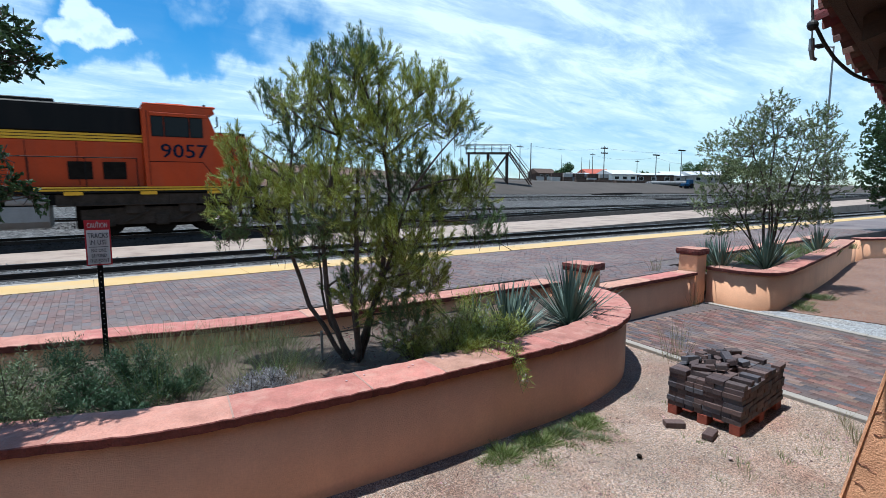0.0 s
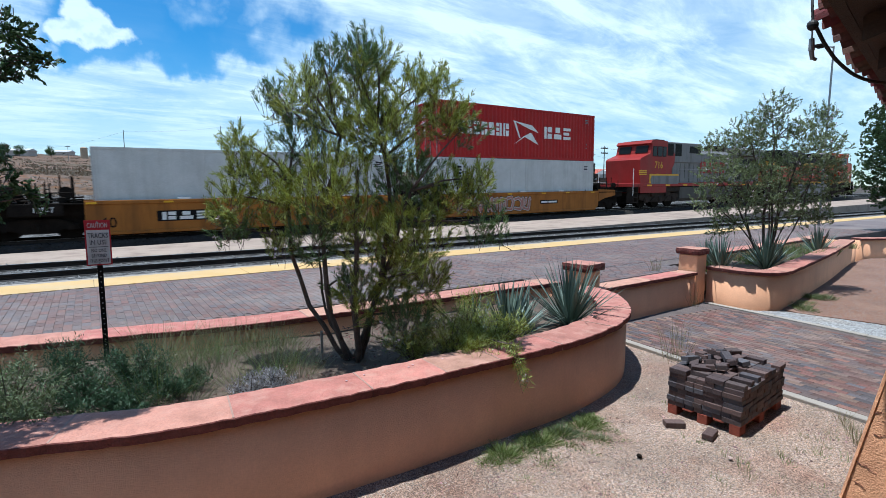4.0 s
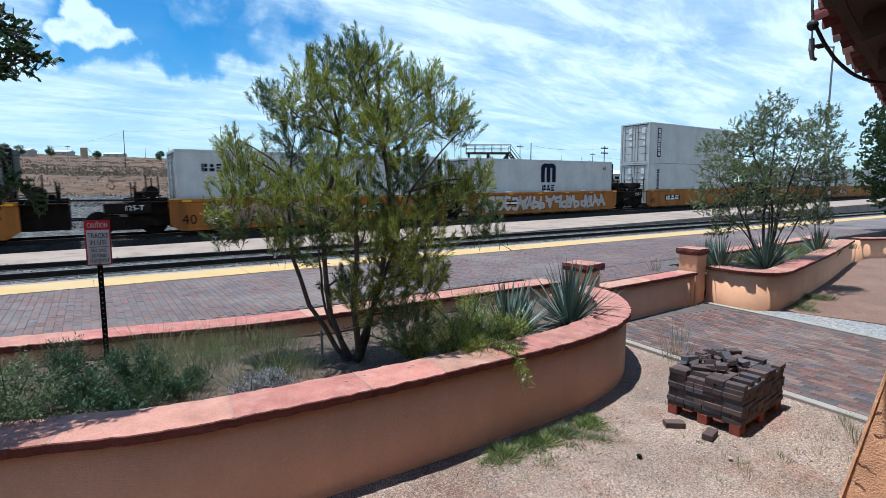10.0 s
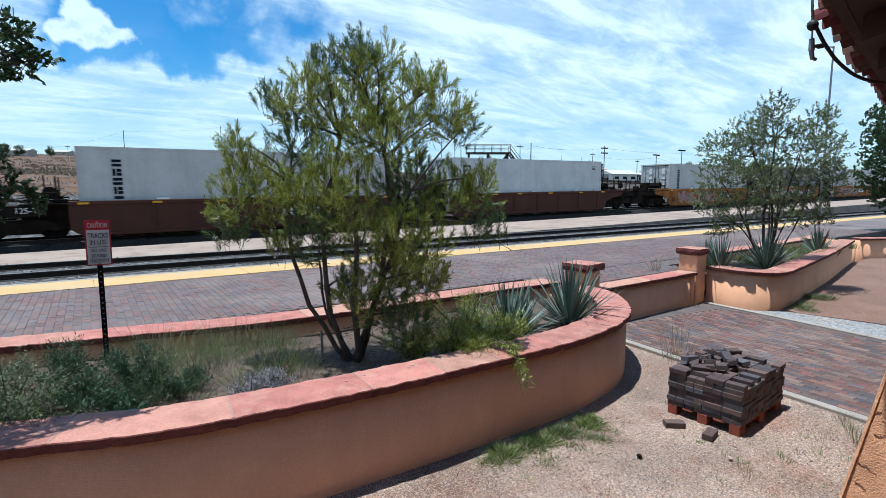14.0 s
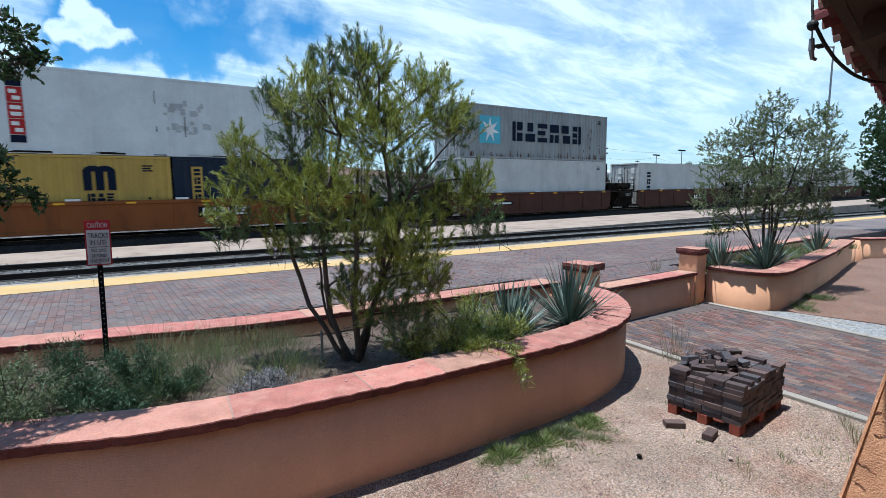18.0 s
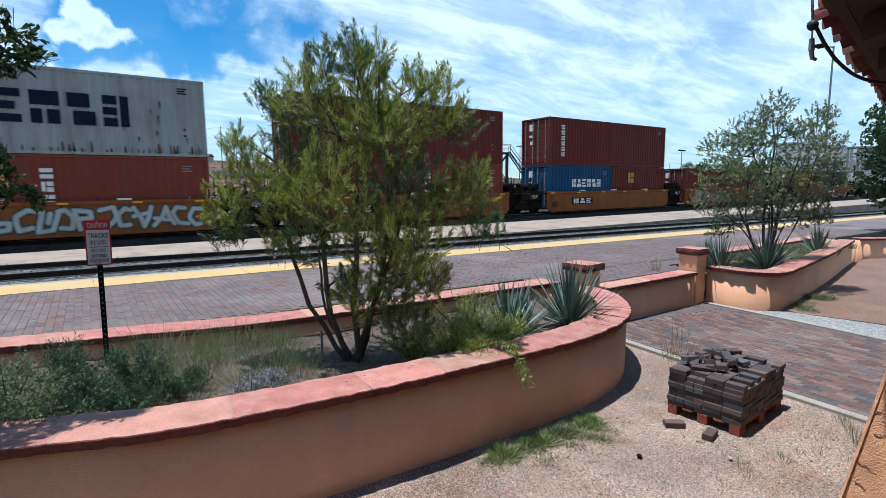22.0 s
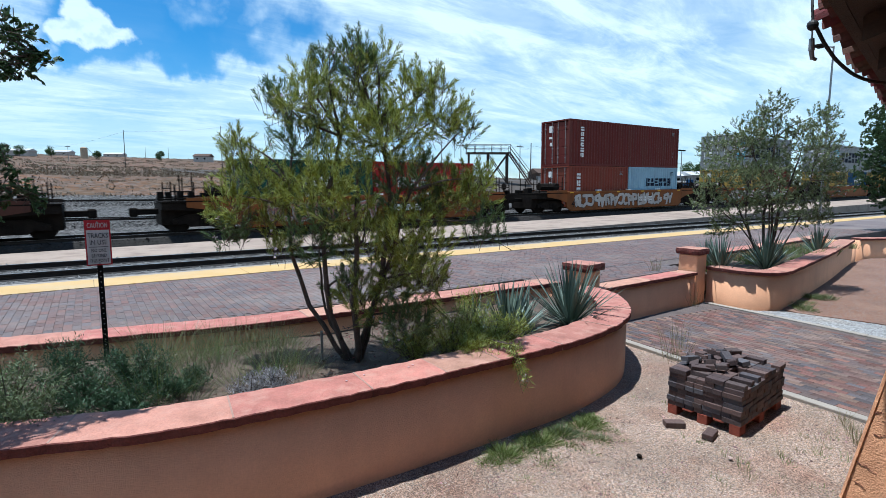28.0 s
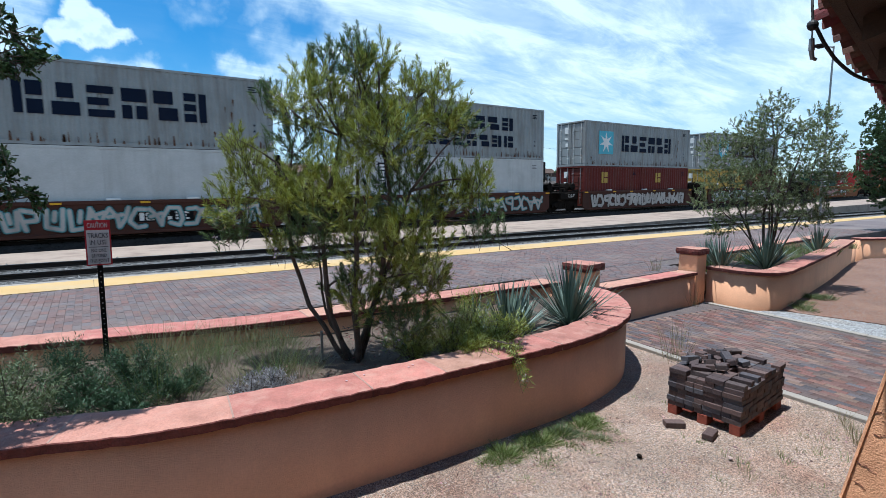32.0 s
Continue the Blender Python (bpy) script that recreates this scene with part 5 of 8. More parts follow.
    part("well_floor", bm, M["grime"], e)
    for d, kind in ((1, front), (-1, rear)):
        reach = 1.35 if kind == "joint" else 2.6
        bm = bmesh.new()
        xa, xb = sorted((d * hl, d * (hl + reach)))
        prism(bm, [(d * hl, 0.75), (d * hl, 1.35), (d * (hl + 0.5), 1.28), (d * (hl + reach), 1.16), (d * (hl + reach), 0.92), (d * (hl + 0.6), 0.82)], "y", -1.34 if kind == "end" else -1.0, 1.34 if kind == "end" else 1.0)
        box(bm, xa, xb, -1.42, 1.42, 1.20, 1.25)
        if kind == "end":
            for s in (-1, 1):
                plate_bm = bmesh.new()
                prism(plate_bm, [(d * (hl + 0.02), 0.62), (d * (hl + 0.02), 1.42), (d * (hl + 1.75), 1.36), (d * (hl + 1.75), 1.0), (d * (hl + 0.7), 0.84)], "y", *sorted((s * 1.35, s * 1.41)))
                part("end_side_plate", plate_bm, M[colour], e)
        part("end_platform", bm, M["grime"], e)
        for k in range(2 if kind == "end" else 1):
            bm = bmesh.new()
            stakes(bm, d * (hl + 1.2 * k), d)
            part("handrail", bm, M["grime"], e)
        for k in range(6):
            bm = bmesh.new()
            px, py = d * (hl + rng.uniform(0.2, reach)), rng.uniform(-1.25, 0.7)
            box(bm, px - 0.10, px + 0.12, py, py + rng.uniform(0.2, 0.45), 1.25, 1.30 + rng.uniform(0.05, 0.32), 0.02)
            part("brake_box", bm, M["grime"], e)
        bm = bmesh.new()
        tube(bm, [(d * (hl + 0.5), -1.0, 1.62), (d * (hl + 0.5), 0.6, 1.62)], 0.22, seg=12)
        part("air_reservoir", bm, M["grime"], e)
        bm = bmesh.new()
        disc(bm, (d * (hl + reach * 0.8), -1.0, 1.66), "x", 0.20, 0.03, 16)
        tube(bm, [(d * (hl + reach * 0.8), -1.0, 1.25), (d * (hl + reach * 0.8), -1.0, 1.66)], 0.035, seg=6)
        part("brake_wheel", bm, M["grime"], e)
        bm = bmesh.new()
        xa2, xb2 = sorted((d * (hl - 0.1), d * (hl + reach)))
        box(bm, xa2, xb2, -0.9, 0.9, 0.30, 0.95, 0.03)
        part("draft_gear", bm, M["grime"], e)
        for ya, za, yb, zb in ((-1.1, 1.38, -0.9, 1.32), (0.7, 1.45, 0.5, 1.36)):
            bm = bmesh.new()
            tube(bm, [(d * hl, ya, za), (d * (hl + reach), yb, zb)], 0.03, seg=5)
            part("brake_pipe", bm, M["grime"], e)
        if kind == "joint" and d < 0:
            truck(e, d * (hl + reach))
            bm = bmesh.new()
            box(bm, d * (hl + reach) - 0.75, d * (hl + reach) + 0.75, -1.42, -1.30, 0.82, 1.22, 0.03)
            part("joint_cover", bm, M["grime"], e)
            text_part("125-T", 0.26, pose(d * (hl + reach) + 0.2, -1.43, 1.03, 90), M["white"], e)
        if kind == "end":
            truck(e, d * (hl + 1.1))
            coupler(e, d * (hl + reach), d)
    return e


def place(src, first, u, z):
    """A copy (or the first one) of a thing of the train, u metres along it and z above the rails."""
    ob = src if first else copy_thing(src, Matrix.Identity(4))
    MOVERS.append((ob, u, z))
    return ob


USED = set()


def put_box(kind, u, z):
    ob = place(BOX[kind], kind not in USED, u, z)
    USED.add(kind)
    return ob


# middle of each well along the train, wagon colour, its ends, what it carries below and above
CONSIST = [
    (105.26, "o", "end", "joint", ["darkcolumn"], "pennantbox", 1), (90.25, "o", "joint", "joint", ["centredname"], None, 0),
    (74.90, "o", "joint", "joint", ["emblembox"], None, 0), (57.72, "o", "joint", "joint", ["plain"], None, 0),
    (43.65, "o", "joint", "end", ["centredname"], None, 0),
    (23.43, "o", "end", "joint", ["darkcolumn"], "navypanel", 0), (7.03, "o", "joint", "joint", ["emblembox"], None, 2),
    (-7.23, "o", "joint", "joint", ["smallname"], None, 1), (-24.51, "o", "joint", "joint", ["grey"], None, 2),
    (-39.63, "o", "joint", "end", ["darkcolumn"], None, 1),
    (-59.84, "b", "end", "joint", ["redpanel"], None, 0), (-76.10, "b", "joint", "joint", ["darkcolumn"], None, 0),
    (-92.21, "b", "joint", "joint", ["plain"], None, 0), (-108.00, "b", "joint", "joint", ["plain"], None, 0),
    (-123.89, "b", "joint", "end", ["plain"], "paleblue", 0),
    (-143.73, "f", "end", "end", ["y20", "n20"], "tallpanel", 0),
    (-164.72, "t", "end", "joint", ["b20", "b20"], None, 1), (-179.95, "t", "joint", "joint", ["bl20", "b20"], "brown", 0),
    (-195.89, "t", "joint", "joint", ["b20", "r20"], "brown", 0), (-211.37, "t", "joint", "joint", ["y20", "r20"], "paleblue", 3),
    (-227.27, "t", "joint", "end", ["y20", "bl20"], "paleblue", 0),
    (-248.82, "t", "end", "end", ["y20", "r20"], "paleblue", 2), (-268.66, "t", "end", "end", ["r20", "s20"], "brown", 2),
    (-288.50, "t", "end", "end", ["g20", "red20"], None, 1),
    (-309.57, "b", "end", "joint", ["y20", "b20"], "paleblue", 3), (-324.93, "b", "joint", "joint", ["b20", "b20"], "paleblue", 2),
    (-340.88, "b", "joint", "joint", ["navypanel"], "starbox", 3), (-357.00, "b", "joint", "end", ["plain"], "paleblue", 3),
]


def make_consist():
    make_boxes()
    wells = {}
    for i, (u, c, fr, rr, low, top, tags) in enumerate(CONSIST):
        key = (c, fr, rr, tags)
        if key not in wells:
            colour = {"b": "wellbrown", "o": "wellorange", "f": "welltan", "t": "welltan"}[c]
            lab = {"o": "weathered orange-yellow well wagon", "b": "weathered dark brown well wagon", "f": "brownish orange deep-sided well wagon", "t": "faded brownish orange well wagon"}[c]
            lab += " covered with graffiti" if tags else " with grimy bogies"
            wells[key] = make_well(lab, colour, fr, rr, 30 + i, tags, "logo" if i % 2 else "bars", high=(c == "f"))
            place(wells[key], True, u, 0)
        else:
            place(wells[key], False, u, 0)
        zf = 0.345
        if len(low) == 1:
            put_box(low[0], u, zf)
            zt = zf + BOX_H
        else:
            put_box(low[0], u - 3.07, zf)
            put_box(low[1], u + 3.07, zf)
            zt = zf + 2.59
        if top:
            put_box(top, u, zt + 0.012)


make_consist()

# ---- locomotives ----
def loco_truck(parent, x):
    """A three-axle bogie with frames, wheels and springs."""
    bm = bmesh.new()
    box(bm, x - 2.2, x + 2.2, -0.95, 0.95, 0.75, 1.0, 0.04)
    # dark core, added to close the bright gaps between the wheels
    box(bm, x - 2.6, x + 2.6, -0.62, 0.62, 0.28, 1.5, 0.04)
    b = part("bogie", bm, M["grime"], parent, "grimy three-axle bogie")
    for s in (-1, 1):
        bm = bmesh.new()
        y0, y1 = sorted((s * 1.05, s * 1.22))
        prism(bm, [(x - 2.45, 0.62), (x - 2.45, 0.95), (x - 1.2, 1.02), (x + 1.2, 1.02), (x + 2.45, 0.95), (x + 2.45, 0.62), (x + 2.1, 0.55), (x + 1.35, 0.42), (x - 1.35, 0.42), (x - 2.1, 0.55)], "y", y0, y1)
        for dx in (-1.7, 0, 1.7):
            box(bm, x + dx - 0.22, x + dx + 0.22, min(s * 1.2, s * 1.3), max(s * 1.2, s * 1.3), 0.36, 0.78, 0.03)
            disc(bm, (x + dx, s * 1.31, 0.53), "y", 0.15, 0.06, 12)
        for dx in (-0.85, 0.85):
            box(bm, x + dx - 0.3, x + dx + 0.3, min(s * 1.15, s * 1.34), max(s * 1.15, s * 1.34), 0.78, 1.12, 0.04)
            tube(bm, [(x + dx - 0.35, s * 1.3, 0.5), (x + dx + 0.45, s * 1.3, 0.9)], 0.04, seg=6)
        part("side_frame", bm, M["bogiegrey"], b)
        for dx in (-1.7, 0, 1.7):
            bm = bmesh.new()
            disc(bm, (x + dx, s * 0.755, 0.53), "y", 0.53, 0.14, 24)
            disc(bm, (x + dx, s * 0.70, 0.53), "y", 0.56, 0.03, 24)
            part("wheel", bm, M["grime"], b)


def handrail(parent, x0, x1, y, z0, z1, step, mt):
    bm = bmesh.new()
    tube(bm, [(x0, y, z1), (x1, y, z1)], 0.018, seg=5)
    n = max(int(abs(x1 - x0) / step), 1)
    for k in range(n + 1):
        x = x0 + (x1 - x0) * k / n
        tube(bm, [(x, y, z0), (x, y, z1)], 0.018, seg=5)
    part("handrail", bm, M[mt], parent)


def steps(parent, x, d, mt="grime"):
    for s in (-1, 1):
        bm = bmesh.new()
        y0, y1 = sorted((s * 0.95, s * 1.5))
        for k in range(4):
            z = 0.42 + 0.34 * k
            box(bm, min(x, x + d * 0.5), max(x, x + d * 0.5), y0, y1, z, z + 0.04)
        for dx in (0.0, 0.5):
            box(bm, x + d * dx - 0.02, x + d * dx + 0.02, y0, y1, 0.4, 1.6)
        part("step_ladder", bm, M[mt], parent)["kind"] = "stuff"


def slanted_name(parent, x0, x1, z0, z1, y, mt, slant=0.25, n=4):
    bm = bmesh.new()
    letter_blocks(bm, x0, x1, z0, z1, y, n, random.Random(1), gap=0.14)
    for v in bm.verts:
        v.co.x += (v.co.z - z0) * slant
    part("trade_name", bm, M[mt], parent)["kind"] = "stuff"


def window(parent, x0, x1, z0, z1, y):
    bm = bmesh.new()
    box(bm, x0, x1, y - 0.012, y + 0.012, z0, z1)
    f = part("window_frame", bm, M["black"], parent)
    bm = bmesh.new()
    box(bm, x0 + 0.035, x1 - 0.035, y - 0.018, y + 0.016, z0 + 0.035, z1 - 0.035)
    part("pane", bm, M["glass"], f)


def louvre(parent, x0, x1, z0, z1, y, mt="black", n=5):
    bm = bmesh.new()
    box(bm, x0, x1, y - 0.012, y + 0.01, z0, z1)
    for k in range(n):
        z = z0 + (z1 - z0) * (k + 0.5) / n
        box(bm, x0 + 0.02, x1 - 0.02, y - 0.03, y - 0.012, z - 0.012, z + 0.012)
    part("louvre", bm, M[mt], parent)


def make_orange_loco():
    e = empty("locomotive")
    tagged(e, "orange and black diesel locomotive with yellow stripes", "locomotive", "locomotives")
    bm = bmesh.new()
    box(bm, -10.7, 10.7, -1.5, 1.5, 1.52, 1.74, 0.02)
    box(bm, -10.2, 10.2, -1.2, 1.2, 1.15, 1.52, 0.03)
    frame_ = part("underframe", bm, M["black"], e)
    for s in (-1, 1):
        for x0, x1 in ((-9.6, -4.1), (3.8, 9.6)):
            bm = bmesh.new()
            box(bm, x0, x1, min(s * 1.30, s * 1.38), max(s * 1.30, s * 1.38), 1.10, 1.50, 0.02)
            for k in range(6):
                xx = x0 + 0.4 + k * (x1 - x0 - 0.8) / 5
                box(bm, xx - 0.05, xx + 0.05, min(s * 1.36, s * 1.44), max(s * 1.36, s * 1.44), 1.14, 1.46)
            tube(bm, [(x0, s * 1.42, 1.12), (x1, s * 1.42, 1.12)], 0.03, seg=6)
            part("skirt", bm, M["bogiegrey"], e, "dusty equipment skirt")
    for s in (-1, 1):
        bm = bmesh.new()
        y0, y1 = sorted((s * 1.50, s * 1.512))
        box(bm, -9.9, 9.9, y0, y1, 1.60, 1.66)
        box(bm, -9.9, 9.9, y0, y1, 1.69, 1.735)
        part("sill_stripe", bm, M["locoyellow"], frame_)
        for k in range(9):
            x = -8.9 + k * 2.2
            bm = bmesh.new()
            box(bm, x - 0.26, x + 0.26, min(s * 1.5, s * 1.52), max(s * 1.5, s * 1.52), 1.46, 1.57)
            part("reflector", bm, M["reflector"], frame_)
    # hood
    bm = bmesh.new()
    box(bm, -9.75, 6.46, -1.02, 1.02, 1.74, 3.30, 0.03)
    hood = part("hood", bm, M["locoorange"], e, "orange engine hood")
    bm = bmesh.new()
    for z in (3.30, 3.395, 3.49):
        box(bm, -9.76, 6.47, -1.03, 1.03, z, z + 0.07)
    part("hood_stripe", bm, M["locoyellow"], hood)
    bm = bmesh.new()
    box(bm, -9.75, 6.46, -1.02, 1.02, 3.30, 3.56)
    box(bm, -9.75, -7.6, -1.0, 1.0, 3.56, 4.45, 0.05)
    prism(bm, [(-1.0, 3.56), (1.0, 3.56), (1.0, 3.9), (0.6, 4.15), (-0.6, 4.15), (-1.0, 3.9)], "x", -2.4, 2.2)
    box(bm, 2.2, 6.46, -1.05, 1.05, 3.56, 4.52, 0.05)
    part("hood_top", bm, M["black"], hood, "black upper hood")
    bm = bmesh.new()
    prism(bm, [(-1.05, 3.2), (-1.42, 3.5), (-1.42, 4.42), (-1.2, 4.58), (1.2, 4.58), (1.42, 4.42), (1.42, 3.5), (1.05, 3.2)], "x", -7.55, -2.4)
    rad = part("radiator_housing", bm, M["black"], hood, "flared black radiator housing")
    for x in (-6.2, -3.9):
        bm = bmesh.new()
        disc(bm, (x, 0, 4.62), "z", 0.85, 0.12, 24)
        part("fan", bm, M["black"], rad)
    bm = bmesh.new()
    box(bm, 2.4, 4.0, -0.8, 0.8, 4.52, 4.66, 0.03)
    part("exhaust_hatch", bm, M["black"], hood)
    bm = bmesh.new()
    for dx in (-0.25, 0, 0.25):
        tube(bm, [(0.6 + dx * 0.4, dx, 4.42), (0.6 + dx * 0.4 + (0.4 if dx else -0.4), dx, 4.45)], 0.03, 0.08, 8)
    tube(bm, [(0.6, 0, 4.1), (0.6, 0, 4.45)], 0.06, seg=6)
    part("horn", bm, M["black"], hood)
    for k in range(11):
        x = -9.3 + 1.38 * k
        bm = bmesh.new()
        box(bm, x - 0.012, x + 0.012, -1.026, -1.015, 1.8, 3.26)
        part("door_seam", bm, M["black"], hood)
    louvre(hood, -8.9, -7.6, 1.95, 3.15, -1.03, n=9)
    louvre(hood, 4.2, 4.9, 2.0, 2.6, -1.03, "grime", 4)
    louvre(hood, 5.2, 5.9, 2.0, 2.6, -1.03, "grime", 4)
    slanted_name(hood, -1.5, 2.3, 2.68, 3.12, -1.035, "ink")
    bm = bmesh.new()
    bm.faces.new([bm.verts.new(q) for q in ((-1.9, -1.034, 2.30), (-1.8, -1.034, 2.52), (2.3, -1.034, 2.50))])
    part("wedge_emblem", bm, M["ink"], hood)
    # cab and nose
    bm = bmesh.new()
    prism(bm, [(6.46, 1.74), (10.0, 1.74), (10.05, 2.6), (9.95, 3.62), (8.85, 3.72), (8.62, 4.35), (8.86, 4.40), (8.80, 4.58), (6.60, 4.62), (6.46, 4.5)], "y", -1.46, 1.46)
    cab = part("cab", bm, M["locoorange"], e, "orange wide-nose cab")
    bm = bmesh.new()
    box(bm, 6.50, 8.90, -1.47, 1.47, 4.58, 4.66, 0.03)
    box(bm, 7.0, 8.0, -0.6, 0.6, 4.66, 4.80, 0.03)
    part("cab_roof", bm, M["locoorange"], cab)
    bm = bmesh.new()
    box(bm, 8.92, 9.95, -1.40, 1.40, 3.62, 3.75, 0.03)
    part("nose_top", bm, M["black"], cab)
    for s in (-1, 1):
        y = s * 1.465
        window(cab, 6.72, 7.12, 3.50, 4.22, y)
        window(cab, 7.14, 7.95, 3.50, 4.22, y)
        window(cab, 7.97, 8.42, 3.50, 4.22, y)
        bm = bmesh.new()
        box(bm, 6.7, 8.55, min(y, y + s * 0.06), max(y, y + s * 0.06), 4.22, 4.34, 0.01)
        part("window_visor", bm, M["locoorange"], cab)
        bm = bmesh.new()
        for q0, q1 in (((6.6, 2.62), (8.35, 2.62)), ((8.35, 2.62), (8.75, 2.05)), ((9.72, 1.8), (9.72, 3.55)), ((6.6, 1.8), (6.6, 4.4))):
            tube(bm, [(q0[0], y, q0[1]), (q1[0], y, q1[1])], 0.012, seg=4)
        part("panel_seam", bm, M["black"], cab)
        bm = bmesh.new()
        box(bm, 8.98, 9.25, y - 0.008, y + 0.008, 2.02, 2.28)
        part("notice_plate", bm, M["signwhite"], cab)
    for y in (-0.7, 0.7):
        bm = bmesh.new()
        prism(bm, [(8.70, 3.80), (8.86, 3.80), (8.67, 4.30), (8.52, 4.30)], "y", y - 0.5, y + 0.5)
        part("windscreen", bm, M["glass"], cab)
    for dx in (-0.012, 0.012):
        text_part("9057", 0.70, pose(7.75 + dx, -1.475 - dx * 0.1, 2.98, 90), M["ink"], cab, width=1.55)
    bm = bmesh.new()
    disc(bm, (8.55, -1.2, 4.6), "z", 0.05, 0.3, 8)
    tube(bm, [(8.85, -1.48, 3.9), (8.9, -1.62, 3.95), (8.9, -1.62, 4.3)], 0.03, seg=6)
    part("mirror", bm, M["black"], cab)
    # tanks
    bm = bmesh.new()
    prism(bm, [(-1.38, 0.62), (-1.15, 0.40), (1.15, 0.40), (1.38, 0.62), (1.38, 1.12), (-1.38, 1.12)], "x", -3.9, 3.6)
    part("fuel_tank", bm, M["tank"], e, "dusty grey fuel tank")
    for x0, x1 in ((-3.9, -1.2), (-0.4, 3.6)):
        bm = bmesh.new()
        tube(bm, [(x0, -1.3, 1.31), (x1, -1.3, 1.31)], 0.16, seg=12)
        part("air_reservoir", bm, M["tank"], e)
    for s in (-1, 1):
        handrail(e, -8.9, 6.2, s * 1.46, 1.74, 2.72, 1.5, "black")
    for x, d in ((10.2, 1), (-10.2, -1)):
        steps(e, x, d)
        for s in (-1, 1):
            bm = bmesh.new()
            tube(bm, [(x + d * 0.55, s * 1.48, 0.9), (x + d * 0.55, s * 1.48, 2.75), (x + d * 0.2, s * 1.48, 2.78)], 0.022, seg=6)
            tube(bm, [(x - d * 0.1, s * 1.48, 0.9), (x - d * 0.1, s * 1.48, 2.6)], 0.022, seg=6)
            part("grab_rail", bm, M["white"], e)
        coupler(e, d * 10.5, d)
    bm = bmesh.new()
    prism(bm, [(10.75, 0.25), (11.0, 0.25), (10.85, 1.3), (10.6, 1.3)], "y", -1.45, 1.45)
    part("snow_plough", bm, M["black"], e)
    for x in (-6.9, 6.9):
        loco_truck(e, x)
    return e


def make_silver_loco():
    """Nose towards -x."""
    e = empty("locomotive")
    tagged(e, "faded silver and red diesel locomotive with yellow trim", "locomotive", "locomotives")
    bm = bmesh.new()
    box(bm, -10.0, 10.0, -1.48, 1.48, 1.48, 1.72, 0.02)
    fr = part("underframe", bm, M["locored"], e, "faded red sill")
    bm = bmesh.new()
    box(bm, -9.6, 9.6, -1.2, 1.2, 1.1, 1.48, 0.03)
    part("lower_frame", bm, M["black"], e)
    for s in (-1, 1):
        for x0, x1 in ((-9.0, -4.1), (4.0, 9.0)):
            bm = bmesh.new()
            box(bm, x0, x1, min(s * 1.28, s * 1.36), max(s * 1.28, s * 1.36), 1.08, 1.47, 0.02)
            tube(bm, [(x0, s * 1.40, 1.15), (x1, s * 1.40, 1.15)], 0.03, seg=6)
            part("skirt", bm, M["bogiegrey"], e, "dusty equipment skirt")
    bm = bmesh.new()
    box(bm, -6.0, 9.0, -1.06, 1.06, 1.72, 1.80)
    part("hood_stripe", bm, M["locored"], e)
    for k in range(8):
        bm = bmesh.new()
        x = -8.0 + k * 2.25
        box(bm, x - 0.26, x + 0.26, -1.496, -1.48, 1.52, 1.62)
        part("reflector", bm, M["reflector"], fr)
    bm = bmesh.new()
    box(bm, -6.0, 9.0, -1.05, 1.05, 1.72, 3.95, 0.03)
    prism(bm, [(-1.05, 3.95), (1.05, 3.95), (0.75, 4.22), (-0.75, 4.22)], "x", -1.2, 4.3)
    hood = part("hood", bm, M["locosilver"], e, "dirty silver engine hood")
    bm = bmesh.new()
    box(bm, -6.0, -1.25, -1.38, 1.38, 3.2, 4.62, 0.03)
    box(bm, -4.9, -1.25, -1.25, 1.25, 1.72, 3.3, 0.02)
    part("equipment_housing", bm, M["locosilver"], hood)
    bm = bmesh.new()
    prism(bm, [(-1.05, 3.75), (-1.48, 3.85), (-1.48, 4.35), (-1.2, 4.55), (1.2, 4.55), (1.48, 4.35), (1.48, 3.85), (1.05, 3.75)], "x", 4.3, 9.1)
    wing = part("radiator_wing", bm, M["locosilver"], hood, "overhanging silver radiator wing")
    bm = bmesh.new()
    box(bm, 5.0, 8.6, -0.9, 0.9, 4.55, 4.66, 0.02)
    part("radiator_screen", bm, M["black"], wing)
    for x0, x1, z0, z1 in ((5.55, 6.75, 3.25, 3.70), (6.9, 8.3, 3.25, 3.70), (4.55, 5.0, 1.95, 2.35), (4.55, 5.0, 2.45, 2.9), (5.15, 5.6, 1.95, 2.35), (5.15, 5.6, 2.45, 2.9), (5.8, 6.15, 2.1, 2.8), (7.1, 7.4, 2.0, 2.95), (7.6, 7.85, 2.1, 2.9), (8.0, 8.28, 2.1, 2.9)):
        louvre(hood, x0, x1, z0, z1, -1.06, "black", 4)
    for x0, x1, z0, z1 in ((-2.9, -1.4, 3.9, 4.4),):
        louvre(hood, x0, x1, z0, z1, -1.39, "black", 4)
    for x0, x1 in ((-5.85, -5.05), (-4.8, -4.0)):
        louvre(hood, x0, x1, 3.65, 4.5, -1.39, "black", 8)
    for k in range(13):
        x = -3.9 + 0.62 * k
        bm = bmesh.new()
        y = -1.262 if x < -1.3 else -1.058
        box(bm, x - 0.012, x + 0.012, y, y + 0.01, 1.8, 3.15 if x < -1.3 else 3.6)
        part("door_seam", bm, M["black"], hood)
    bm = bmesh.new()
    box(bm, 2.6, 3.7, -0.6, 0.6, 4.2, 4.72, 0.03)
    part("exhaust_stack", bm, M["black"], hood)
    bm = bmesh.new()
    for dx in (-0.25, 0, 0.25):
        tube(bm, [(1.0, dx, 4.42), (1.0 + (0.4 if dx else -0.4), dx, 4.45)], 0.03, 0.08, 8)
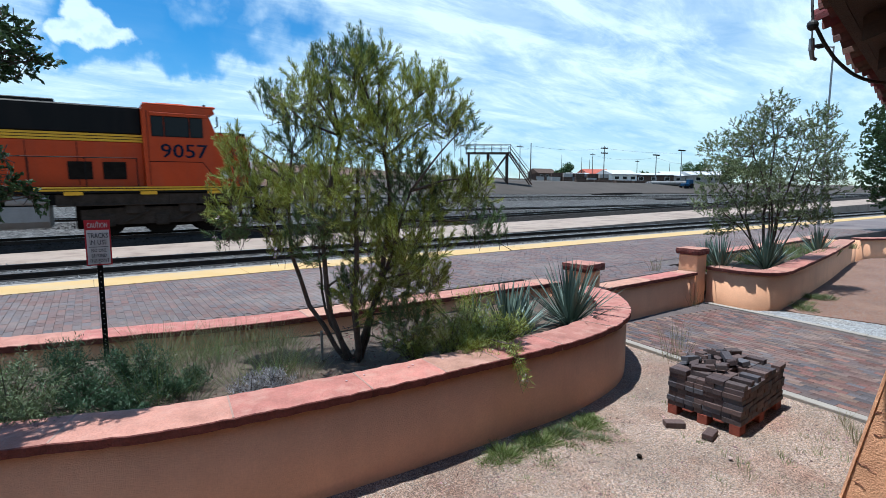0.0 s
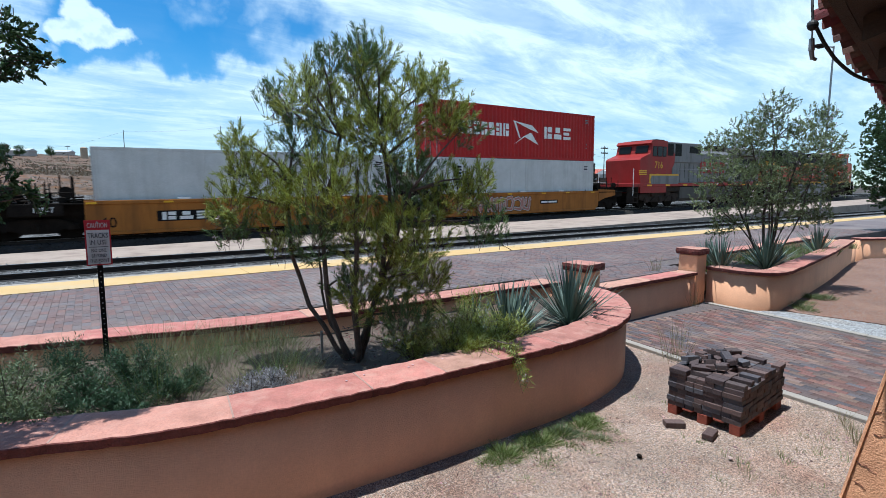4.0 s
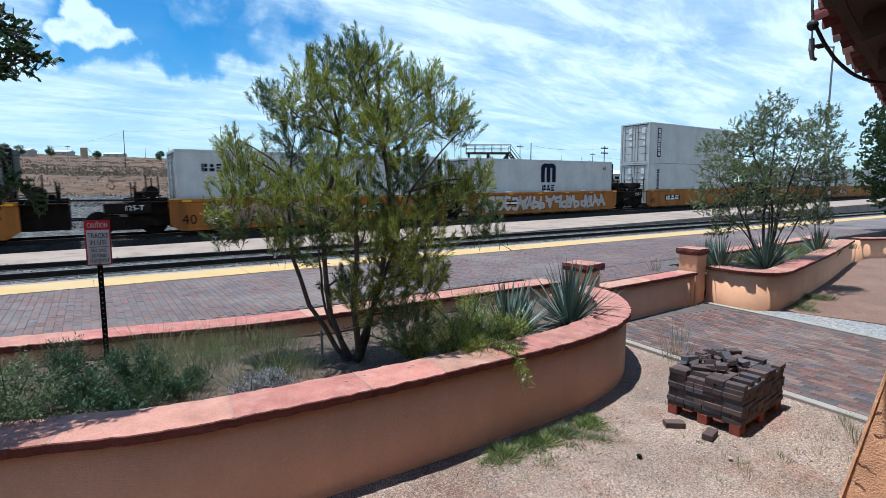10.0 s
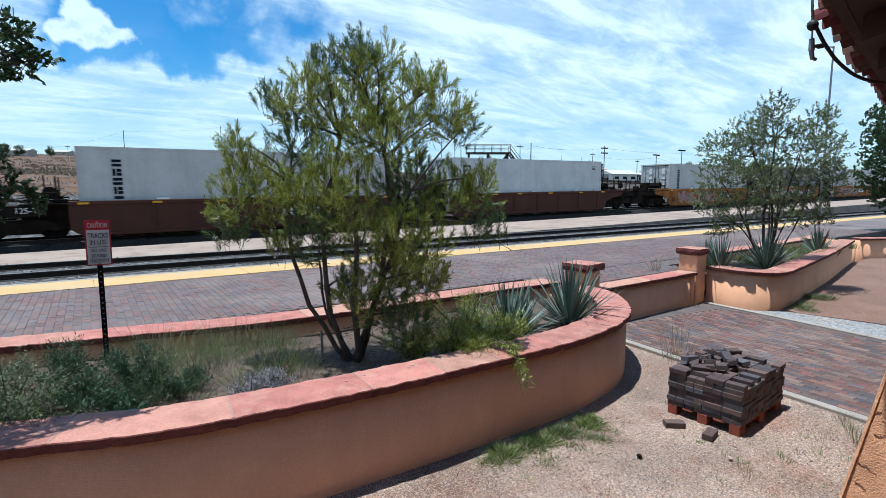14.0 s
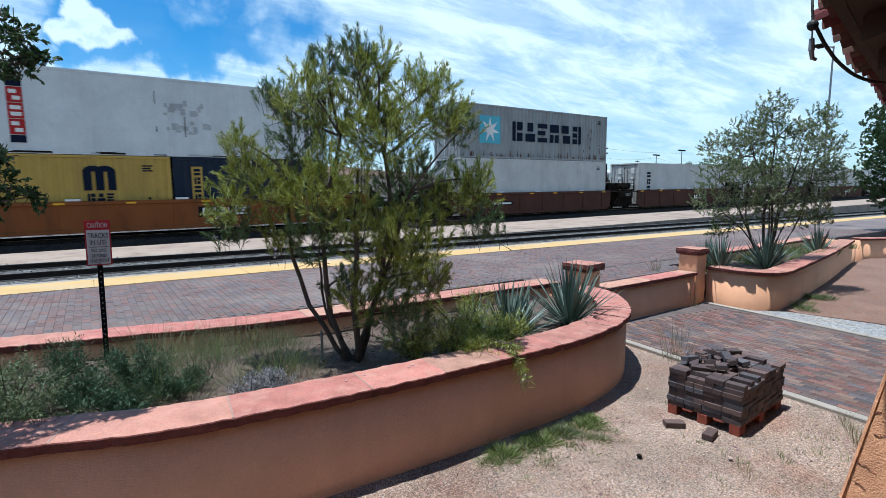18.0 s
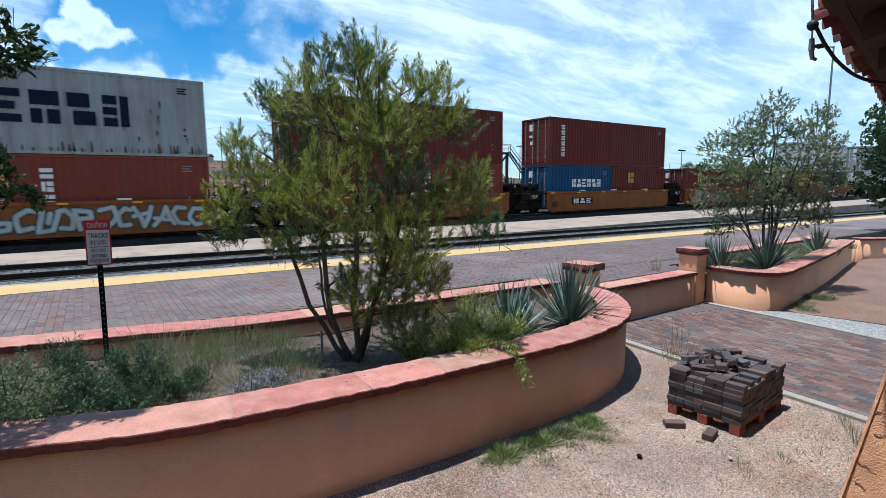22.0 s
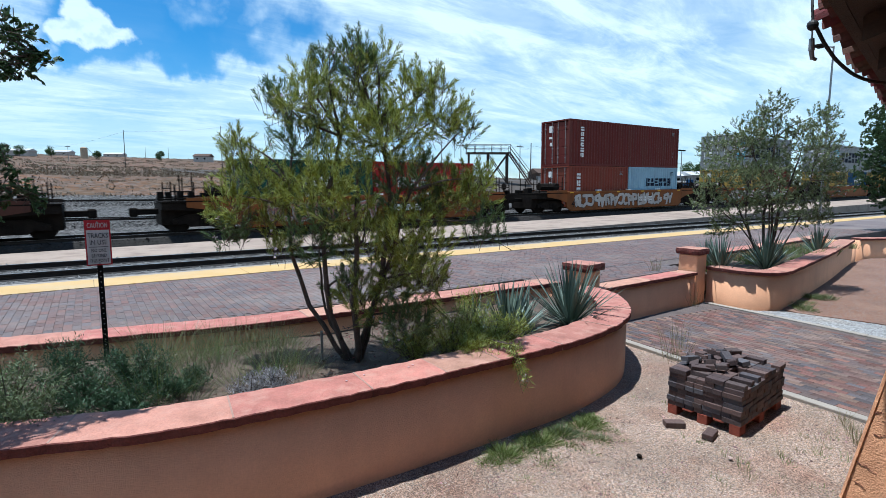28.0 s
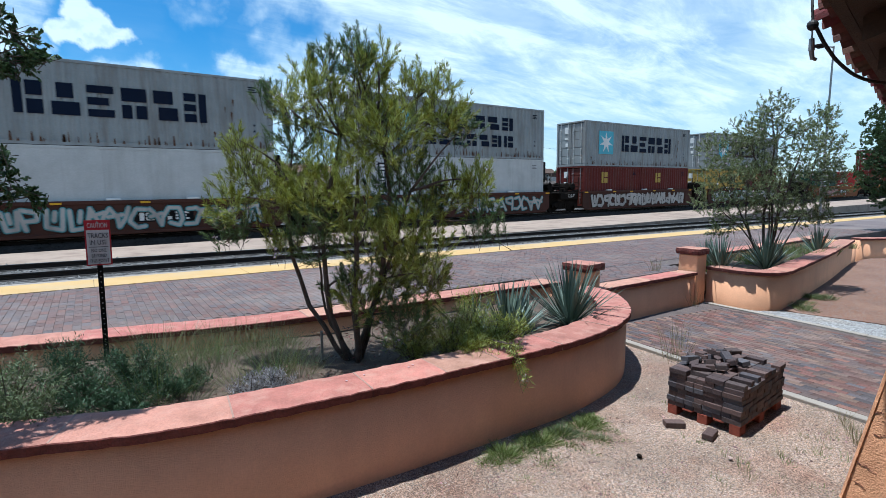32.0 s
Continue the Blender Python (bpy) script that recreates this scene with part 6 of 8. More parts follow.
    tube(bm, [(1.0, 0, 4.1), (1.0, 0, 4.45)], 0.06, seg=6)
    part("horn", bm, M["black"], hood)
    slanted_name(hood, -0.9, 3.0, 2.45, 3.35, -1.075, "locored", 0.0)
    # red cab
    bm = bmesh.new()
    prism(bm, [(-5.9, 1.05), (-9.0, 1.05), (-9.12, 3.3), (-9.0, 3.42), (-7.95, 3.75), (-7.78, 4.35), (-7.95, 4.45), (-7.75, 4.66), (-6.0, 4.66), (-5.9, 4.5)], "y", -1.46, 1.46)
    cab = part("cab", bm, M["locored"], e, "faded red wide-nose cab")
    bm = bmesh.new()
    box(bm, -7.0, -5.9, -1.2, 1.2, 4.66, 4.76, 0.03)
    part("cab_roof", bm, M["black"], cab)
    bm = bmesh.new()
    prism(bm, [(-5.9, 1.75), (-5.9, 4.45), (-5.2, 4.2), (-4.85, 3.7), (-4.9, 3.1), (-5.2, 2.75), (-5.2, 1.75)], "y", -1.40, 1.40)
    part("red_sweep", bm, M["locored"], cab, "curved red panel behind the cab")
    bm = bmesh.new()
    prism(bm, [(-8.0, 1.55), (-8.0, 2.35), (-4.4, 2.35), (-4.4, 1.55)], "y", -1.475, -1.46)
    part("yellow_band", bm, M["locoyellow"], cab)
    bm = bmesh.new()
    prism(bm, [(-7.75, 1.66), (-7.9, 1.95), (-7.75, 2.24), (-4.4, 2.24), (-4.4, 1.66)], "y", -1.485, -1.475)
    part("silver_band", bm, M["locosilver"], cab)
    bm = bmesh.new()
    for z in (2.28, 2.40, 2.52):
        box(bm, -9.13, -8.35, -1.472, -1.40, z, z + 0.075)
    part("nose_stripe", bm, M["locoyellow"], cab)
    for x0, x1 in ((-7.7, -7.2), (-7.15, -6.55), (-6.5, -6.05)):
        window(cab, x0, x1, 3.55, 4.25, -1.465)
    for y in (-0.7, 0.7):
        bm = bmesh.new()
        prism(bm, [(-7.98, 3.82), (-7.86, 3.82), (-7.72, 4.32), (-7.84, 4.32)], "y", y - 0.5, y + 0.5)
        part("windscreen", bm, M["glass"], cab)
    text_part("716", 0.68, pose(-6.95, -1.475, 2.95, 90), M["locoyellow"], cab)
    bm = bmesh.new()
    prism(bm, [(-1.36, 0.60), (-1.15, 0.38), (1.15, 0.38), (1.36, 0.60), (1.36, 1.42), (-1.36, 1.42)], "x", -4.0, 3.9)
    part("fuel_tank", bm, M["tankdirty"], e, "soot-stained fuel tank")
    for s in (-1, 1):
        handrail(e, -4.5, 9.0, s * 1.46, 1.72, 2.72, 1.6, "steel")
    for x, d in ((9.35, 1), (-9.3, -1)):
        steps(e, x, d, "bogiegrey")
        for s in (-1, 1):
            bm = bmesh.new()
            tube(bm, [(x + d * 0.55, s * 1.48, 0.9), (x + d * 0.55, s * 1.48, 2.7)], 0.022, seg=6)
            part("grab_rail", bm, M["white"], e)
        coupler(e, d * 9.7, d)
    for x in (-6.3, 6.3):
        loco_truck(e, x)
    return e


M["bogiegrey"] = mat("dusty_grey_steel", (0.036, 0.028, 0.023), 0.9, 0.0, spec=0.08, var=0.3, scale=3, fine=30, bump=0.3)
for loco, along in ((make_orange_loco(), 146.3), (make_silver_loco(), 125.5)):
    for piece in loco.children_recursive:
        piece.data.transform(Matrix.Diagonal((1.035, 1, 1.045, 1)))
    MOVERS.append((loco, along, 0.0))


# ---- plants ----
def blade_cloud(name, material, parent, items, curved=False):
    """Many thin leaves in one mesh. items: (base, direction, length, width, side)."""
    vs, fs = [], []
    for p, d, ln, w, s in items:
        b = len(vs)
        m = p + d * ln * 0.5
        t = p + d * ln
        if curved:
            m = m + Vector((0, 0, ln * 0.10))
            vs += [p - s * w * 0.5, p + s * w * 0.5, m + s * w * 0.42, t, m - s * w * 0.42]
            fs += [(b, b + 1, b + 2, b + 4), (b + 4, b + 2, b + 3)]
        else:
            vs += [p, m + s * w * 0.5, t, m - s * w * 0.5]
            fs += [(b, b + 1, b + 2, b + 3)]
    return quads_object(name, [tuple(v) for v in vs], fs, material, parent)


def rand_dir(rng, up=0.0, spread=1.0):
    v = Vector((rng.gauss(0, 1), rng.gauss(0, 1), rng.gauss(0, 1)))
    v.normalize()
    v = v * spread + Vector((0, 0, up))
    return v.normalized()


def limb(bm, a, b, r0, r1, rng, bend=0.12, n=6, bow=None):
    a, b = Vector(a), Vector(b)
    ln = (b - a).length
    off = rand_dir(rng) * ln * bend if bow is None else Vector(bow)
    pts = [a.lerp(b, k / n) + off * math.sin(math.pi * k / n) + rand_dir(rng) * ln * 0.012 * (0 < k < n) for k in range(n + 1)]
    tube(bm, pts, r0, r1, 6)
    return pts


VIEW_R = Vector((0.821, -0.571, 0))    # plan axes of the camera's view, across and away, that lay out the crowns
VIEW_F = Vector((0.571, 0.821, 0))


def leafy_tree(name, base, lobes, label, category, leaf, rng, sprays, leaf_len, leaf_w, per, stems, droop=0.25, group="", up=0.35, blossom=0, shrink=0.9, tall=1.0, shade_leaf=None):
    """A multi-stemmed tree. lobes: (across, away, height, radius) of the crown's masses in metres from the foot."""
    e = empty(name, Matrix.Translation(base))
    tagged(e, label, category, group)
    trunk_pts = []
    for (a, f, h, r0, *bow) in stems:
        tip = VIEW_R * a + VIEW_F * f + Vector((0, 0, h))
        wood = bmesh.new()
        trunk_pts.append(limb(wood, (rng.uniform(-.06, .06), rng.uniform(-.06, .06), -0.05), tip, r0, r0 * 0.45, rng, 0.10, 8, VIEW_R * bow[0] if bow else None))
        part("stem", wood, M["bark"], e, smooth=True)
    allp = [q for pts in trunk_pts for q in pts[3:]]
    branch = bmesh.new()
    groups = {}
    for i, (a, f, h, r) in enumerate(lobes):
        h *= tall
        c = VIEW_R * a + VIEW_F * f + Vector((0, 0, h))
        near = min(allp, key=lambda q: (q - c).length + 0.6 * max(q.z - c.z, 0))
        pts = limb(branch, near, c + Vector((0, 0, r * 0.3)), 0.014, 0.004, rng, 0.12, 5)
        items = []
        n = max(int(sprays * (r / 0.35) ** 2), 4)
        for _ in range(n):
            d = rand_dir(rng, 0.15)
            rr = r * shrink * rng.random() ** 0.4
            p = c + Vector((d.x * rr, d.y * rr, d.z * rr * 0.95))
            way = (rand_dir(rng, up, 0.55) + d * 0.6).normalized()
            ln = leaf_len * rng.uniform(1.6, 3.4)
            p = p - way * ln * 0.5
            tube(branch, [p - way * ln * 0.3, p + way * ln * 0.9], 0.0030, 0.0015, 3)
            rng.random()
            for k in range(per):
                t = rng.random() ** 0.8
                q = p + way * ln * t
                side = rand_dir(rng)
                ld = (way * 1.0 + side * 0.62 + Vector((0, 0, -droop * rng.random()))).normalized()
                items.append((q, ld, leaf_len * rng.uniform(0.55, 1.15) * (1.15 - 0.5 * t), leaf_w * rng.uniform(0.7, 1.3), ld.cross(rand_dir(rng)).normalized()))
        groups.setdefault(i % 6, []).extend(items)
    part("branchwork", branch, M["bark"], e)["kind"] = "stuff"
    crowns = []
    for k, items in sorted(groups.items()):
        # shade_leaf, where given, paints crown shade into every third clump
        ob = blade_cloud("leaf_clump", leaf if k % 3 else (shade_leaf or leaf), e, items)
        ob["kind"] = "stuff"
        crowns.append(ob)
    if blossom:
        items = []
        for _ in range(blossom):
            a, f, h, r = rng.choice(lobes)
            c = VIEW_R * a + VIEW_F * f + Vector((0, 0, h * tall)) + rand_dir(rng, -0.2) * r * 0.75
            for _ in range(4):
                items.append((c, rand_dir(rng), 0.03, 0.025, rand_dir(rng)))
        ob = blade_cloud("blossom_mass", M["flower"], e, items)
        ob["kind"] = "stuff"
    return e, crowns


TREE_A = Vector((2.03, 4.40, 0.50))
# crown masses of the willow-like tree: across, away, height above its foot, radius
LOBES_A = [(0.00, 0.0, 3.02, .26), (0.06, .1, 2.72, .34), (-.37, -.1, 2.62, .34), (-.70, .1, 2.62, .24), (.58, .1, 2.66, .33), (.88, 0, 2.42, .27), (1.06, .1, 2.34, .16),
           (-.04, .2, 2.40, .44), (.36, -.1, 2.32, .40), (-.57, .2, 2.22, .32), (-1.00, .1, 1.98, .30), (-1.10, -.1, 1.66, .26), (-1.14, 0, 1.36, .21), (-.68, .1, 1.68, .36),
           (-.14, -.2, 1.78, .46), (.48, .2, 1.80, .42), (.90, .1, 1.72, .33), (1.16, 0, 1.80, .24), (1.22, -.1, 1.44, .21), (.06, .3, 1.30, .42), (.58, -.1, 1.26, .42),
           (-.36, -.1, 1.32, .30), (.38, .2, .92, .36), (.06, -.1, .72, .28), (-.12, .1, .82, .20), (.70, 0, .88, .26), (-.68, 0, 1.26, .20), (.46, -.2, .52, .30),
           (-1.05, 0, 2.20, .16), (.2, .1, 3.0, .22), (-.25, 0, 2.95, .18), (.8, 0, 2.75, .16)]
STEMS_A = [(-.10, 0, 2.2, .030, -.22), (.22, .1, 2.3, .032), (-.58, 0, 1.75, .027, -.24), (-.34, .1, 1.2, .018, -.14), (.55, -.1, 1.7, .030), (.02, .2, 1.9, .034)]
rngA = random.Random(21)
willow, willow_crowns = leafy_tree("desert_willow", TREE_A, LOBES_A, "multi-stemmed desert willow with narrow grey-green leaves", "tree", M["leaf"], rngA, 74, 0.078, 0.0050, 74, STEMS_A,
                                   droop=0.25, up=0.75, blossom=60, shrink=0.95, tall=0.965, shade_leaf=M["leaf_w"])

TREE_B = Vector((12.35, 5.15, 0.55))
LOBES_B = [(.0, 0, 3.45, .38), (.15, .2, 3.05, .50), (.95, 0, 3.15, .42), (-.6, 0, 2.85, .50), (-1.05, .2, 2.55, .48), (-.3, .3, 2.5, .65), (.55, -.2, 2.6, .65), (1.25, .1, 2.6, .45),
           (-1.2, -.1, 2.0, .50), (-.55, -.3, 1.85, .62), (.15, .2, 1.9, .65), (.85, .1, 1.95, .60), (1.35, -.1, 1.85, .42), (-1.3, 0, 1.4, .45), (-.6, .1, 1.25, .55), (.1, -.2, 1.25, .55),
           (.8, 0, 1.3, .52), (1.2, .1, 1.1, .34), (-1.0, .1, .85, .35), (1.45, .2, 2.2, .3), (-.35, 0, 3.2, .28), (1.2, 0, 3.3, .2)]
STEMS_B = [(-.4, 0, 2.4, .032), (.1, .1, 2.8, .034), (.5, -.1, 2.3, .032), (-.85, .2, 1.7, .028), (.95, .1, 1.9, .028), (-.62, -.15, 2.0, .022), (.32, .2, 2.2, .024), (-.18, -.2, 2.1, .022), (.72, -.2, 1.8, .022), (-1.1, .05, 1.3, .02)]
shrub_tree, shrub_crowns = leafy_tree("oleander_tree", TREE_B, LOBES_B, "broad bushy tree with small grey-green leaves in planter", "tree", M["leaf_b"], random.Random(5), 52, 0.075, 0.014, 24, STEMS_B, up=0.4, blossom=160, shrink=0.95)

TREE_C = Vector((26.6, 6.3, 0.15))
LOBES_C = [(.0, 0, 5.6, .8), (-.5, .3, 4.8, 1.0), (.8, 0, 4.7, 1.1), (-.7, 0, 3.8, 1.1), (.5, .4, 3.6, 1.2), (1.6, 0, 3.5, 1.1), (-.8, .2, 2.7, 1.0), (.4, 0, 2.4, 1.1), (1.5, .2, 2.3, 1.1), (-.5, 0, 1.7, .7), (1.0, 0, 1.5, .8), (2.3, 0, 2.8, 1.0)]
leafy_tree("elm_tree", TREE_C, LOBES_C, "dense dark green tree behind the boundary wall", "tree", M["leaf_d"], random.Random(8), 22, 0.12, 0.055, 24, [(.2, 0, 2.6, .12), (.8, .1, 2.4, .10)], up=0.2)

# a tree just west of the view, whose twigs hang into it
TREE_D = Vector((-2.3, 4.15, 0.52))
LOBES_D = [(.2, 0, 3.4, .6), (.6, .2, 3.0, .5), (-.5, 0, 3.3, .7), (0, .3, 2.6, .6), (-.8, 0, 2.5, .7), (.9, .5, 3.3, .4), (1.62, 1.05, 2.66, .11), (1.68, 1.10, 2.50, .13), (1.60, 1.02, 2.36, .10),
           (1.46, 1.0, 2.14, .09), (1.54, 1.02, 1.86, .10), (1.58, 1.02, 1.70, .13), (1.50, 1.0, 1.60, .10), (1.2, .8, 2.8, .25), (1.25, .8, 1.9, .22), (1.35, .9, 3.1, .14), (1.72, 1.1, 2.58, .10), (1.78, 1.14, 2.46, .09), (1.66, 1.08, 2.42, .10), (1.64, 1.06, 1.66, .10), (1.7, 1.1, 1.62, .08)]
locust, locust_crowns = leafy_tree("locust_tree", TREE_D, LOBES_D, "locust tree with small oval leaflets hanging over the bed", "tree", M["leaf_d"], random.Random(3), 150, 0.040, 0.015, 30, [(.1, 0, 2.6, .06), (.4, .1, 2.2, .05)], up=0.0)


def yucca(x, y, z, r, n, seed, label="blue-green yucca with stiff sword leaves"):
    rng = random.Random(seed)
    e = empty("yucca", Matrix.Translation((x, y, z)))
    tagged(e, label, "yucca", "yuccas")
    vs, fs = [], []
    for i in range(n):
        az, el = rng.uniform(0, 6.283), math.radians(18 + 70 * rng.random() ** 0.75)
        ln = r * rng.uniform(0.85, 1.38)
        d = Vector((math.cos(az) * math.cos(el), math.sin(az) * math.cos(el), math.sin(el)))
        s = d.cross(Vector((0, 0, 1))).normalized()
        if s.length < 0.1:
            s = Vector((1, 0, 0))
        up = s.cross(d)
        w = r * rng.uniform(0.020, 0.032)
        b = len(vs)
        for k, (t, ww, sag) in enumerate(((0.05, 0.8, 0), (0.4, 1.0, 0.0), (0.75, 0.65, 0.0), (1.0, 0.04, -0.02))):
            c = d * ln * t + Vector((0, 0, sag * ln * math.cos(el)))
            vs += [tuple(c - s * w * ww), tuple(c - up * w * 0.35 * ww), tuple(c + s * w * ww)]
        for k in range(3):
            o = b + 3 * k
            fs += [(o, o + 1, o + 4, o + 3), (o + 1, o + 2, o + 5, o + 4)]
    ob = quads_object("sword_leaves", vs, fs, M["yucca"], e)
    ob["kind"] = "stuff"
    bm = bmesh.new()
    tube(bm, [(0, 0, -0.05), (0, 0, r * 0.14)], r * 0.10, r * 0.06, 8)
    part("crown_base", bm, M["bark"], e)


for k, (x, y, r, n) in enumerate(((3.74, 4.12, .58, 95), (4.22, 4.34, .44, 50), (4.80, 4.16, .68, 150), (3.60, 4.5, .42, 50), (5.1, 4.5, .38, 40))):
    yucca(x, y, 0.52, r, n, 40 + k)
for k, (x, y, r, n) in enumerate(((10.45, 5.15, .62, 90), (11.40, 4.72, .70, 110), (12.1, 4.85, .45, 60), (15.6, 5.25, .66, 90), (10.8, 5.6, .55, 70), (13.2, 5.2, .4, 50))):
    yucca(x, y, 0.55, r, n, 60 + k, "pale yucca with long narrow leaves in planter")


def tuft(name, x, y, z, r, h, n, material, seed, label, category, lean=0.5, w=0.006, curved=True):
    rng = random.Random(seed)
    e = empty(name, Matrix.Translation((x, y, z)))
    tagged(e, label, category, "plants of the beds")
    items = []
    for _ in range(n):
        a, q = rng.uniform(0, 6.283), rng.random() ** 0.6
        p = Vector((math.cos(a) * r * q * 0.55, math.sin(a) * r * q * 0.55, -0.02))
        d = Vector((math.cos(a) * lean * q + rng.gauss(0, .18), math.sin(a) * lean * q + rng.gauss(0, .18), 1)).normalized()
        items.append((p, d, h * rng.uniform(0.45, 1.1), w, d.cross(rand_dir(rng)).normalized()))
    ob = blade_cloud("grass_mass", material, e, items, curved)
    ob["kind"] = "stuff"
    return e


def bush(name, x, y, z, r, h, n, material, seed, label, leaf_len=0.035, leaf_w=0.008):
    rng = random.Random(seed)
    e = empty(name, Matrix.Translation((x, y, z)))
    tagged(e, label, "shrub", "plants of the beds")
    items = []
    tw = bmesh.new()
    for s in range(int(16 + 30 * r)):
        a, q = rng.uniform(0, 6.283), rng.random() ** 0.5
        tip = Vector((math.cos(a) * r * q, math.sin(a) * r * q, h * (1 - 0.45 * q * q) * rng.uniform(0.7, 1.05)))
        tube(tw, [(0, 0, -0.03), tip * 0.5 + Vector((0, 0, h * 0.12)), tip], 0.006, 0.002, 3)
        for _ in range(int(n / (16 + 30 * r))):
            t = rng.uniform(0.25, 1.0)
            p = tip * t + Vector((0, 0, h * 0.24 * t * (1 - t))) + rand_dir(rng) * r * 0.10
            d = rand_dir(rng, 0.7)
            items.append((p, d, leaf_len * rng.uniform(0.6, 1.3), leaf_w, d.cross(rand_dir(rng)).normalized()))
    part("twig_mass", tw, M["bark"], e)["kind"] = "stuff"
    ob = blade_cloud("foliage", material, e, items)
    ob["kind"] = "stuff"
    return e


def make_bed_plants():
    rng = random.Random(77)
    # dark feathery shrubs on the west side of the bed
    for k, (x, y, r, h) in enumerate(((-1.0, 4.7, .55, .42), (-.55, 4.55, .5, .45), (-.15, 4.6, .5, .42), (.2, 4.75, .45, .36), (-.75, 5.2, .5, .4), (-.25, 5.2, .45, .34), (.15, 4.3, .4, .3), (-.4, 4.2, .4, .3), (-1.5, 5.0, .6, .45), (.45, 4.45, .35, .25))):
        dark = k % 3 != 1
        bush("feathery_shrub", x, y, 0.52, r * 0.85, h * (1.25 if k % 2 else 0.85), 4200, M["shrub" if dark else "sage"], 100 + k,
             "dark green feathery shrub in the bed" if dark else "pale sage-green shrub in the bed", 0.038, 0.0065)
    # pale bunch grasses, some with seed heads
    for k in range(24):
        x, y = rng.uniform(0.30, 1.65), rng.uniform(4.3, 5.45)
        tall = rng.random() < 0.35
        tuft("bunch_grass", x, y, 0.52, rng.uniform(.24, .38), rng.uniform(.45, .62) if tall else rng.uniform(.2, .38), 110 if tall else 210, M[("straw", "sage", "grass")[k % 3]], 200 + k,
             "pale dry bunch grass in the bed", "grass", 0.8 if tall else 1.2, 0.0026)
    for k in range(11):
        x, y = rng.uniform(-.9, 1.6), rng.uniform(5.35, 5.7)
        tuft("bunch_grass", x, y, 0.54, .25, rng.uniform(.2, .45), 70, M["straw"], 260 + k, "dry seeding grass along the back wall", "grass", 0.5, 0.003)
    for k, (x, y) in enumerate(((.98, 4.12), (1.2, 4.15), (1.1, 4.3))):
        bush("lavender_bush", x, y, 0.52, .2, .2, 900, M["lavender"], 300 + k, "grey dried lavender bush beside the coping", 0.04, 0.006)
    # low willow shoots spilling over the coping
    for k, (x, y, r, h) in enumerate(((2.75, 3.86, .42, .55), (3.12, 3.68, .42, .42), (3.15, 4.15, .46, .66), (2.45, 4.0, .36, .45), (3.42, 3.85, .36, .42), (2.9, 3.6, .34, .36))):
        bush("willow_shoots", x, y, 0.56, r, h, 2100, M["leaf"], 320 + k, "leafy willow shoots spilling over the coping", 0.080, 0.0055)
    hang = empty("hanging_willow_twig", Matrix.Translation((2.98, 3.42, 0.80)))
    tagged(hang, "willow twig with white blossoms hanging over the wall", "twig")
    tw = bmesh.new()
    items, petals = [], []
    for k in range(7):
        tip = Vector((rng.uniform(-.04, .16), -0.30 + rng.uniform(-.05, .05), rng.uniform(-.34, -.10)))
        mid = Vector((tip.x * 0.4, -0.16, 0.05))
        tube(tw, [(0, 0.25, 0.02), mid, tip], 0.004, 0.002, 4)
        for _ in range(70):
            t = rng.random()
            p = mid.lerp(tip, t) if rng.random() < .6 else Vector((0, 0.25, 0.02)).lerp(mid, t)
            dr = (rand_dir(rng) + Vector((0, -.2, -.5))).normalized()
            items.append((p, dr, rng.uniform(.05, .09), 0.007, dr.cross(rand_dir(rng)).normalized()))
        if k % 3 == 0:
            for _ in range(6):
                petals.append((tip, rand_dir(rng, -0.3), 0.024, 0.016, rand_dir(rng)))
    part("twig_stem", tw, M["bark"], hang)
    blade_cloud("twig_leaves", M["leaf"], hang, items)["kind"] = "stuff"
    blade_cloud("twig_blossoms", M["flower"], hang, petals)["kind"] = "stuff"
    # dead leaves on the soil, fallen petals on the coping
    lit = []
    for _ in range(5200):
        x, y = rng.uniform(-1.0, 5.2), rng.uniform(3.75, 5.5)
        if rng.random() > 0.35 + 0.65 * math.exp(-((x - 2.0) / 0.9) ** 2):
            continue
        dr = rand_dir(rng, 0.1)
        dr.z *= 0.3
        lit.append((Vector((x, y, 0.575 + 0.03 * rng.random())), dr.normalized(), rng.uniform(.02, .07), rng.uniform(.006, .014), rand_dir(rng)))
    ob = blade_cloud("leaf_litter", M["litter"], None, lit)
    tagged(ob, "dry brown leaf litter on the bed soil", "leaf litter", kind="stuff")
    for k in range(9):
        x = 1.5 + 0.24 * k + rng.uniform(-.1, .1)
        bm = bmesh.new()
        vs = [bm.verts.new((0.012 * math.cos(a), 0.008 * math.sin(a), 0.002 * (i % 2))) for i, a in enumerate((0, 1.2, 2.5, 3.8, 5.0))]
        bm.faces.new(vs)
        bmesh.ops.solidify(bm, geom=bm.faces[:], thickness=0.001)
        ob = link_mesh("fallen_petal", bm, M["flower"])
        ob.matrix_basis = pose(x, 3.48 + rng.uniform(-.06, .05), 0.762, 0, 0, 40 * k)
        tagged(ob, "fallen white petal lying on sandstone coping", "petal", "fallen petals")
    # weeds at the foot of the walls
    for k in range(70):
        x = rng.uniform(2.5, 3.9)
        y = 3.08 - abs(rng.gauss(0, .20))
        near = y > 2.95
        tuft("weed_clump", x, y, 0.0, rng.uniform(.10, .18), rng.uniform(.07, .16) if near else rng.uniform(.03, .07), 300, M["grass" if k % 4 else "sage"], 340 + k, "green weeds at the foot of the planter wall", "weeds", 2.0, 0.0046)
    dead = []
    for _ in range(420):
        x, y = rng.uniform(2.0, 4.1), 2.98 - abs(rng.gauss(0, .26))
        dr = rand_dir(rng, 0.3)
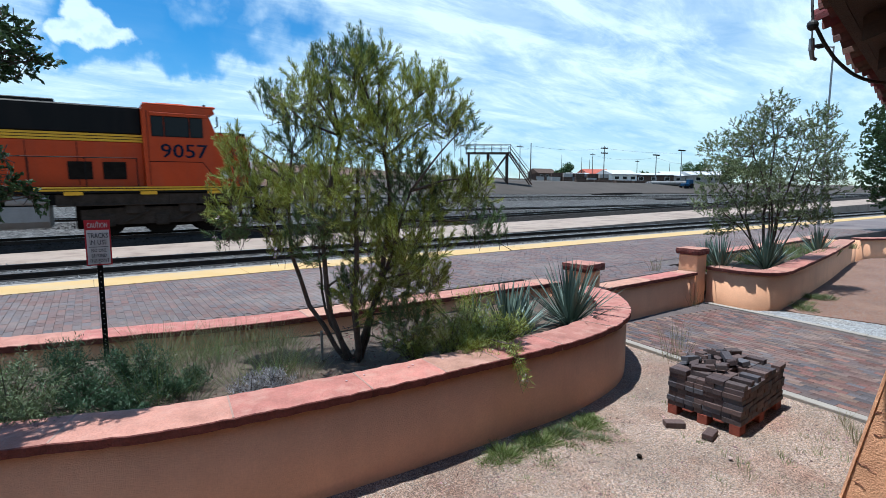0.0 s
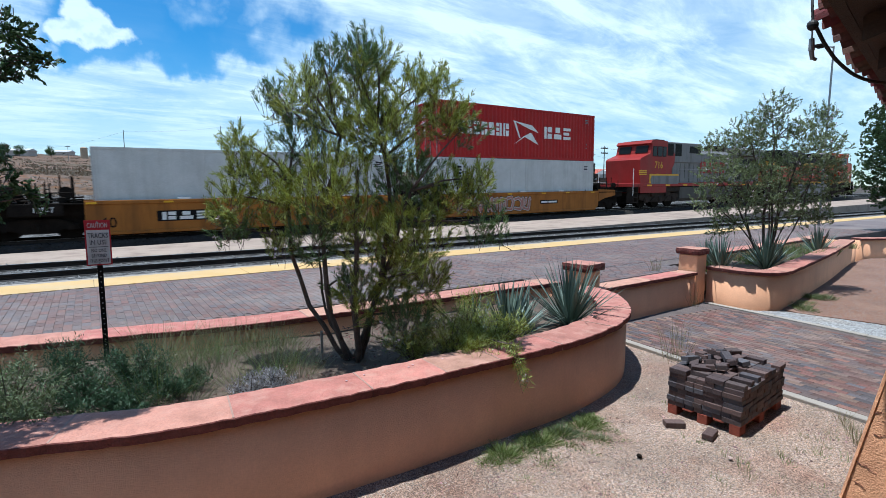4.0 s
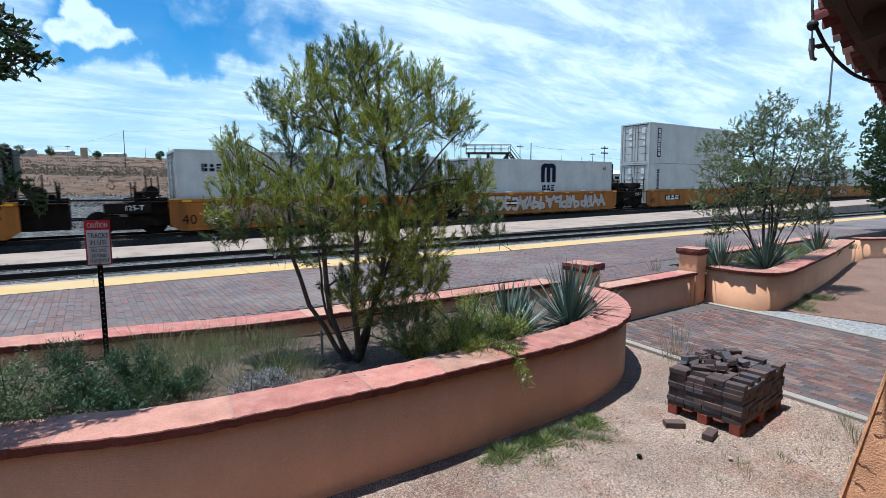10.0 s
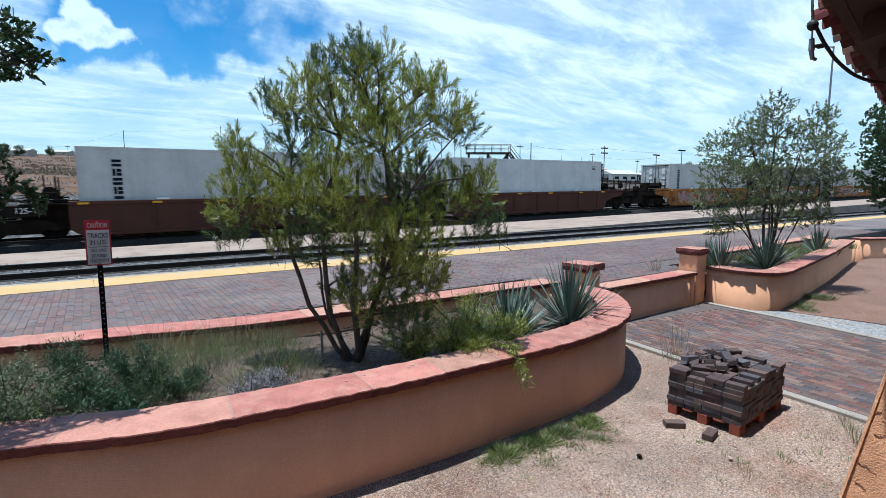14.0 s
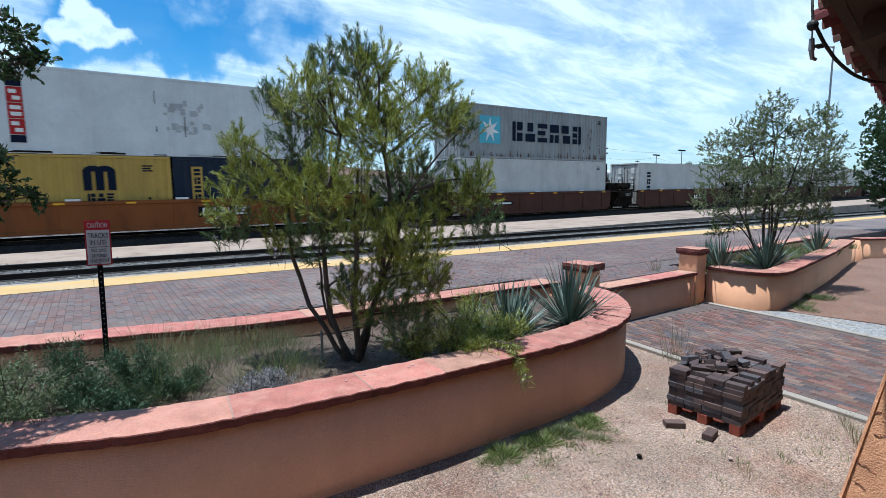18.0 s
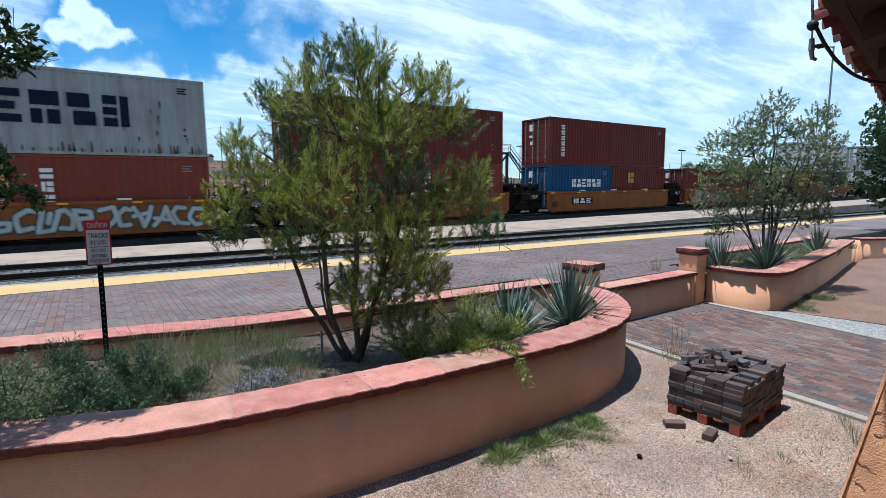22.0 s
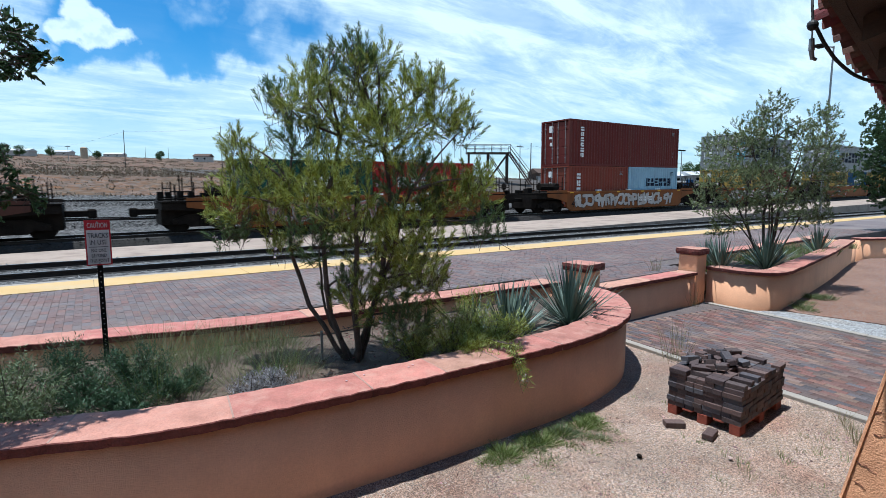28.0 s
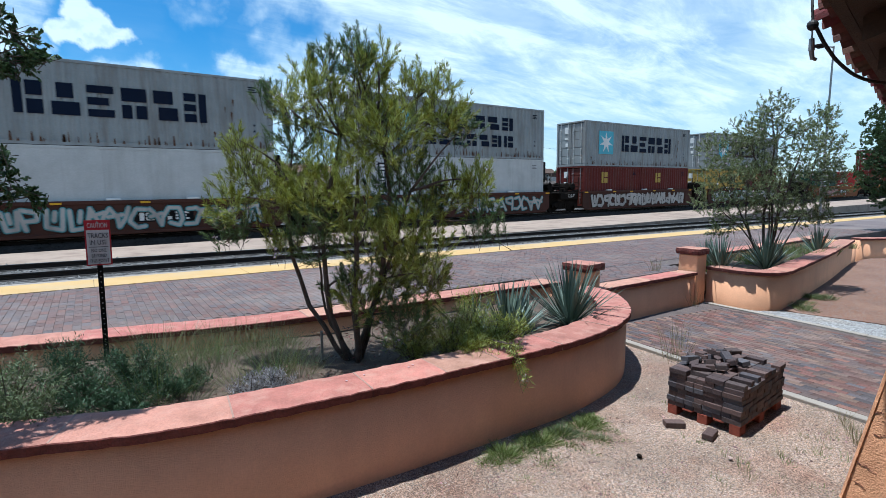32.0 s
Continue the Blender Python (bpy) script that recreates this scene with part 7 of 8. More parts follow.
        dead.append((Vector((x, y, 0.012)), dr, rng.uniform(.02, .06), 0.006, rand_dir(rng)))
    ob = blade_cloud("dead_weeds", M["litter"], None, dead)
    tagged(ob, "dead brown weed scraps on gravel", "weed scraps", kind="stuff")
    for k in range(14):
        x, y = rng.uniform(10.2, 12.4), 0
        y = 3.72 + 0.17 * (x - 10.3) + rng.uniform(-.15, .15)
        tuft("weed_clump", x, y, 0.0, .25, rng.uniform(.09, .2), 200, M["grass" if k % 2 else "sage"], 380 + k, "green grass at the foot of the planter", "weeds", 1.2, 0.006)
    for k in range(22):
        x, y = rng.uniform(10.2, 18.5), rng.uniform(4.9, 6.0)
        tuft("bed_grass", x, y, 0.55, .3, rng.uniform(.2, .4), 90, M["grass"], 400 + k, "mixed green grass in the planter", "grass", 0.7, 0.008)
    for k in range(46):
        x, y = rng.uniform(2.6, 6.1), rng.uniform(0.9, 3.2)
        tuft("weed_clump", x, y, 0.005, .07, rng.uniform(.03, .09), 14, M["straw"] if k % 2 else M["grass"], 430 + k, "sparse dry weeds in gravel", "weeds", 0.6, 0.004)
    for k in range(9):
        tuft("weed_clump", 5.0 + 0.1 * k, 1.15 + 0.06 * k, 0.005, .09, rng.uniform(.10, .2), 26, M["straw"], 460 + k, "dry weeds along the building edge", "weeds", 0.5, 0.004)
    for k in range(26):
        tuft("weed_clump", rng.uniform(3.6, 5.6), rng.uniform(1.0, 1.9), 0.005, .08, rng.uniform(.05, .15), 18, M["straw" if k % 3 else "grass"], 500 + k, "dry weeds growing in the gravel", "weeds", 0.6, 0.0035)
    tuft("dry_stalks", 6.12, 3.55, 0.0, .30, .66, 60, M["straw"], 480, "thin dry seed stalks behind the brick pallet", "weeds", 0.35, 0.004)
    tuft("dry_stalks", 9.3, 5.05, 0.0, .15, .45, 30, M["straw"], 481, "thin dry stalks beside the pillar", "weeds", 0.35, 0.004)
    tuft("dry_stalks", 9.1, 5.75, 0.62, .15, .4, 40, M["straw"], 482, "dry grass behind the low wall", "weeds", 0.35, 0.005)


make_bed_plants()


# ---- courtyard things ----
def brick_mesh(name, lx, ly, lz, material, bev=0.006):
    bm = bmesh.new()
    box(bm, -lx / 2, lx / 2, -ly / 2, ly / 2, 0, lz)
    top = [e for e in bm.edges if all(v.co.z > lz * 0.5 for v in e.verts)]
    bmesh.ops.bevel(bm, geom=top, offset=bev, segments=1, affect="EDGES")
    me = bpy.data.meshes.new(name)
    bm.to_mesh(me)
    bm.free()
    me.materials.append(material)
    return me


def brick_field(spots, lx, ly, lz):
    """Bricks joined into one mesh: spots are (x, y, z, turn)."""
    vs, fs = [], []
    hx, hy, b = lx / 2, ly / 2, 0.002
    for x, y, z, a in spots:
        c, s = math.cos(a), math.sin(a)
        o = len(vs)
        for dx, dy, dz in ((-hx, -hy, 0), (hx, -hy, 0), (hx, hy, 0), (-hx, hy, 0), (-hx + b, -hy + b, lz), (hx - b, -hy + b, lz), (hx - b, hy - b, lz), (-hx + b, hy - b, lz)):
            vs.append((x + c * dx - s * dy, y + s * dx + c * dy, z + dz))
        fs += [(o + 4, o + 5, o + 6, o + 7), (o, o + 1, o + 5, o + 4), (o + 1, o + 2, o + 6, o + 5), (o + 2, o + 3, o + 7, o + 6), (o + 3, o, o + 4, o + 7)]
    return vs, fs


def make_pile():
    rng = random.Random(14)
    # pallet with its corner towards the courtyard
    base = pose(5.16, 2.42, 0.0, 0, 0, 4) @ Matrix.Scale(0.93, 4)
    pal = empty("pallet", base)
    tagged(pal, "red-painted wooden pallet under a stack of bricks", "pallet")
    LX, LY = 1.10, 0.72
    for y in (-LY / 2 + 0.05, 0, LY / 2 - 0.05):
        for x in (-LX / 2 + 0.07, 0, LX / 2 - 0.07):
            bm = bmesh.new()
            box(bm, x - 0.07, x + 0.07, y - 0.05, y + 0.05, 0.0, 0.085, 0.004)
            part("block", bm, M["pallet"], pal)
    for k in range(5):
        y = -LY / 2 + 0.05 + k * (LY - 0.1) / 4
        bm = bmesh.new()
        box(bm, -LX / 2, LX / 2, y - 0.05, y + 0.05, 0.085, 0.105, 0.003)
        part("deck_board", bm, M["pallet"], pal)
    st = empty("brick_stack", base @ Matrix.Translation((0, 0, 0.105)))
    tagged(st, "stack of dark weathered paving bricks on a pallet", "brick stack")
    me = brick_mesh("brick", 0.178, 0.087, 0.0485, M["pilebrick"], 0.004)

    def lay(x, y, z, a, tilt=0.0, tilt2=0.0):
        ob = new("brick", me)
        ob.parent = st
        ob.matrix_basis = pose(x, y, z, tilt, tilt2, a)

    layers, hh = 8, 0.0505
    for L_ in range(layers):
        z = L_ * hh
        for i in range(6):
            for j in range(4):
                if 0 < i < 5 and 0 < j < 3 and L_ < layers - 2:
                    continue
                cx, cy = (i - 2.5) * 0.184, (j - 1.5) * 0.184
                cx += 0.008 * math.sin(L_ * 2.1 + j)
                cy += 0.008 * math.sin(L_ * 1.7 + i)
                cross = rng.random() < (0.72 if j == 0 else 0.35)
                for h in (-0.046, 0.046):
                    if L_ == layers - 1 and rng.random() < (0.15 if i < 4 else 0.4):
                        continue
                    if cross:
                        lay(cx + h, cy, z, 90 + rng.uniform(-2, 2))
                    else:
                        lay(cx, cy + h, z, rng.uniform(-2, 2))
    z = layers * hh
    half = brick_mesh("brick", 0.10, 0.087, 0.0485, M["pilebrick"], 0.004)
    for i in range(19):
        x, y = rng.uniform(-.40, .42), rng.uniform(-.10, .30)
        lay(x, y, z + rng.uniform(0.0, 0.012) + (0.040 if i % 6 == 0 else 0), rng.uniform(-45, 45) + (90 if rng.random() < .4 else 0), rng.uniform(-13, 13), rng.uniform(-13, 13))
    for i in range(10):
        ob = new("brick", half)
        ob.parent = st
        ob.matrix_basis = pose(rng.uniform(-.4, .4), rng.uniform(-.1, .3), z + rng.uniform(.02, .055), rng.uniform(-20, 20), rng.uniform(-20, 20), rng.uniform(0, 180))
    for i, (x, y, a) in enumerate(((4.38, 2.50, -38), (4.45, 2.20, 12))):
        ob = new("loose_brick", me)
        ob.matrix_basis = pose(x, y, 0.012, 0, 0, a)
        tagged(ob, "single dark paving brick lying in gravel", "brick", "loose bricks")


def make_path():
    e = empty("brick_path")
    tagged(e, "path of mixed red, brown and grey paving bricks", "path", kind="structure")
    bm = bmesh.new()
    prism(bm, [(6.42, 5.1), (6.26, 3.8), (5.9, 0.4), (5.7, -1.5), (8.8, -1.5), (9.1, 0.4), (9.58, 3.5), (9.72, 5.1)], "z", -0.05, 0.031)
    part("joint_sand", bm, M["paver_bed"], e)
    me = brick_mesh("brick", 0.171, 0.085, 0.028, M["pathbrick"], 0.0025)
    rng = random.Random(31)
    made, spots = 0, []
    along, over = Vector((-0.109, -0.994)), Vector((0.994, -0.109))
    ang = math.atan2(along.y, along.x)
    for j in range(40):
        for i in range(40):
            q = Vector((6.44, 5.06)) + over * (0.06 + 0.0865 * j) + along * (0.09 + 0.1725 * (i + (0.5 if j % 2 else 0)) + 0.010 * math.sin(j * 3.7))
            if q.x > 9.72 - 0.135 * (5.1 - q.y) - 0.05 or q.y < -1.4 or q.y > 5.04:
                continue
            a, z = ang + rng.uniform(-.010, .010), 0.010 + rng.uniform(0, 0.0012)
            if made < 300 and 2.6 > q.y > 0.9 and q.x < 9.0:
                ob = new("brick", me)
                ob.parent = e
                ob.matrix_basis = Matrix.LocRotScale((q.x, q.y, z), Euler((0, 0, a)), None)
                made += 1
            else:
                spots.append((q.x, q.y, z, a))
    vs, fs = brick_field(spots, 0.171, 0.085, 0.028)
    ob = quads_object("bricks_rest", vs, fs, M["pathbrick_i"], e)
    ob["kind"] = "stuff"
    for nm, pts in (("curb_near", [(6.36, 4.95), (6.22, 3.8), (5.86, 0.4), (5.7, -1.5)]), ("curb_far", [(9.80, 5.1), (9.66, 3.5), (9.2, 0.4), (8.9, -1.5)])):
        c = empty(nm)
        tagged(c, "narrow concrete curb along the brick path", "curb", kind="structure")
        pp = spline(pts, 1.2)
        for a, b in zip(pp, pp[1:]):
            bm = bmesh.new()
            d = (b - a)
            ln = d.length
            box(bm, 0.004, ln - 0.004, -0.055, 0.055, -0.1, 0.05, 0.008)
            s = part("curb_stone", bm, M["curb"], c)
            s.matrix_basis = Matrix.LocRotScale((a.x, a.y, 0), Euler((0, 0, math.atan2(d.y, d.x))), None)
    # strip of pale crushed stone beyond the path
    bm = bmesh.new()
    prism(bm, [(9.85, 4.95), (9.72, 3.5), (9.3, 0.4), (9.0, -1.5), (9.7, -1.5), (10.1, 0.5), (10.55, 2.6), (10.3, 3.85), (9.9, 4.25)], "z", -0.05, 0.028)
    ob = link_mesh("crushed_stone_strip", bm, M["whitegravel"])
    tagged(ob, "strip of pale crushed stone beside the path", "gravel", kind="structure")
    # pavers of the platform
    spots = []
    rng = random.Random(6)
    x, j = -4.0, 0
    while x < 26:
        y = 6.66 + (0.088 if j % 2 else 0)
        while y < 9.86:
            spots.append((x, y, Z_PLAT - 0.030 + rng.uniform(0, 0.003), math.pi / 2 + rng.uniform(-.008, .008)))
            y += 0.1765
        x += 0.0885
        j += 1
    vs, fs = brick_field(spots, 0.1758, 0.0879, 0.028)
    ob = quads_object("platform_pavers", vs, fs, M["paver"])
    tagged(ob, "dark red and grey paving bricks of the platform", "pavers", kind="stuff")
    bm = bmesh.new()
    box(bm, 26, 120, 6.6, 9.9, Z_PLAT - 0.04, Z_PLAT - 0.002)
    ob = link_mesh("platform_far_paving", bm, M["paver"])
    tagged(ob, "far stretch of the brick-paved platform", "platform", kind="structure")
    spots = []
    for j in range(10):
        for i in range(18):
            spots.append((6.45 + i * 0.2035 + (0.1 if j % 2 else 0), 5.62 + j * 0.1, Z_PLAT - 0.030, 0))
    vs, fs = brick_field(spots, 0.198, 0.098, 0.028)
    ob = quads_object("landing_pavers", vs, fs, M["paver"])
    tagged(ob, "paving bricks of the landing", "pavers", kind="stuff")


def make_pebbles():
    rng = random.Random(51)
    vs, fs = [], []
    for i in range(34000):
        x = rng.uniform(0.6, 6.3)
        y = rng.uniform(0.6, 4.6)
        if y > 3.15 + max(x - 4.2, 0) * 0.62 and x < 6.0:
            continue
        big = rng.random()
        s = rng.uniform(0.003, 0.008) if big < 0.97 else rng.uniform(0.009, 0.018)
        b = len(vs)
        z = yard_z(x, y)
        a0 = rng.random() * 6
        for k in range(5):
            a = a0 + k * 1.2566
            r = s * rng.uniform(0.75, 1.2)
            vs.append((x + r * math.cos(a), y + r * math.sin(a), z - 0.003))
        vs.append((x, y, z + s * rng.uniform(0.35, 0.7)))
        fs += [(b + k, b + (k + 1) % 5, b + 5) for k in range(5)]
    ob = quads_object("courtyard_pebbles", vs, fs, M["pebble"])
    tagged(ob, "loose pebbles scattered over the gravel courtyard", "pebbles", kind="stuff")
    for i, (x, y, s) in enumerate(((3.62, 2.35, .024), (2.92, 2.02, .02), (4.2, 1.9, .02), (3.9, 3.2, .02))):
        bm = bmesh.new()
        bmesh.ops.create_icosphere(bm, subdivisions=2, radius=s)
        for v in bm.verts:
            v.co *= 1 + 0.35 * noise.noise(v.co * 40 + Vector((i, 0, 0)))
            v.co.z *= 0.7
        ob = link_mesh("stone", bm, M["grime"] if i == 0 else M["pebble"])
        ob.location = (x, y, 0.02)
        tagged(ob, "small dark stone lying on gravel", "stone", "stones")


def make_sign():
    e = empty("caution_sign", pose(0.055, 5.70, 0.5, 0, 0, 0))
    tagged(e, "white and red caution sign on perforated steel post", "sign")
    bm = bmesh.new()
    h = 1.40
    box(bm, -0.022, 0.022, -0.022, 0.022, -0.1, h)
    post = part("post", bm, M["black"], e, "dark perforated square steel post")
    for k in range(18):
        bm = bmesh.new()
        disc(bm, (0.0, -0.0235, 0.1 + k * 0.05), "y", 0.006, 0.003, 8)
        part("perforation", bm, M["steel"], post)
    z0, z1, w = 1.01, 1.43, 0.100
    bm = bmesh.new()
    box(bm, -w, w, -0.031, -0.026, z0, z1)
    panel = part("sign_panel", bm, M["signred"], e, "sign plate with red border")
    bm = bmesh.new()
    box(bm, -w + 0.012, w - 0.012, -0.0335, -0.031, z0 + 0.012, z1 - 0.092)
    part("white_field", bm, M["signwhite"], panel)
    up = Matrix.Rotation(radians(90), 4, "X")
    for body, zc, sz, wd, mt in (("CAUTION", z1 - 0.050, 0.066, 0.19, "signwhite"), ("TRACKS", z0 + 0.275, 0.066, 0.19, "ink"), ("IN USE", z0 + 0.212, 0.062, 0.16, "ink"),
                                 ("NO ONE", z0 + 0.138, 0.044, 0.14, "ink"), ("BEYOND", z0 + 0.090, 0.044, 0.14, "ink"), ("THIS POINT", z0 + 0.042, 0.044, 0.185, "ink")):
        text_part(body, sz, Matrix.Translation((0, -0.036, zc)) @ up, M[mt], panel, width=wd * 0.82)
    bm = bmesh.new()
    box(bm, -0.074, 0.074, -0.0365, -0.034, z0 + 0.170, z0 + 0.174)
    part("rule_line", bm, M["ink"], panel)
    for z in (z0 + 0.02, z1 - 0.02):
        bm = bmesh.new()
        disc(bm, (0, -0.036, z), "y", 0.008, 0.008, 8)
        part("bolt", bm, M["steel"], panel)
    e2 = empty("irrigation_stake", pose(1.78, 4.62, 0.52))
    tagged(e2, "short grey metal stake standing in the bed", "stake")
    bm = bmesh.new()
    tube(bm, [(0, 0, -0.1), (0, 0, 0.33)], 0.013, seg=8)
    part("stake_pipe", bm, M["steel"], e2)


def make_building():
    """The station's own wall, eave and buttress behind and beside the camera."""
    bm = bmesh.new()
    box(bm, -8, 14, -0.95, -0.6, -0.1, 3.6)
    ob = link_mesh("wall_station", bm, M["stucco"])
    tagged(ob, "peach stucco wall of the station building", "wall", kind="structure")
    # battered buttress
    bm = bmesh.new()
    prof = [(-0.7, -0.05), (1.22, -0.05), (1.20, 0.0), (0.98, 1.5), (0.80, 2.9), (-0.7, 2.9)]
    for v in prism(bm, prof, "x", 4.30, 5.5):
        v.co.x += 0.20 * max(v.co.z, 0) if v.co.x < 5 else 0
    es = [e_ for e_ in bm.edges]
    bmesh.ops.bevel(bm, geom=es, offset=0.03, segments=2, affect="EDGES")
    ob = link_mesh("buttress", bm, M["stucco_coarse"])
    tagged(ob, "rough peach stucco buttress of the station", "buttress", kind="structure")
    for line in ([(1.13, 0.30), (1.10, 0.285), (1.075, 0.292), (1.05, 0.27), (1.01, 0.262)], [(1.06, 0.52), (1.03, 0.508), (1.00, 0.53), (0.97, 0.522)], [(1.07, 0.66), (1.04, 0.675), (1.02, 0.668)], [(1.12, 0.16), (1.08, 0.15), (1.05, 0.125)]):
        bm = bmesh.new()
        tube(bm, [(4.299 + 0.20 * z, y, z) for y, z in line], 0.003, 0.0015, 5)
        part("crack", bm, M["cap_edge"], ob, "dark crack in the stucco")
    # roof: a plank soffit on rafters, clay tiles along the eave
    roof = empty("eave_roof")
    tagged(roof, "overhanging eave with red clay tiles and dark soffit", "roof", kind="structure")

    def edge(x):
        return 0.46 + 0.187 * x

    bm = bmesh.new()
    prof = [(-8, -1.0), (14, -1.0), (14, edge(14) - 0.06), (-8, edge(-8) - 0.06)]
    lo = [bm.verts.new((x, y, 3.02 + 0.28 * max(edge(x) - y, 0))) for x, y in prof]
    hi = [bm.verts.new((x, y, 3.07 + 0.28 * max(edge(x) - y, 0))) for x, y in prof]
    bm.faces.new(lo[::-1]), bm.faces.new(hi)
    for k in range(4):
        bm.faces.new((lo[k], lo[(k + 1) % 4], hi[(k + 1) % 4], hi[k]))
    bmesh.ops.recalc_face_normals(bm, faces=bm.faces)
    part("soffit", bm, M["timber"], roof)
    for i in range(18):
        x = -4 + i * 0.8
        bm = bmesh.new()
        y1 = edge(x) - 0.10
        vs = box(bm, x - 0.04, x + 0.04, -0.7, y1, 2.90, 3.02)
        for v in vs:
            v.co.z += 0.28 * max(edge(x) - v.co.y, 0)
        part("rafter", bm, M["timber"], roof)
    me = None
    rng = random.Random(2)
    for i in range(70):
        for row in range(3):
            if me is None:
                bm = bmesh.new()
                n = 8
                rings = []
                for yy, rr in ((0.0, 0.085), (-0.42, 0.068)):
                    outer = [bm.verts.new((rr * math.cos(math.pi * k / n), yy, rr * math.sin(math.pi * k / n))) for k in range(n + 1)]
                    inner = [bm.verts.new(((rr - 0.014) * math.cos(math.pi * k / n), yy, (rr - 0.014) * math.sin(math.pi * k / n))) for k in range(n + 1)]
                    rings.append((outer, inner))
                (oa, ia), (ob_, ib) = rings
                for k in range(n):
                    bm.faces.new((oa[k], oa[k + 1], ob_[k + 1], ob_[k]))
                    bm.faces.new((ia[k + 1], ia[k], ib[k], ib[k + 1]))
                    bm.faces.new((oa[k + 1], oa[k], ia[k], ia[k + 1]))
                me = bpy.data.meshes.new("clay_tile")
                bm.to_mesh(me)
                bm.free()
                me.materials.append(M["tile"])
            x = -1.0 + i * 0.175
            y = edge(x) + 0.07 - row * 0.34 + rng.uniform(-.03, .03)
            t = new("clay_tile", me)
            t.parent = roof
            t.matrix_basis = pose(x, y, 3.075 + 0.28 * max(edge(x) - y, -0.05) + row * 0.02, -15.6 + rng.uniform(-3, 3), rng.uniform(-4, 4), rng.uniform(-3, 3))
    # cable hanging from the eave
    e = empty("hanging_cable")
    tagged(e, "black cable looped from the eave with a brass connector", "cable")
    bm = bmesh.new()
    base = [(2.95, 1.105, 3.22), (2.90, 1.085, 3.10), (2.885, 1.07, 3.00)]
    tube(bm, spline3(base, 8), 0.006, seg=6)
    part("cable", bm, M["wire"], e)
    bm = bmesh.new()
    loop = [(2.885, 1.07, 2.995), (2.91, 1.06, 2.97), (2.97, 1.04, 2.90), (3.1, 1.02, 2.83), (3.3, 0.99, 2.78), (3.6, 0.95, 2.78), (4.2, 0.93, 2.85)]
    tube(bm, spline3(loop, 8), 0.0085, seg=8)
    part("cable_loop", bm, M["wire"], e)
    bm = bmesh.new()
    bmesh.ops.create_uvsphere(bm, u_segments=12, v_segments=8, radius=0.025, matrix=Matrix.Translation((2.885, 1.07, 2.985)))
    part("knot", bm, M["wire"], e)
    bm = bmesh.new()
    tube(bm, [(2.885, 1.07, 2.97), (2.888, 1.07, 2.92)], 0.004, seg=6)
    tube(bm, [(2.888, 1.07, 2.925), (2.893, 1.07, 2.87)], 0.011, 0.014, seg=10)
    tube(bm, [(2.893, 1.07, 2.87), (2.905, 1.068, 2.835), (2.925, 1.06, 2.832)], 0.012, 0.008, seg=8)
    part("connector", bm, M["steel"], e, "brass and grey connector end")


def spline3(pts, n):
    P = [Vector(q) for q in pts]
    P = [2 * P[0] - P[1]] + P + [2 * P[-1] - P[-2]]
    out = []
    for i in range(1, len(P) - 2):
        a, b, c, d = P[i - 1:i + 3]
        for k in range(n):
            t = k / n
            out.append(0.5 * ((2 * b) + (c - a) * t + (2 * a - 5 * b + 4 * c - d) * t * t + (3 * b - a - 3 * c + d) * t ** 3))
    return out + [P[-2]]


make_building()
make_sign()
make_pebbles()
make_pile()
make_path()

# ---- yard and distance ----
def on_land(x, y):
    return land(x, y)


def utility_pole(x, y, h, arms=1, r=0.10, lamp=False, name="utility_pole", label="weathered wooden utility pole with crossarm"):
    e = empty(name, Matrix.Translation((x, y, on_land(x, y))))
    tagged(e, label, "pole", "poles")
    bm = bmesh.new()
    tube(bm, [(0, 0, -0.5), (0, 0, h)], r, r * 0.6, 8)
    part("shaft", bm, M["woodpole"] if not lamp else M["steel"], e)
    for k in range(arms):
        bm = bmesh.new()
        box(bm, -0.95, 0.95, -0.055, 0.055, h - 0.5 - 0.9 * k, h - 0.35 - 0.9 * k)
        a = part("crossarm", bm, M["woodpole"], e)
        for dx in (-0.8, -0.3, 0.3, 0.8):
            bm = bmesh.new()
            disc(bm, (dx, 0, h - 0.27 - 0.9 * k), "z", 0.05, 0.16, 6)
            part("insulator", bm, M["steel"], a)
    if lamp:
        bm = bmesh.new()
        box(bm, -0.9, 0.9, -0.15, 0.15, h - 0.05, h + 0.15)
        part("lamp_head", bm, M["grime"], e)


def wire(pts, r=0.015, label="overhead power line between poles"):
    bm = bmesh.new()
    for a, b in zip(pts, pts[1:]):
        a, b = Vector(a), Vector(b)
        sag = (b - a).length * 0.02
        tube(bm, [a.lerp(b, k / 10) - Vector((0, 0, sag * 4 * (k / 10) * (1 - k / 10))) for k in range(11)], r, seg=4)
    ob = link_mesh("power_line", bm, M["wire"])
    tagged(ob, label, "cable", "power lines")


def at(px_across, depth):
    """Plan point at a slope across the view axis and a depth along it."""
    q = VIEW_F * depth + VIEW_R * (px_across * depth)
    return q.x, q.y


def across(x):
    return (x - 784) / 900.0


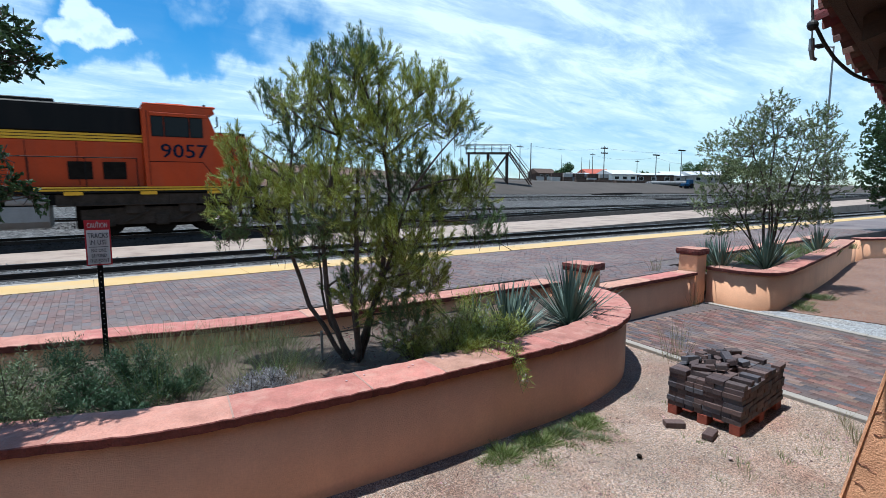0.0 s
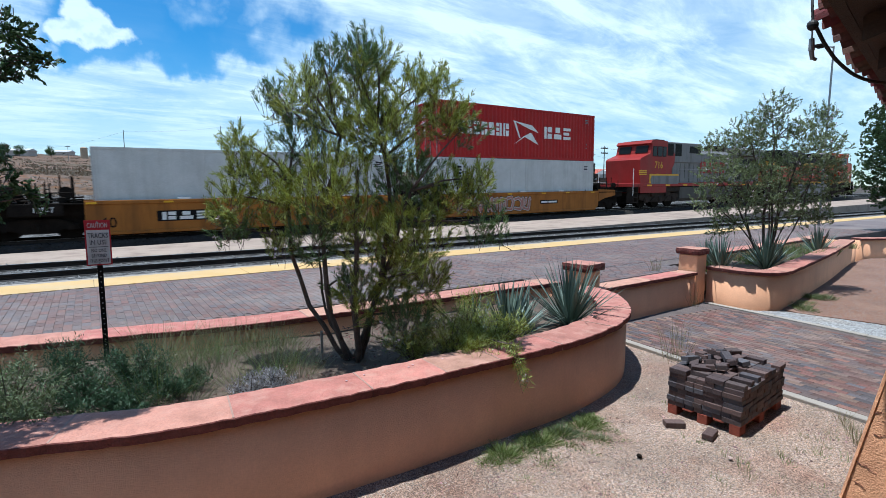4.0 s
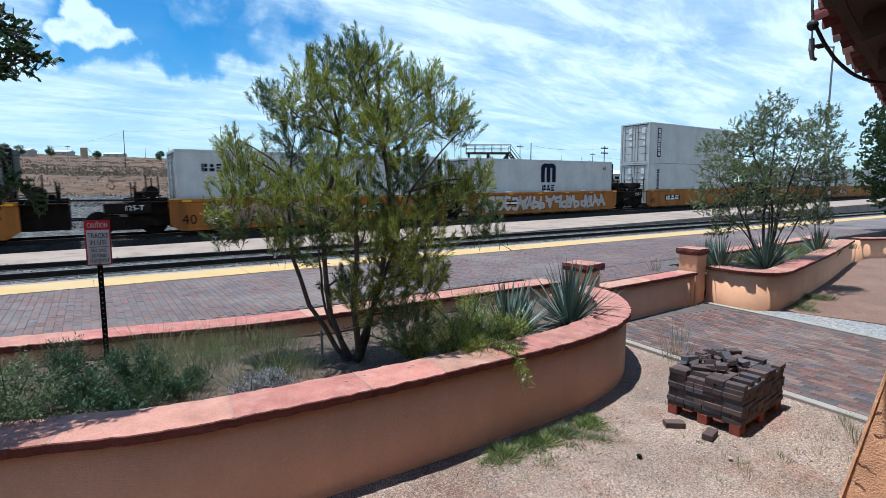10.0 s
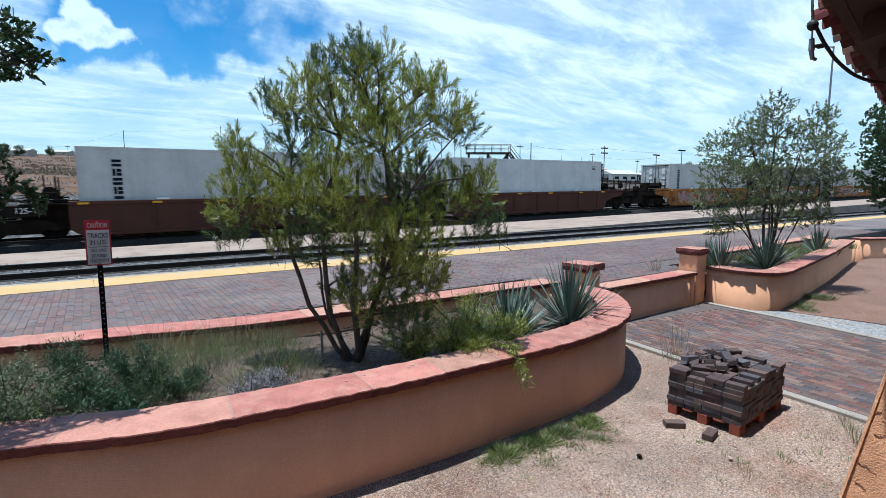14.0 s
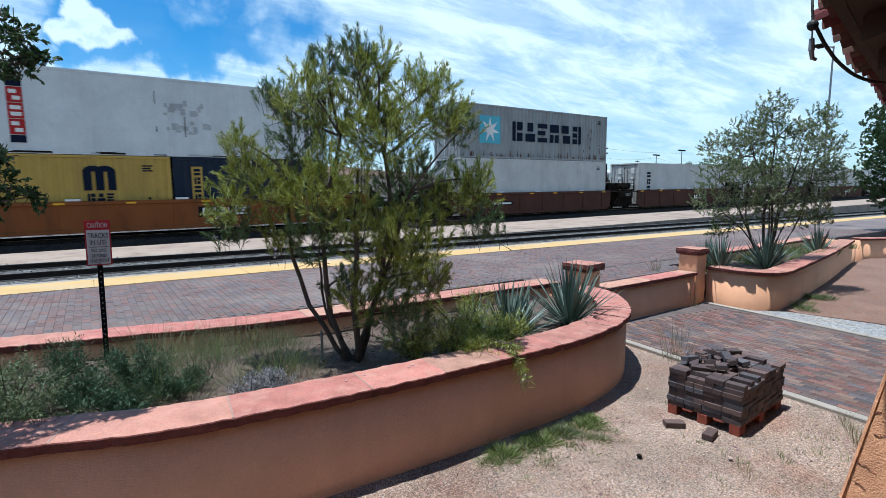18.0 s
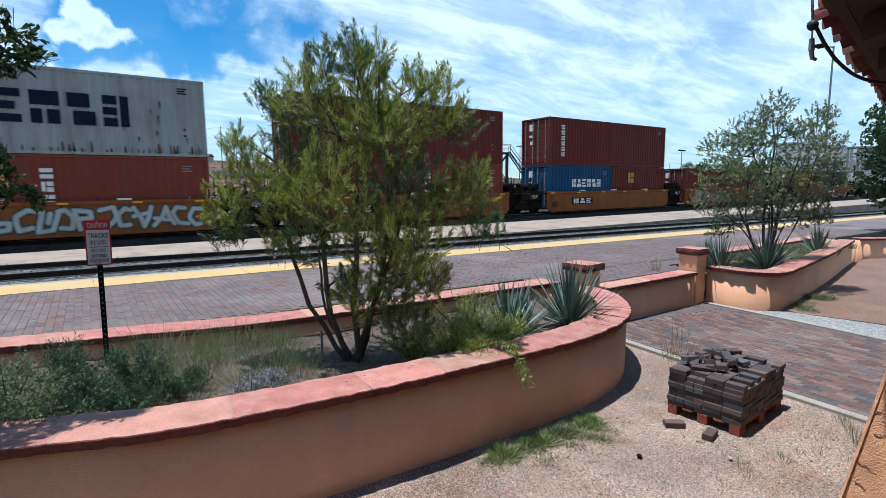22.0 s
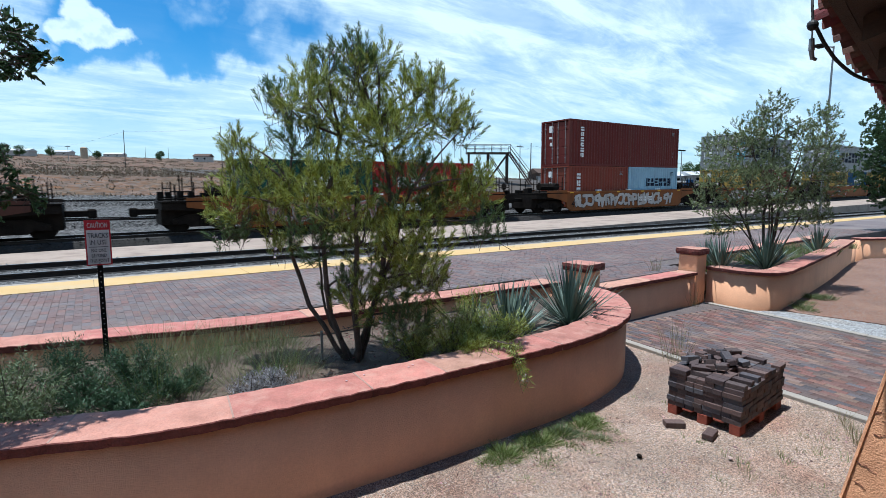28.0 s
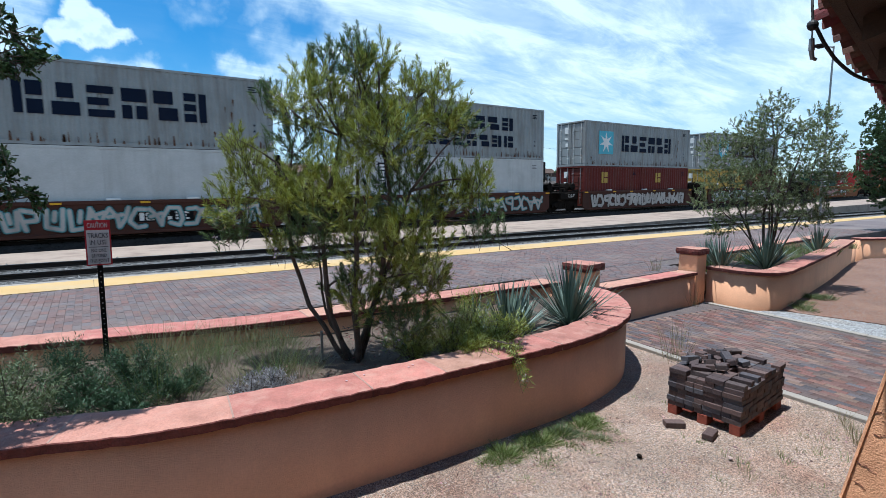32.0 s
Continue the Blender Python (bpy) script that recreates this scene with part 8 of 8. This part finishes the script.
def house(x, y, w, d, h, rh, wall, roof, label, name="house", turn=0.0, windows=3):
    e = empty(name, pose(x, y, on_land(x, y), 0, 0, turn))
    tagged(e, label, "building", "buildings of the yard")
    bm = bmesh.new()
    box(bm, -w / 2, w / 2, -d / 2, d / 2, -0.6, h)
    wl = part("wall", bm, M[wall], e)
    bm = bmesh.new()
    prism(bm, [(-d / 2 - 0.5, h), (d / 2 + 0.5, h), (d / 2 + 0.5, h + 0.12), (0, h + rh), (-d / 2 - 0.5, h + 0.12)], "x", -w / 2 - 0.5, w / 2 + 0.5)
    part("roof", bm, M[roof], e)
    for k in range(windows):
        cx = -w / 2 + w * (k + 0.5) / windows
        bm = bmesh.new()
        box(bm, cx - 0.7, cx + 0.7, -d / 2 - 0.06, -d / 2 + 0.02, h * 0.35, h * 0.8)
        win = part("window", bm, M["white"], wl)
        bm = bmesh.new()
        box(bm, cx - 0.6, cx + 0.6, -d / 2 - 0.075, -d / 2 - 0.061, h * 0.39, h * 0.76)
        part("pane", bm, M["glass"], win)


def make_yard():
    rng = random.Random(90)
    # packed earth apron of the yard
    bm = bmesh.new()
    xs, ys = [15 + i * 9 for i in range(26)], [40.2 + j * 4 for j in range(28)]
    grid = [[bm.verts.new((x, y, land(x, y) + 0.12)) for x in xs] for y in ys]
    for r, s in zip(grid, grid[1:]):
        for k in range(len(xs) - 1):
            bm.faces.new((r[k], r[k + 1], s[k + 1], s[k]))
    ob = link_mesh("yard_apron", bm, M["packed"])
    tagged(ob, "pale packed earth apron of the rail yard", "ground", kind="structure")
    # inspection platform with stairs
    x, y = at(across(862), 62)
    e = empty("service_platform", pose(x, y, on_land(x, y), 0, 0, -34.8))
    tagged(e, "dark steel service platform with stairs and railings", "platform")
    h = 3.35
    for dx in (-2.3, 0.0, 2.3):
        for dy in (-0.7, 0.7):
            bm = bmesh.new()
            box(bm, dx - 0.09, dx + 0.09, dy - 0.09, dy + 0.09, -0.4, h)
            part("leg", bm, M["timber"], e)
    bm = bmesh.new()
    box(bm, -2.6, 2.6, -0.9, 0.9, h, h + 0.15)
    part("deck", bm, M["timber"], e)
    for dy in (-0.85, 0.85):
        bm = bmesh.new()
        for z in (0.55, 1.05):
            tube(bm, [(-2.6, dy, h + z), (2.6, dy, h + z), (5.2, dy, z)], 0.03, seg=5)
        for k in range(6):
            dx = -2.6 + k * 1.04
            tube(bm, [(dx, dy, h), (dx, dy, h + 1.05)], 0.03, seg=5)
        part("railing", bm, M["timber"], e)
        bm = bmesh.new()
        tube(bm, [(2.6, dy, h), (5.2, dy, -0.3)], 0.08, seg=5)
        part("stringer", bm, M["timber"], e)
        bm = bmesh.new()
        tube(bm, [(0.1, dy, 0.2), (2.2, dy, h - 0.2)], 0.06, seg=5)
        tube(bm, [(2.2, dy, 0.2), (0.1, dy, h - 0.2)], 0.06, seg=5)
        part("brace", bm, M["timber"], e)
    for k in range(12):
        t = (k + 0.5) / 12
        bm = bmesh.new()
        box(bm, 2.6 + 2.6 * t - 0.13, 2.6 + 2.6 * t + 0.13, -0.8, 0.8, h * (1 - t) - 0.02, h * (1 - t) + 0.03)
        part("tread", bm, M["timber"], e)
    # buildings
    for px, dep, w, d, hh, rh, wl, rf, lab, tn in (
            (1048, 165, 8, 7, 2.4, 1.7, "wallpale", "roofred", "small house with red metal roof", -20), (1143, 132, 10.5, 6, 1.9, 0.7, "wood_old", "roofwhite", "long open shed with white metal roof", -28),
            (1186, 142, 7, 6, 1.9, 1.4, "wallpale", "roofwhite", "white-roofed workshop in the yard", -30), (1088, 125, 7, 6, 1.8, 1.2, "white", "roofwhite", "white cottage with white roof", -15),
            (957, 200, 8, 7, 2.6, 2.0, "wood_old", "wood_old", "brown wooden house beyond the yard", -10), (1238, 140, 10, 8, 2.2, 1.2, "wallpale", "roofwhite", "pale storage shed beyond the yard", -32),
            (1018, 150, 6, 5, 1.8, 0.8, "wallpale", "roofwhite", "low pale hut behind the crates", -25)):
        x, y = at(across(px), dep)
        house(x, y, w, d, hh, rh, wl, rf, lab, turn=tn)
    for px, dep, lab, w in ((45, 330, "pale low house on the desert slope", 16), (366, 290, "dark-roofed hut beyond the track", 8), (212, 420, "white trailer on the far slope", 14), (120, 400, "low ranch building on the slope", 14)):
        x, y = at(across(px), dep)
        house(x, y, w, 8, 3.0, 1.6, "wallpale", "roofwhite" if px != 366 else "wood_old", lab, name="cabin", turn=-30, windows=2)
    # water tank on the slope
    x, y = at(across(158), 330)
    e = empty("water_tank", Matrix.Translation((x, y, on_land(x, y))))
    tagged(e, "tan cylindrical water tank on the hillside", "tank")
    bm = bmesh.new()
    tube(bm, [(0, 0, -1), (0, 0, 6.6)], 2.0, 2.0, 20)
    tube(bm, [(0, 0, 6.6), (0, 0, 7.3)], 2.0, 0.4, 20)
    part("tank_body", bm, M["silo"], e)
    bm = bmesh.new()
    tube(bm, [(1.6, 0, 7.0), (6.5, 0, 0.6)], 0.14, seg=5)
    part("chute", bm, M["steel"], e)
    # stacked goods in the yard
    for k in range(9):
        x, y = at(across(981 + k * 10.5), 100 + (k % 2) * 2)
        e = empty("crate_stack", pose(x, y, on_land(x, y) + 0.1, 0, 0, -35 + rng.uniform(-6, 6)))
        tagged(e, "stack of weathered pale crates in the yard", "crates", "yard crates")
        for j in range(2):
            bm = bmesh.new()
            box(bm, -0.85, 0.85, -0.5, 0.5, j * 0.8, j * 0.8 + 0.77, 0.03)
            part("crate", bm, M["wood_old"] if (k + j) % 3 else M["wallpale"], e)
    for k in range(16):
        x, y = at(across(1030 + k * 8.5), 84 + (k % 4) * 4)
        e = empty("timber_stack", pose(x, y, on_land(x, y) + 0.1, 0, 0, rng.uniform(-50, 20)))
        tagged(e, "stack of old dark railway sleepers", "timber stack", "timber stacks")
        for j in range(2):
            for i in range(4):
                bm = bmesh.new()
                box(bm, -1.3, 1.3, -0.6 + i * 0.3, -0.34 + i * 0.3, j * 0.2, j * 0.2 + 0.18, 0.01)
                part("sleeper_beam", bm, M["wood_old"], e)
    for k in range(7):
        x, y = at(across(1075 + k * 19), 62 + (k % 3) * 1.6)
        bm = bmesh.new()
        for q in range(4):
            box(bm, -2.6, 2.6, q * 0.22, q * 0.22 + 0.08, 0, 0.15)
        ob = link_mesh("rail_stack", bm, M["rail"])
        ob.matrix_basis = pose(x, y, on_land(x, y) + 0.12, 0, 0, -6 + 3 * (k % 3))
        tagged(ob, "stack of rusty spare rails on the ground", "rails", "spare rails")
    for k in range(3):
        x, y = at(across(1180 + k * 3), 82)
        bm = bmesh.new()
        tube(bm, [(-3.0, 0, 0.32), (3.0, 0, 0.32)], 0.3, seg=14)
        ob = link_mesh("culvert_pipe", bm, M["tank"])
        ob.matrix_world = pose(x, y + k * 0.7, on_land(x, y) + 0.12, 0, 0, -30)
        tagged(ob, "grey culvert pipe lying in the yard", "pipe", "pipes")
    x, y = at(across(1211), 80)
    e = empty("tractor", pose(x, y, on_land(x, y) + 0.1, 0, 0, -20) @ Matrix.Scale(0.6, 4))
    tagged(e, "small blue yard tractor parked beside pipes", "vehicle")
    bm = bmesh.new()
    box(bm, -1.4, 0.4, -0.6, 0.6, 0.6, 1.3, 0.1)
    part("bonnet", bm, M["bluebox"], e)
    bm = bmesh.new()
    box(bm, 0.4, 1.6, -0.7, 0.7, 0.6, 2.3, 0.1)
    part("cab", bm, M["bluebox"], e)
    for dx, r in ((-1.0, 0.4), (1.0, 0.65)):
        for s in (-1, 1):
            bm = bmesh.new()
            disc(bm, (dx, s * 0.8, r), "y", r, 0.3, 16)
            part("wheel", bm, M["black"], e)
    # fence line of the yard
    e = empty("yard_fence")
    tagged(e, "long grey board fence at the back of the yard", "fence")
    for k in range(46):
        x, y = at(across(945 + k * 4.6), 145)
        bm = bmesh.new()
        box(bm, -0.37, 0.37, -0.04, 0.04, 0, 1.3)
        o = part("fence_board", bm, M["wallpale"] if k % 4 else M["wood_old"], e)
        o.matrix_basis = pose(x, y, on_land(x, y), 0, 0, -36)
    # poles
    tops = []
    for px, dep, top in ((229, 120, 233), (781, 130, 252), (815, 110, 249), (918, 110, 258), (937, 78, 255), (991, 170, 275), (1026, 160, 279), (1040, 170, 283), (1045, 130, 272), (1065, 96, 260), (1123, 150, 284),
                         (1156, 92, 276), (1180, 160, 290), (1200, 88, 268), (24, 190, 258), (130, 210, 262), (398, 130, 226), (265, 260, 262), (305, 260, 264), (1240, 140, 280), (700, 150, 250), (560, 160, 245)):
        x, y = at(across(px), dep)
        lamp = px in (1156, 1200, 130)
        h = 2.2 + (338 - top) * dep / 900 - on_land(x, y)
        plain = px in (229, 398, 937, 815, 991, 1026, 1040, 1180, 265, 305)
        utility_pole(x, y, h, 0 if lamp or plain else (2 if px == 1065 else 1), lamp=lamp, label="tall yard lamp pole" if lamp else ("slim weathered wooden pole beyond the tracks" if plain else "weathered wooden utility pole with crossarm"))
        tops.append((px, Vector((x, y, on_land(x, y) + h - 0.4))))
    T = dict(tops)
    wire([T[918], T[937], T[1065], T[1200]])
    wire([T[781], T[918]])
    wire([T[24], T[229], T[398], T[700]], 0.012)
    wire([T[1045], T[1156], T[1240]])
    # tall lamp standard beyond the far planter
    x, y = 27.6, 9.35
    e = empty("platform_lamp", Matrix.Translation((x, y, 0.5)))
    tagged(e, "tall grey steel lamp standard on the platform", "street lamp")
    bm = bmesh.new()
    tube(bm, [(0, 0, 0.0), (0, 0, 8.1)], 0.06, 0.035, 10)
    part("pole", bm, M["steel"], e)
    bm = bmesh.new()
    tube(bm, [(0, 0, 8.05), (-0.5, 0.35, 8.1)], 0.03, seg=6)
    part("arm", bm, M["steel"], e)
    bm = bmesh.new()
    box(bm, -0.75, -0.35, 0.2, 0.5, 8.02, 8.16, 0.04)
    part("lamp_head", bm, M["grime"], e)
    # lawn and stumps behind the boundary wall
    items = []
    for _ in range(9000):
        x = rng.uniform(22, 40)
        y = rng.uniform(4.6, 6.4) + max(0, 0)
        d = rand_dir(rng, 1.6)
        items.append((Vector((x, y - (x - 22) * 0.12, 0.36)), d, rng.uniform(.06, .16), 0.012, d.cross(rand_dir(rng)).normalized()))
    ob = blade_cloud("lawn_grass", M["grass"], None, items)
    tagged(ob, "strip of green lawn behind the boundary wall", "grass", kind="stuff")
    bm = bmesh.new()
    prism(bm, [(21.6, 6.45), (40, 6.45), (40, 2.2), (26.5, 3.9), (21.4, 5.9)], "z", 0.0, 0.37)
    ob = link_mesh("lawn", bm, M["soil"])
    tagged(ob, "raised lawn bed beside the platform", "lawn", kind="structure")


def make_scrub():
    """Low desert scrub: near clumps as things would be past counting, so one joined object."""
    rng = random.Random(66)
    items = []
    for _ in range(5200):
        dep = 54 * math.exp(rng.random() * 2.7)
        sl = rng.uniform(-1.2, 0.35 if dep > 120 else 0.0)
        q = VIEW_F * dep + VIEW_R * (sl * dep)
        if q.y < 41:
            continue
        z = land(q.x, q.y)
        r = rng.uniform(0.25, 0.85) * (1 + dep / 240)
        for _ in range(12):
            d = rand_dir(rng, 0.9)
            p = Vector((q.x + rng.gauss(0, r * .5), q.y + rng.gauss(0, r * .5), z))
            items.append((p, d, r * rng.uniform(0.22, 0.5), r * 0.26, d.cross(rand_dir(rng)).normalized()))
    # thicker brush on the bank just behind the tracks
    for _ in range(2600):
        x, y = rng.uniform(-60, 22), 40 + 26 * rng.random() ** 1.3
        z = land(x, y)
        r = rng.uniform(0.15, 0.55)
        for _ in range(9):
            d = rand_dir(rng, 0.9)
            p = Vector((x + rng.gauss(0, r * .5), y + rng.gauss(0, r * .5), z))
            items.append((p, d, r * rng.uniform(0.25, 0.6), r * 0.2, d.cross(rand_dir(rng)).normalized()))
    ob = blade_cloud("desert_scrub", M["scrub"], None, items)
    tagged(ob, "scattered grey-green desert scrub on the slope", "scrub", kind="stuff")
    # round dark trees far off
    rng = random.Random(12)
    for px, dep, r in ((1000, 160, 2.6), (1135, 165, 1.7), (1214, 150, 2.6), (1240, 150, 2.6), (985, 175, 1.5), (1165, 170, 1.3), (1075, 170, 1.3), (45, 300, 3.0), (100, 330, 3.0), (290, 300, 2.5), (180, 300, 2.2), (20, 250, 2.6), (1228, 150, 2.4), (1290, 130, 3.0), (1330, 150, 3.0)):
        q = VIEW_F * dep + VIEW_R * (across(px) * dep)
        e = empty("yard_tree", Matrix.Translation((q.x, q.y, land(q.x, q.y))))
        tagged(e, "distant dark green tree beyond the yard", "tree", "distant trees")
        bm = bmesh.new()
        tube(bm, [(0, 0, -0.3), (0.1, 0, r * 1.1)], 0.22, 0.12, 7)
        part("trunk", bm, M["bark"], e)
        its = []
        cl = [(rand_dir(rng) * r * 0.6 + Vector((0, 0, r * 1.35)), r * rng.uniform(.4, .65)) for _ in range(9)]
        for c, rr in cl:
            for _ in range(150):
                p = c + rand_dir(rng) * rr * rng.random() ** 0.4
                d = rand_dir(rng, 0.2)
                its.append((p, d, 0.5, 0.35, d.cross(rand_dir(rng)).normalized()))
        ob = blade_cloud("crown", M["leaf_d"], e, its)
        ob["kind"] = "stuff"


make_yard()
make_scrub()


# ---- what moves ----
RUN = [(0, -151.12), (2, -117.5), (4, -83.93), (6, -50.44), (8, -17.04), (10, 16.2), (12, 49.22), (14, 81.97), (16, 114.41), (18, 146.48), (20, 178.14), (22, 209.33), (24, 240.03), (26, 270.19), (28, 299.82), (30, 328.94), (32, 357.58)]   # seconds, metres run along the line


def motions():
    for ob, u, z in MOVERS:
        walk(ob, [(t, main_line(u + s, Y_MAIN, Z_MAIN) @ Matrix.Translation((0, 0, z))) for t, s in RUN])
    # leaves and twigs rocking in the wind
    for crowns, size in ((willow_crowns, 0.8), (shrub_crowns, 0.5), (locust_crowns, 0.6)):
        for k, ob in enumerate(crowns):
            rows = []
            for i in range(33):
                a = size * (math.sin(1.7 * i + k * 1.9) + 0.6 * math.sin(0.61 * i + k))
                b = size * (math.sin(1.3 * i + 2.0 + k * 2.3) * 0.7 + 0.5 * math.sin(0.47 * i))
                rows.append((i, pose(0, 0, 0, a, b, 0)))
            walk(ob, rows)


motions()
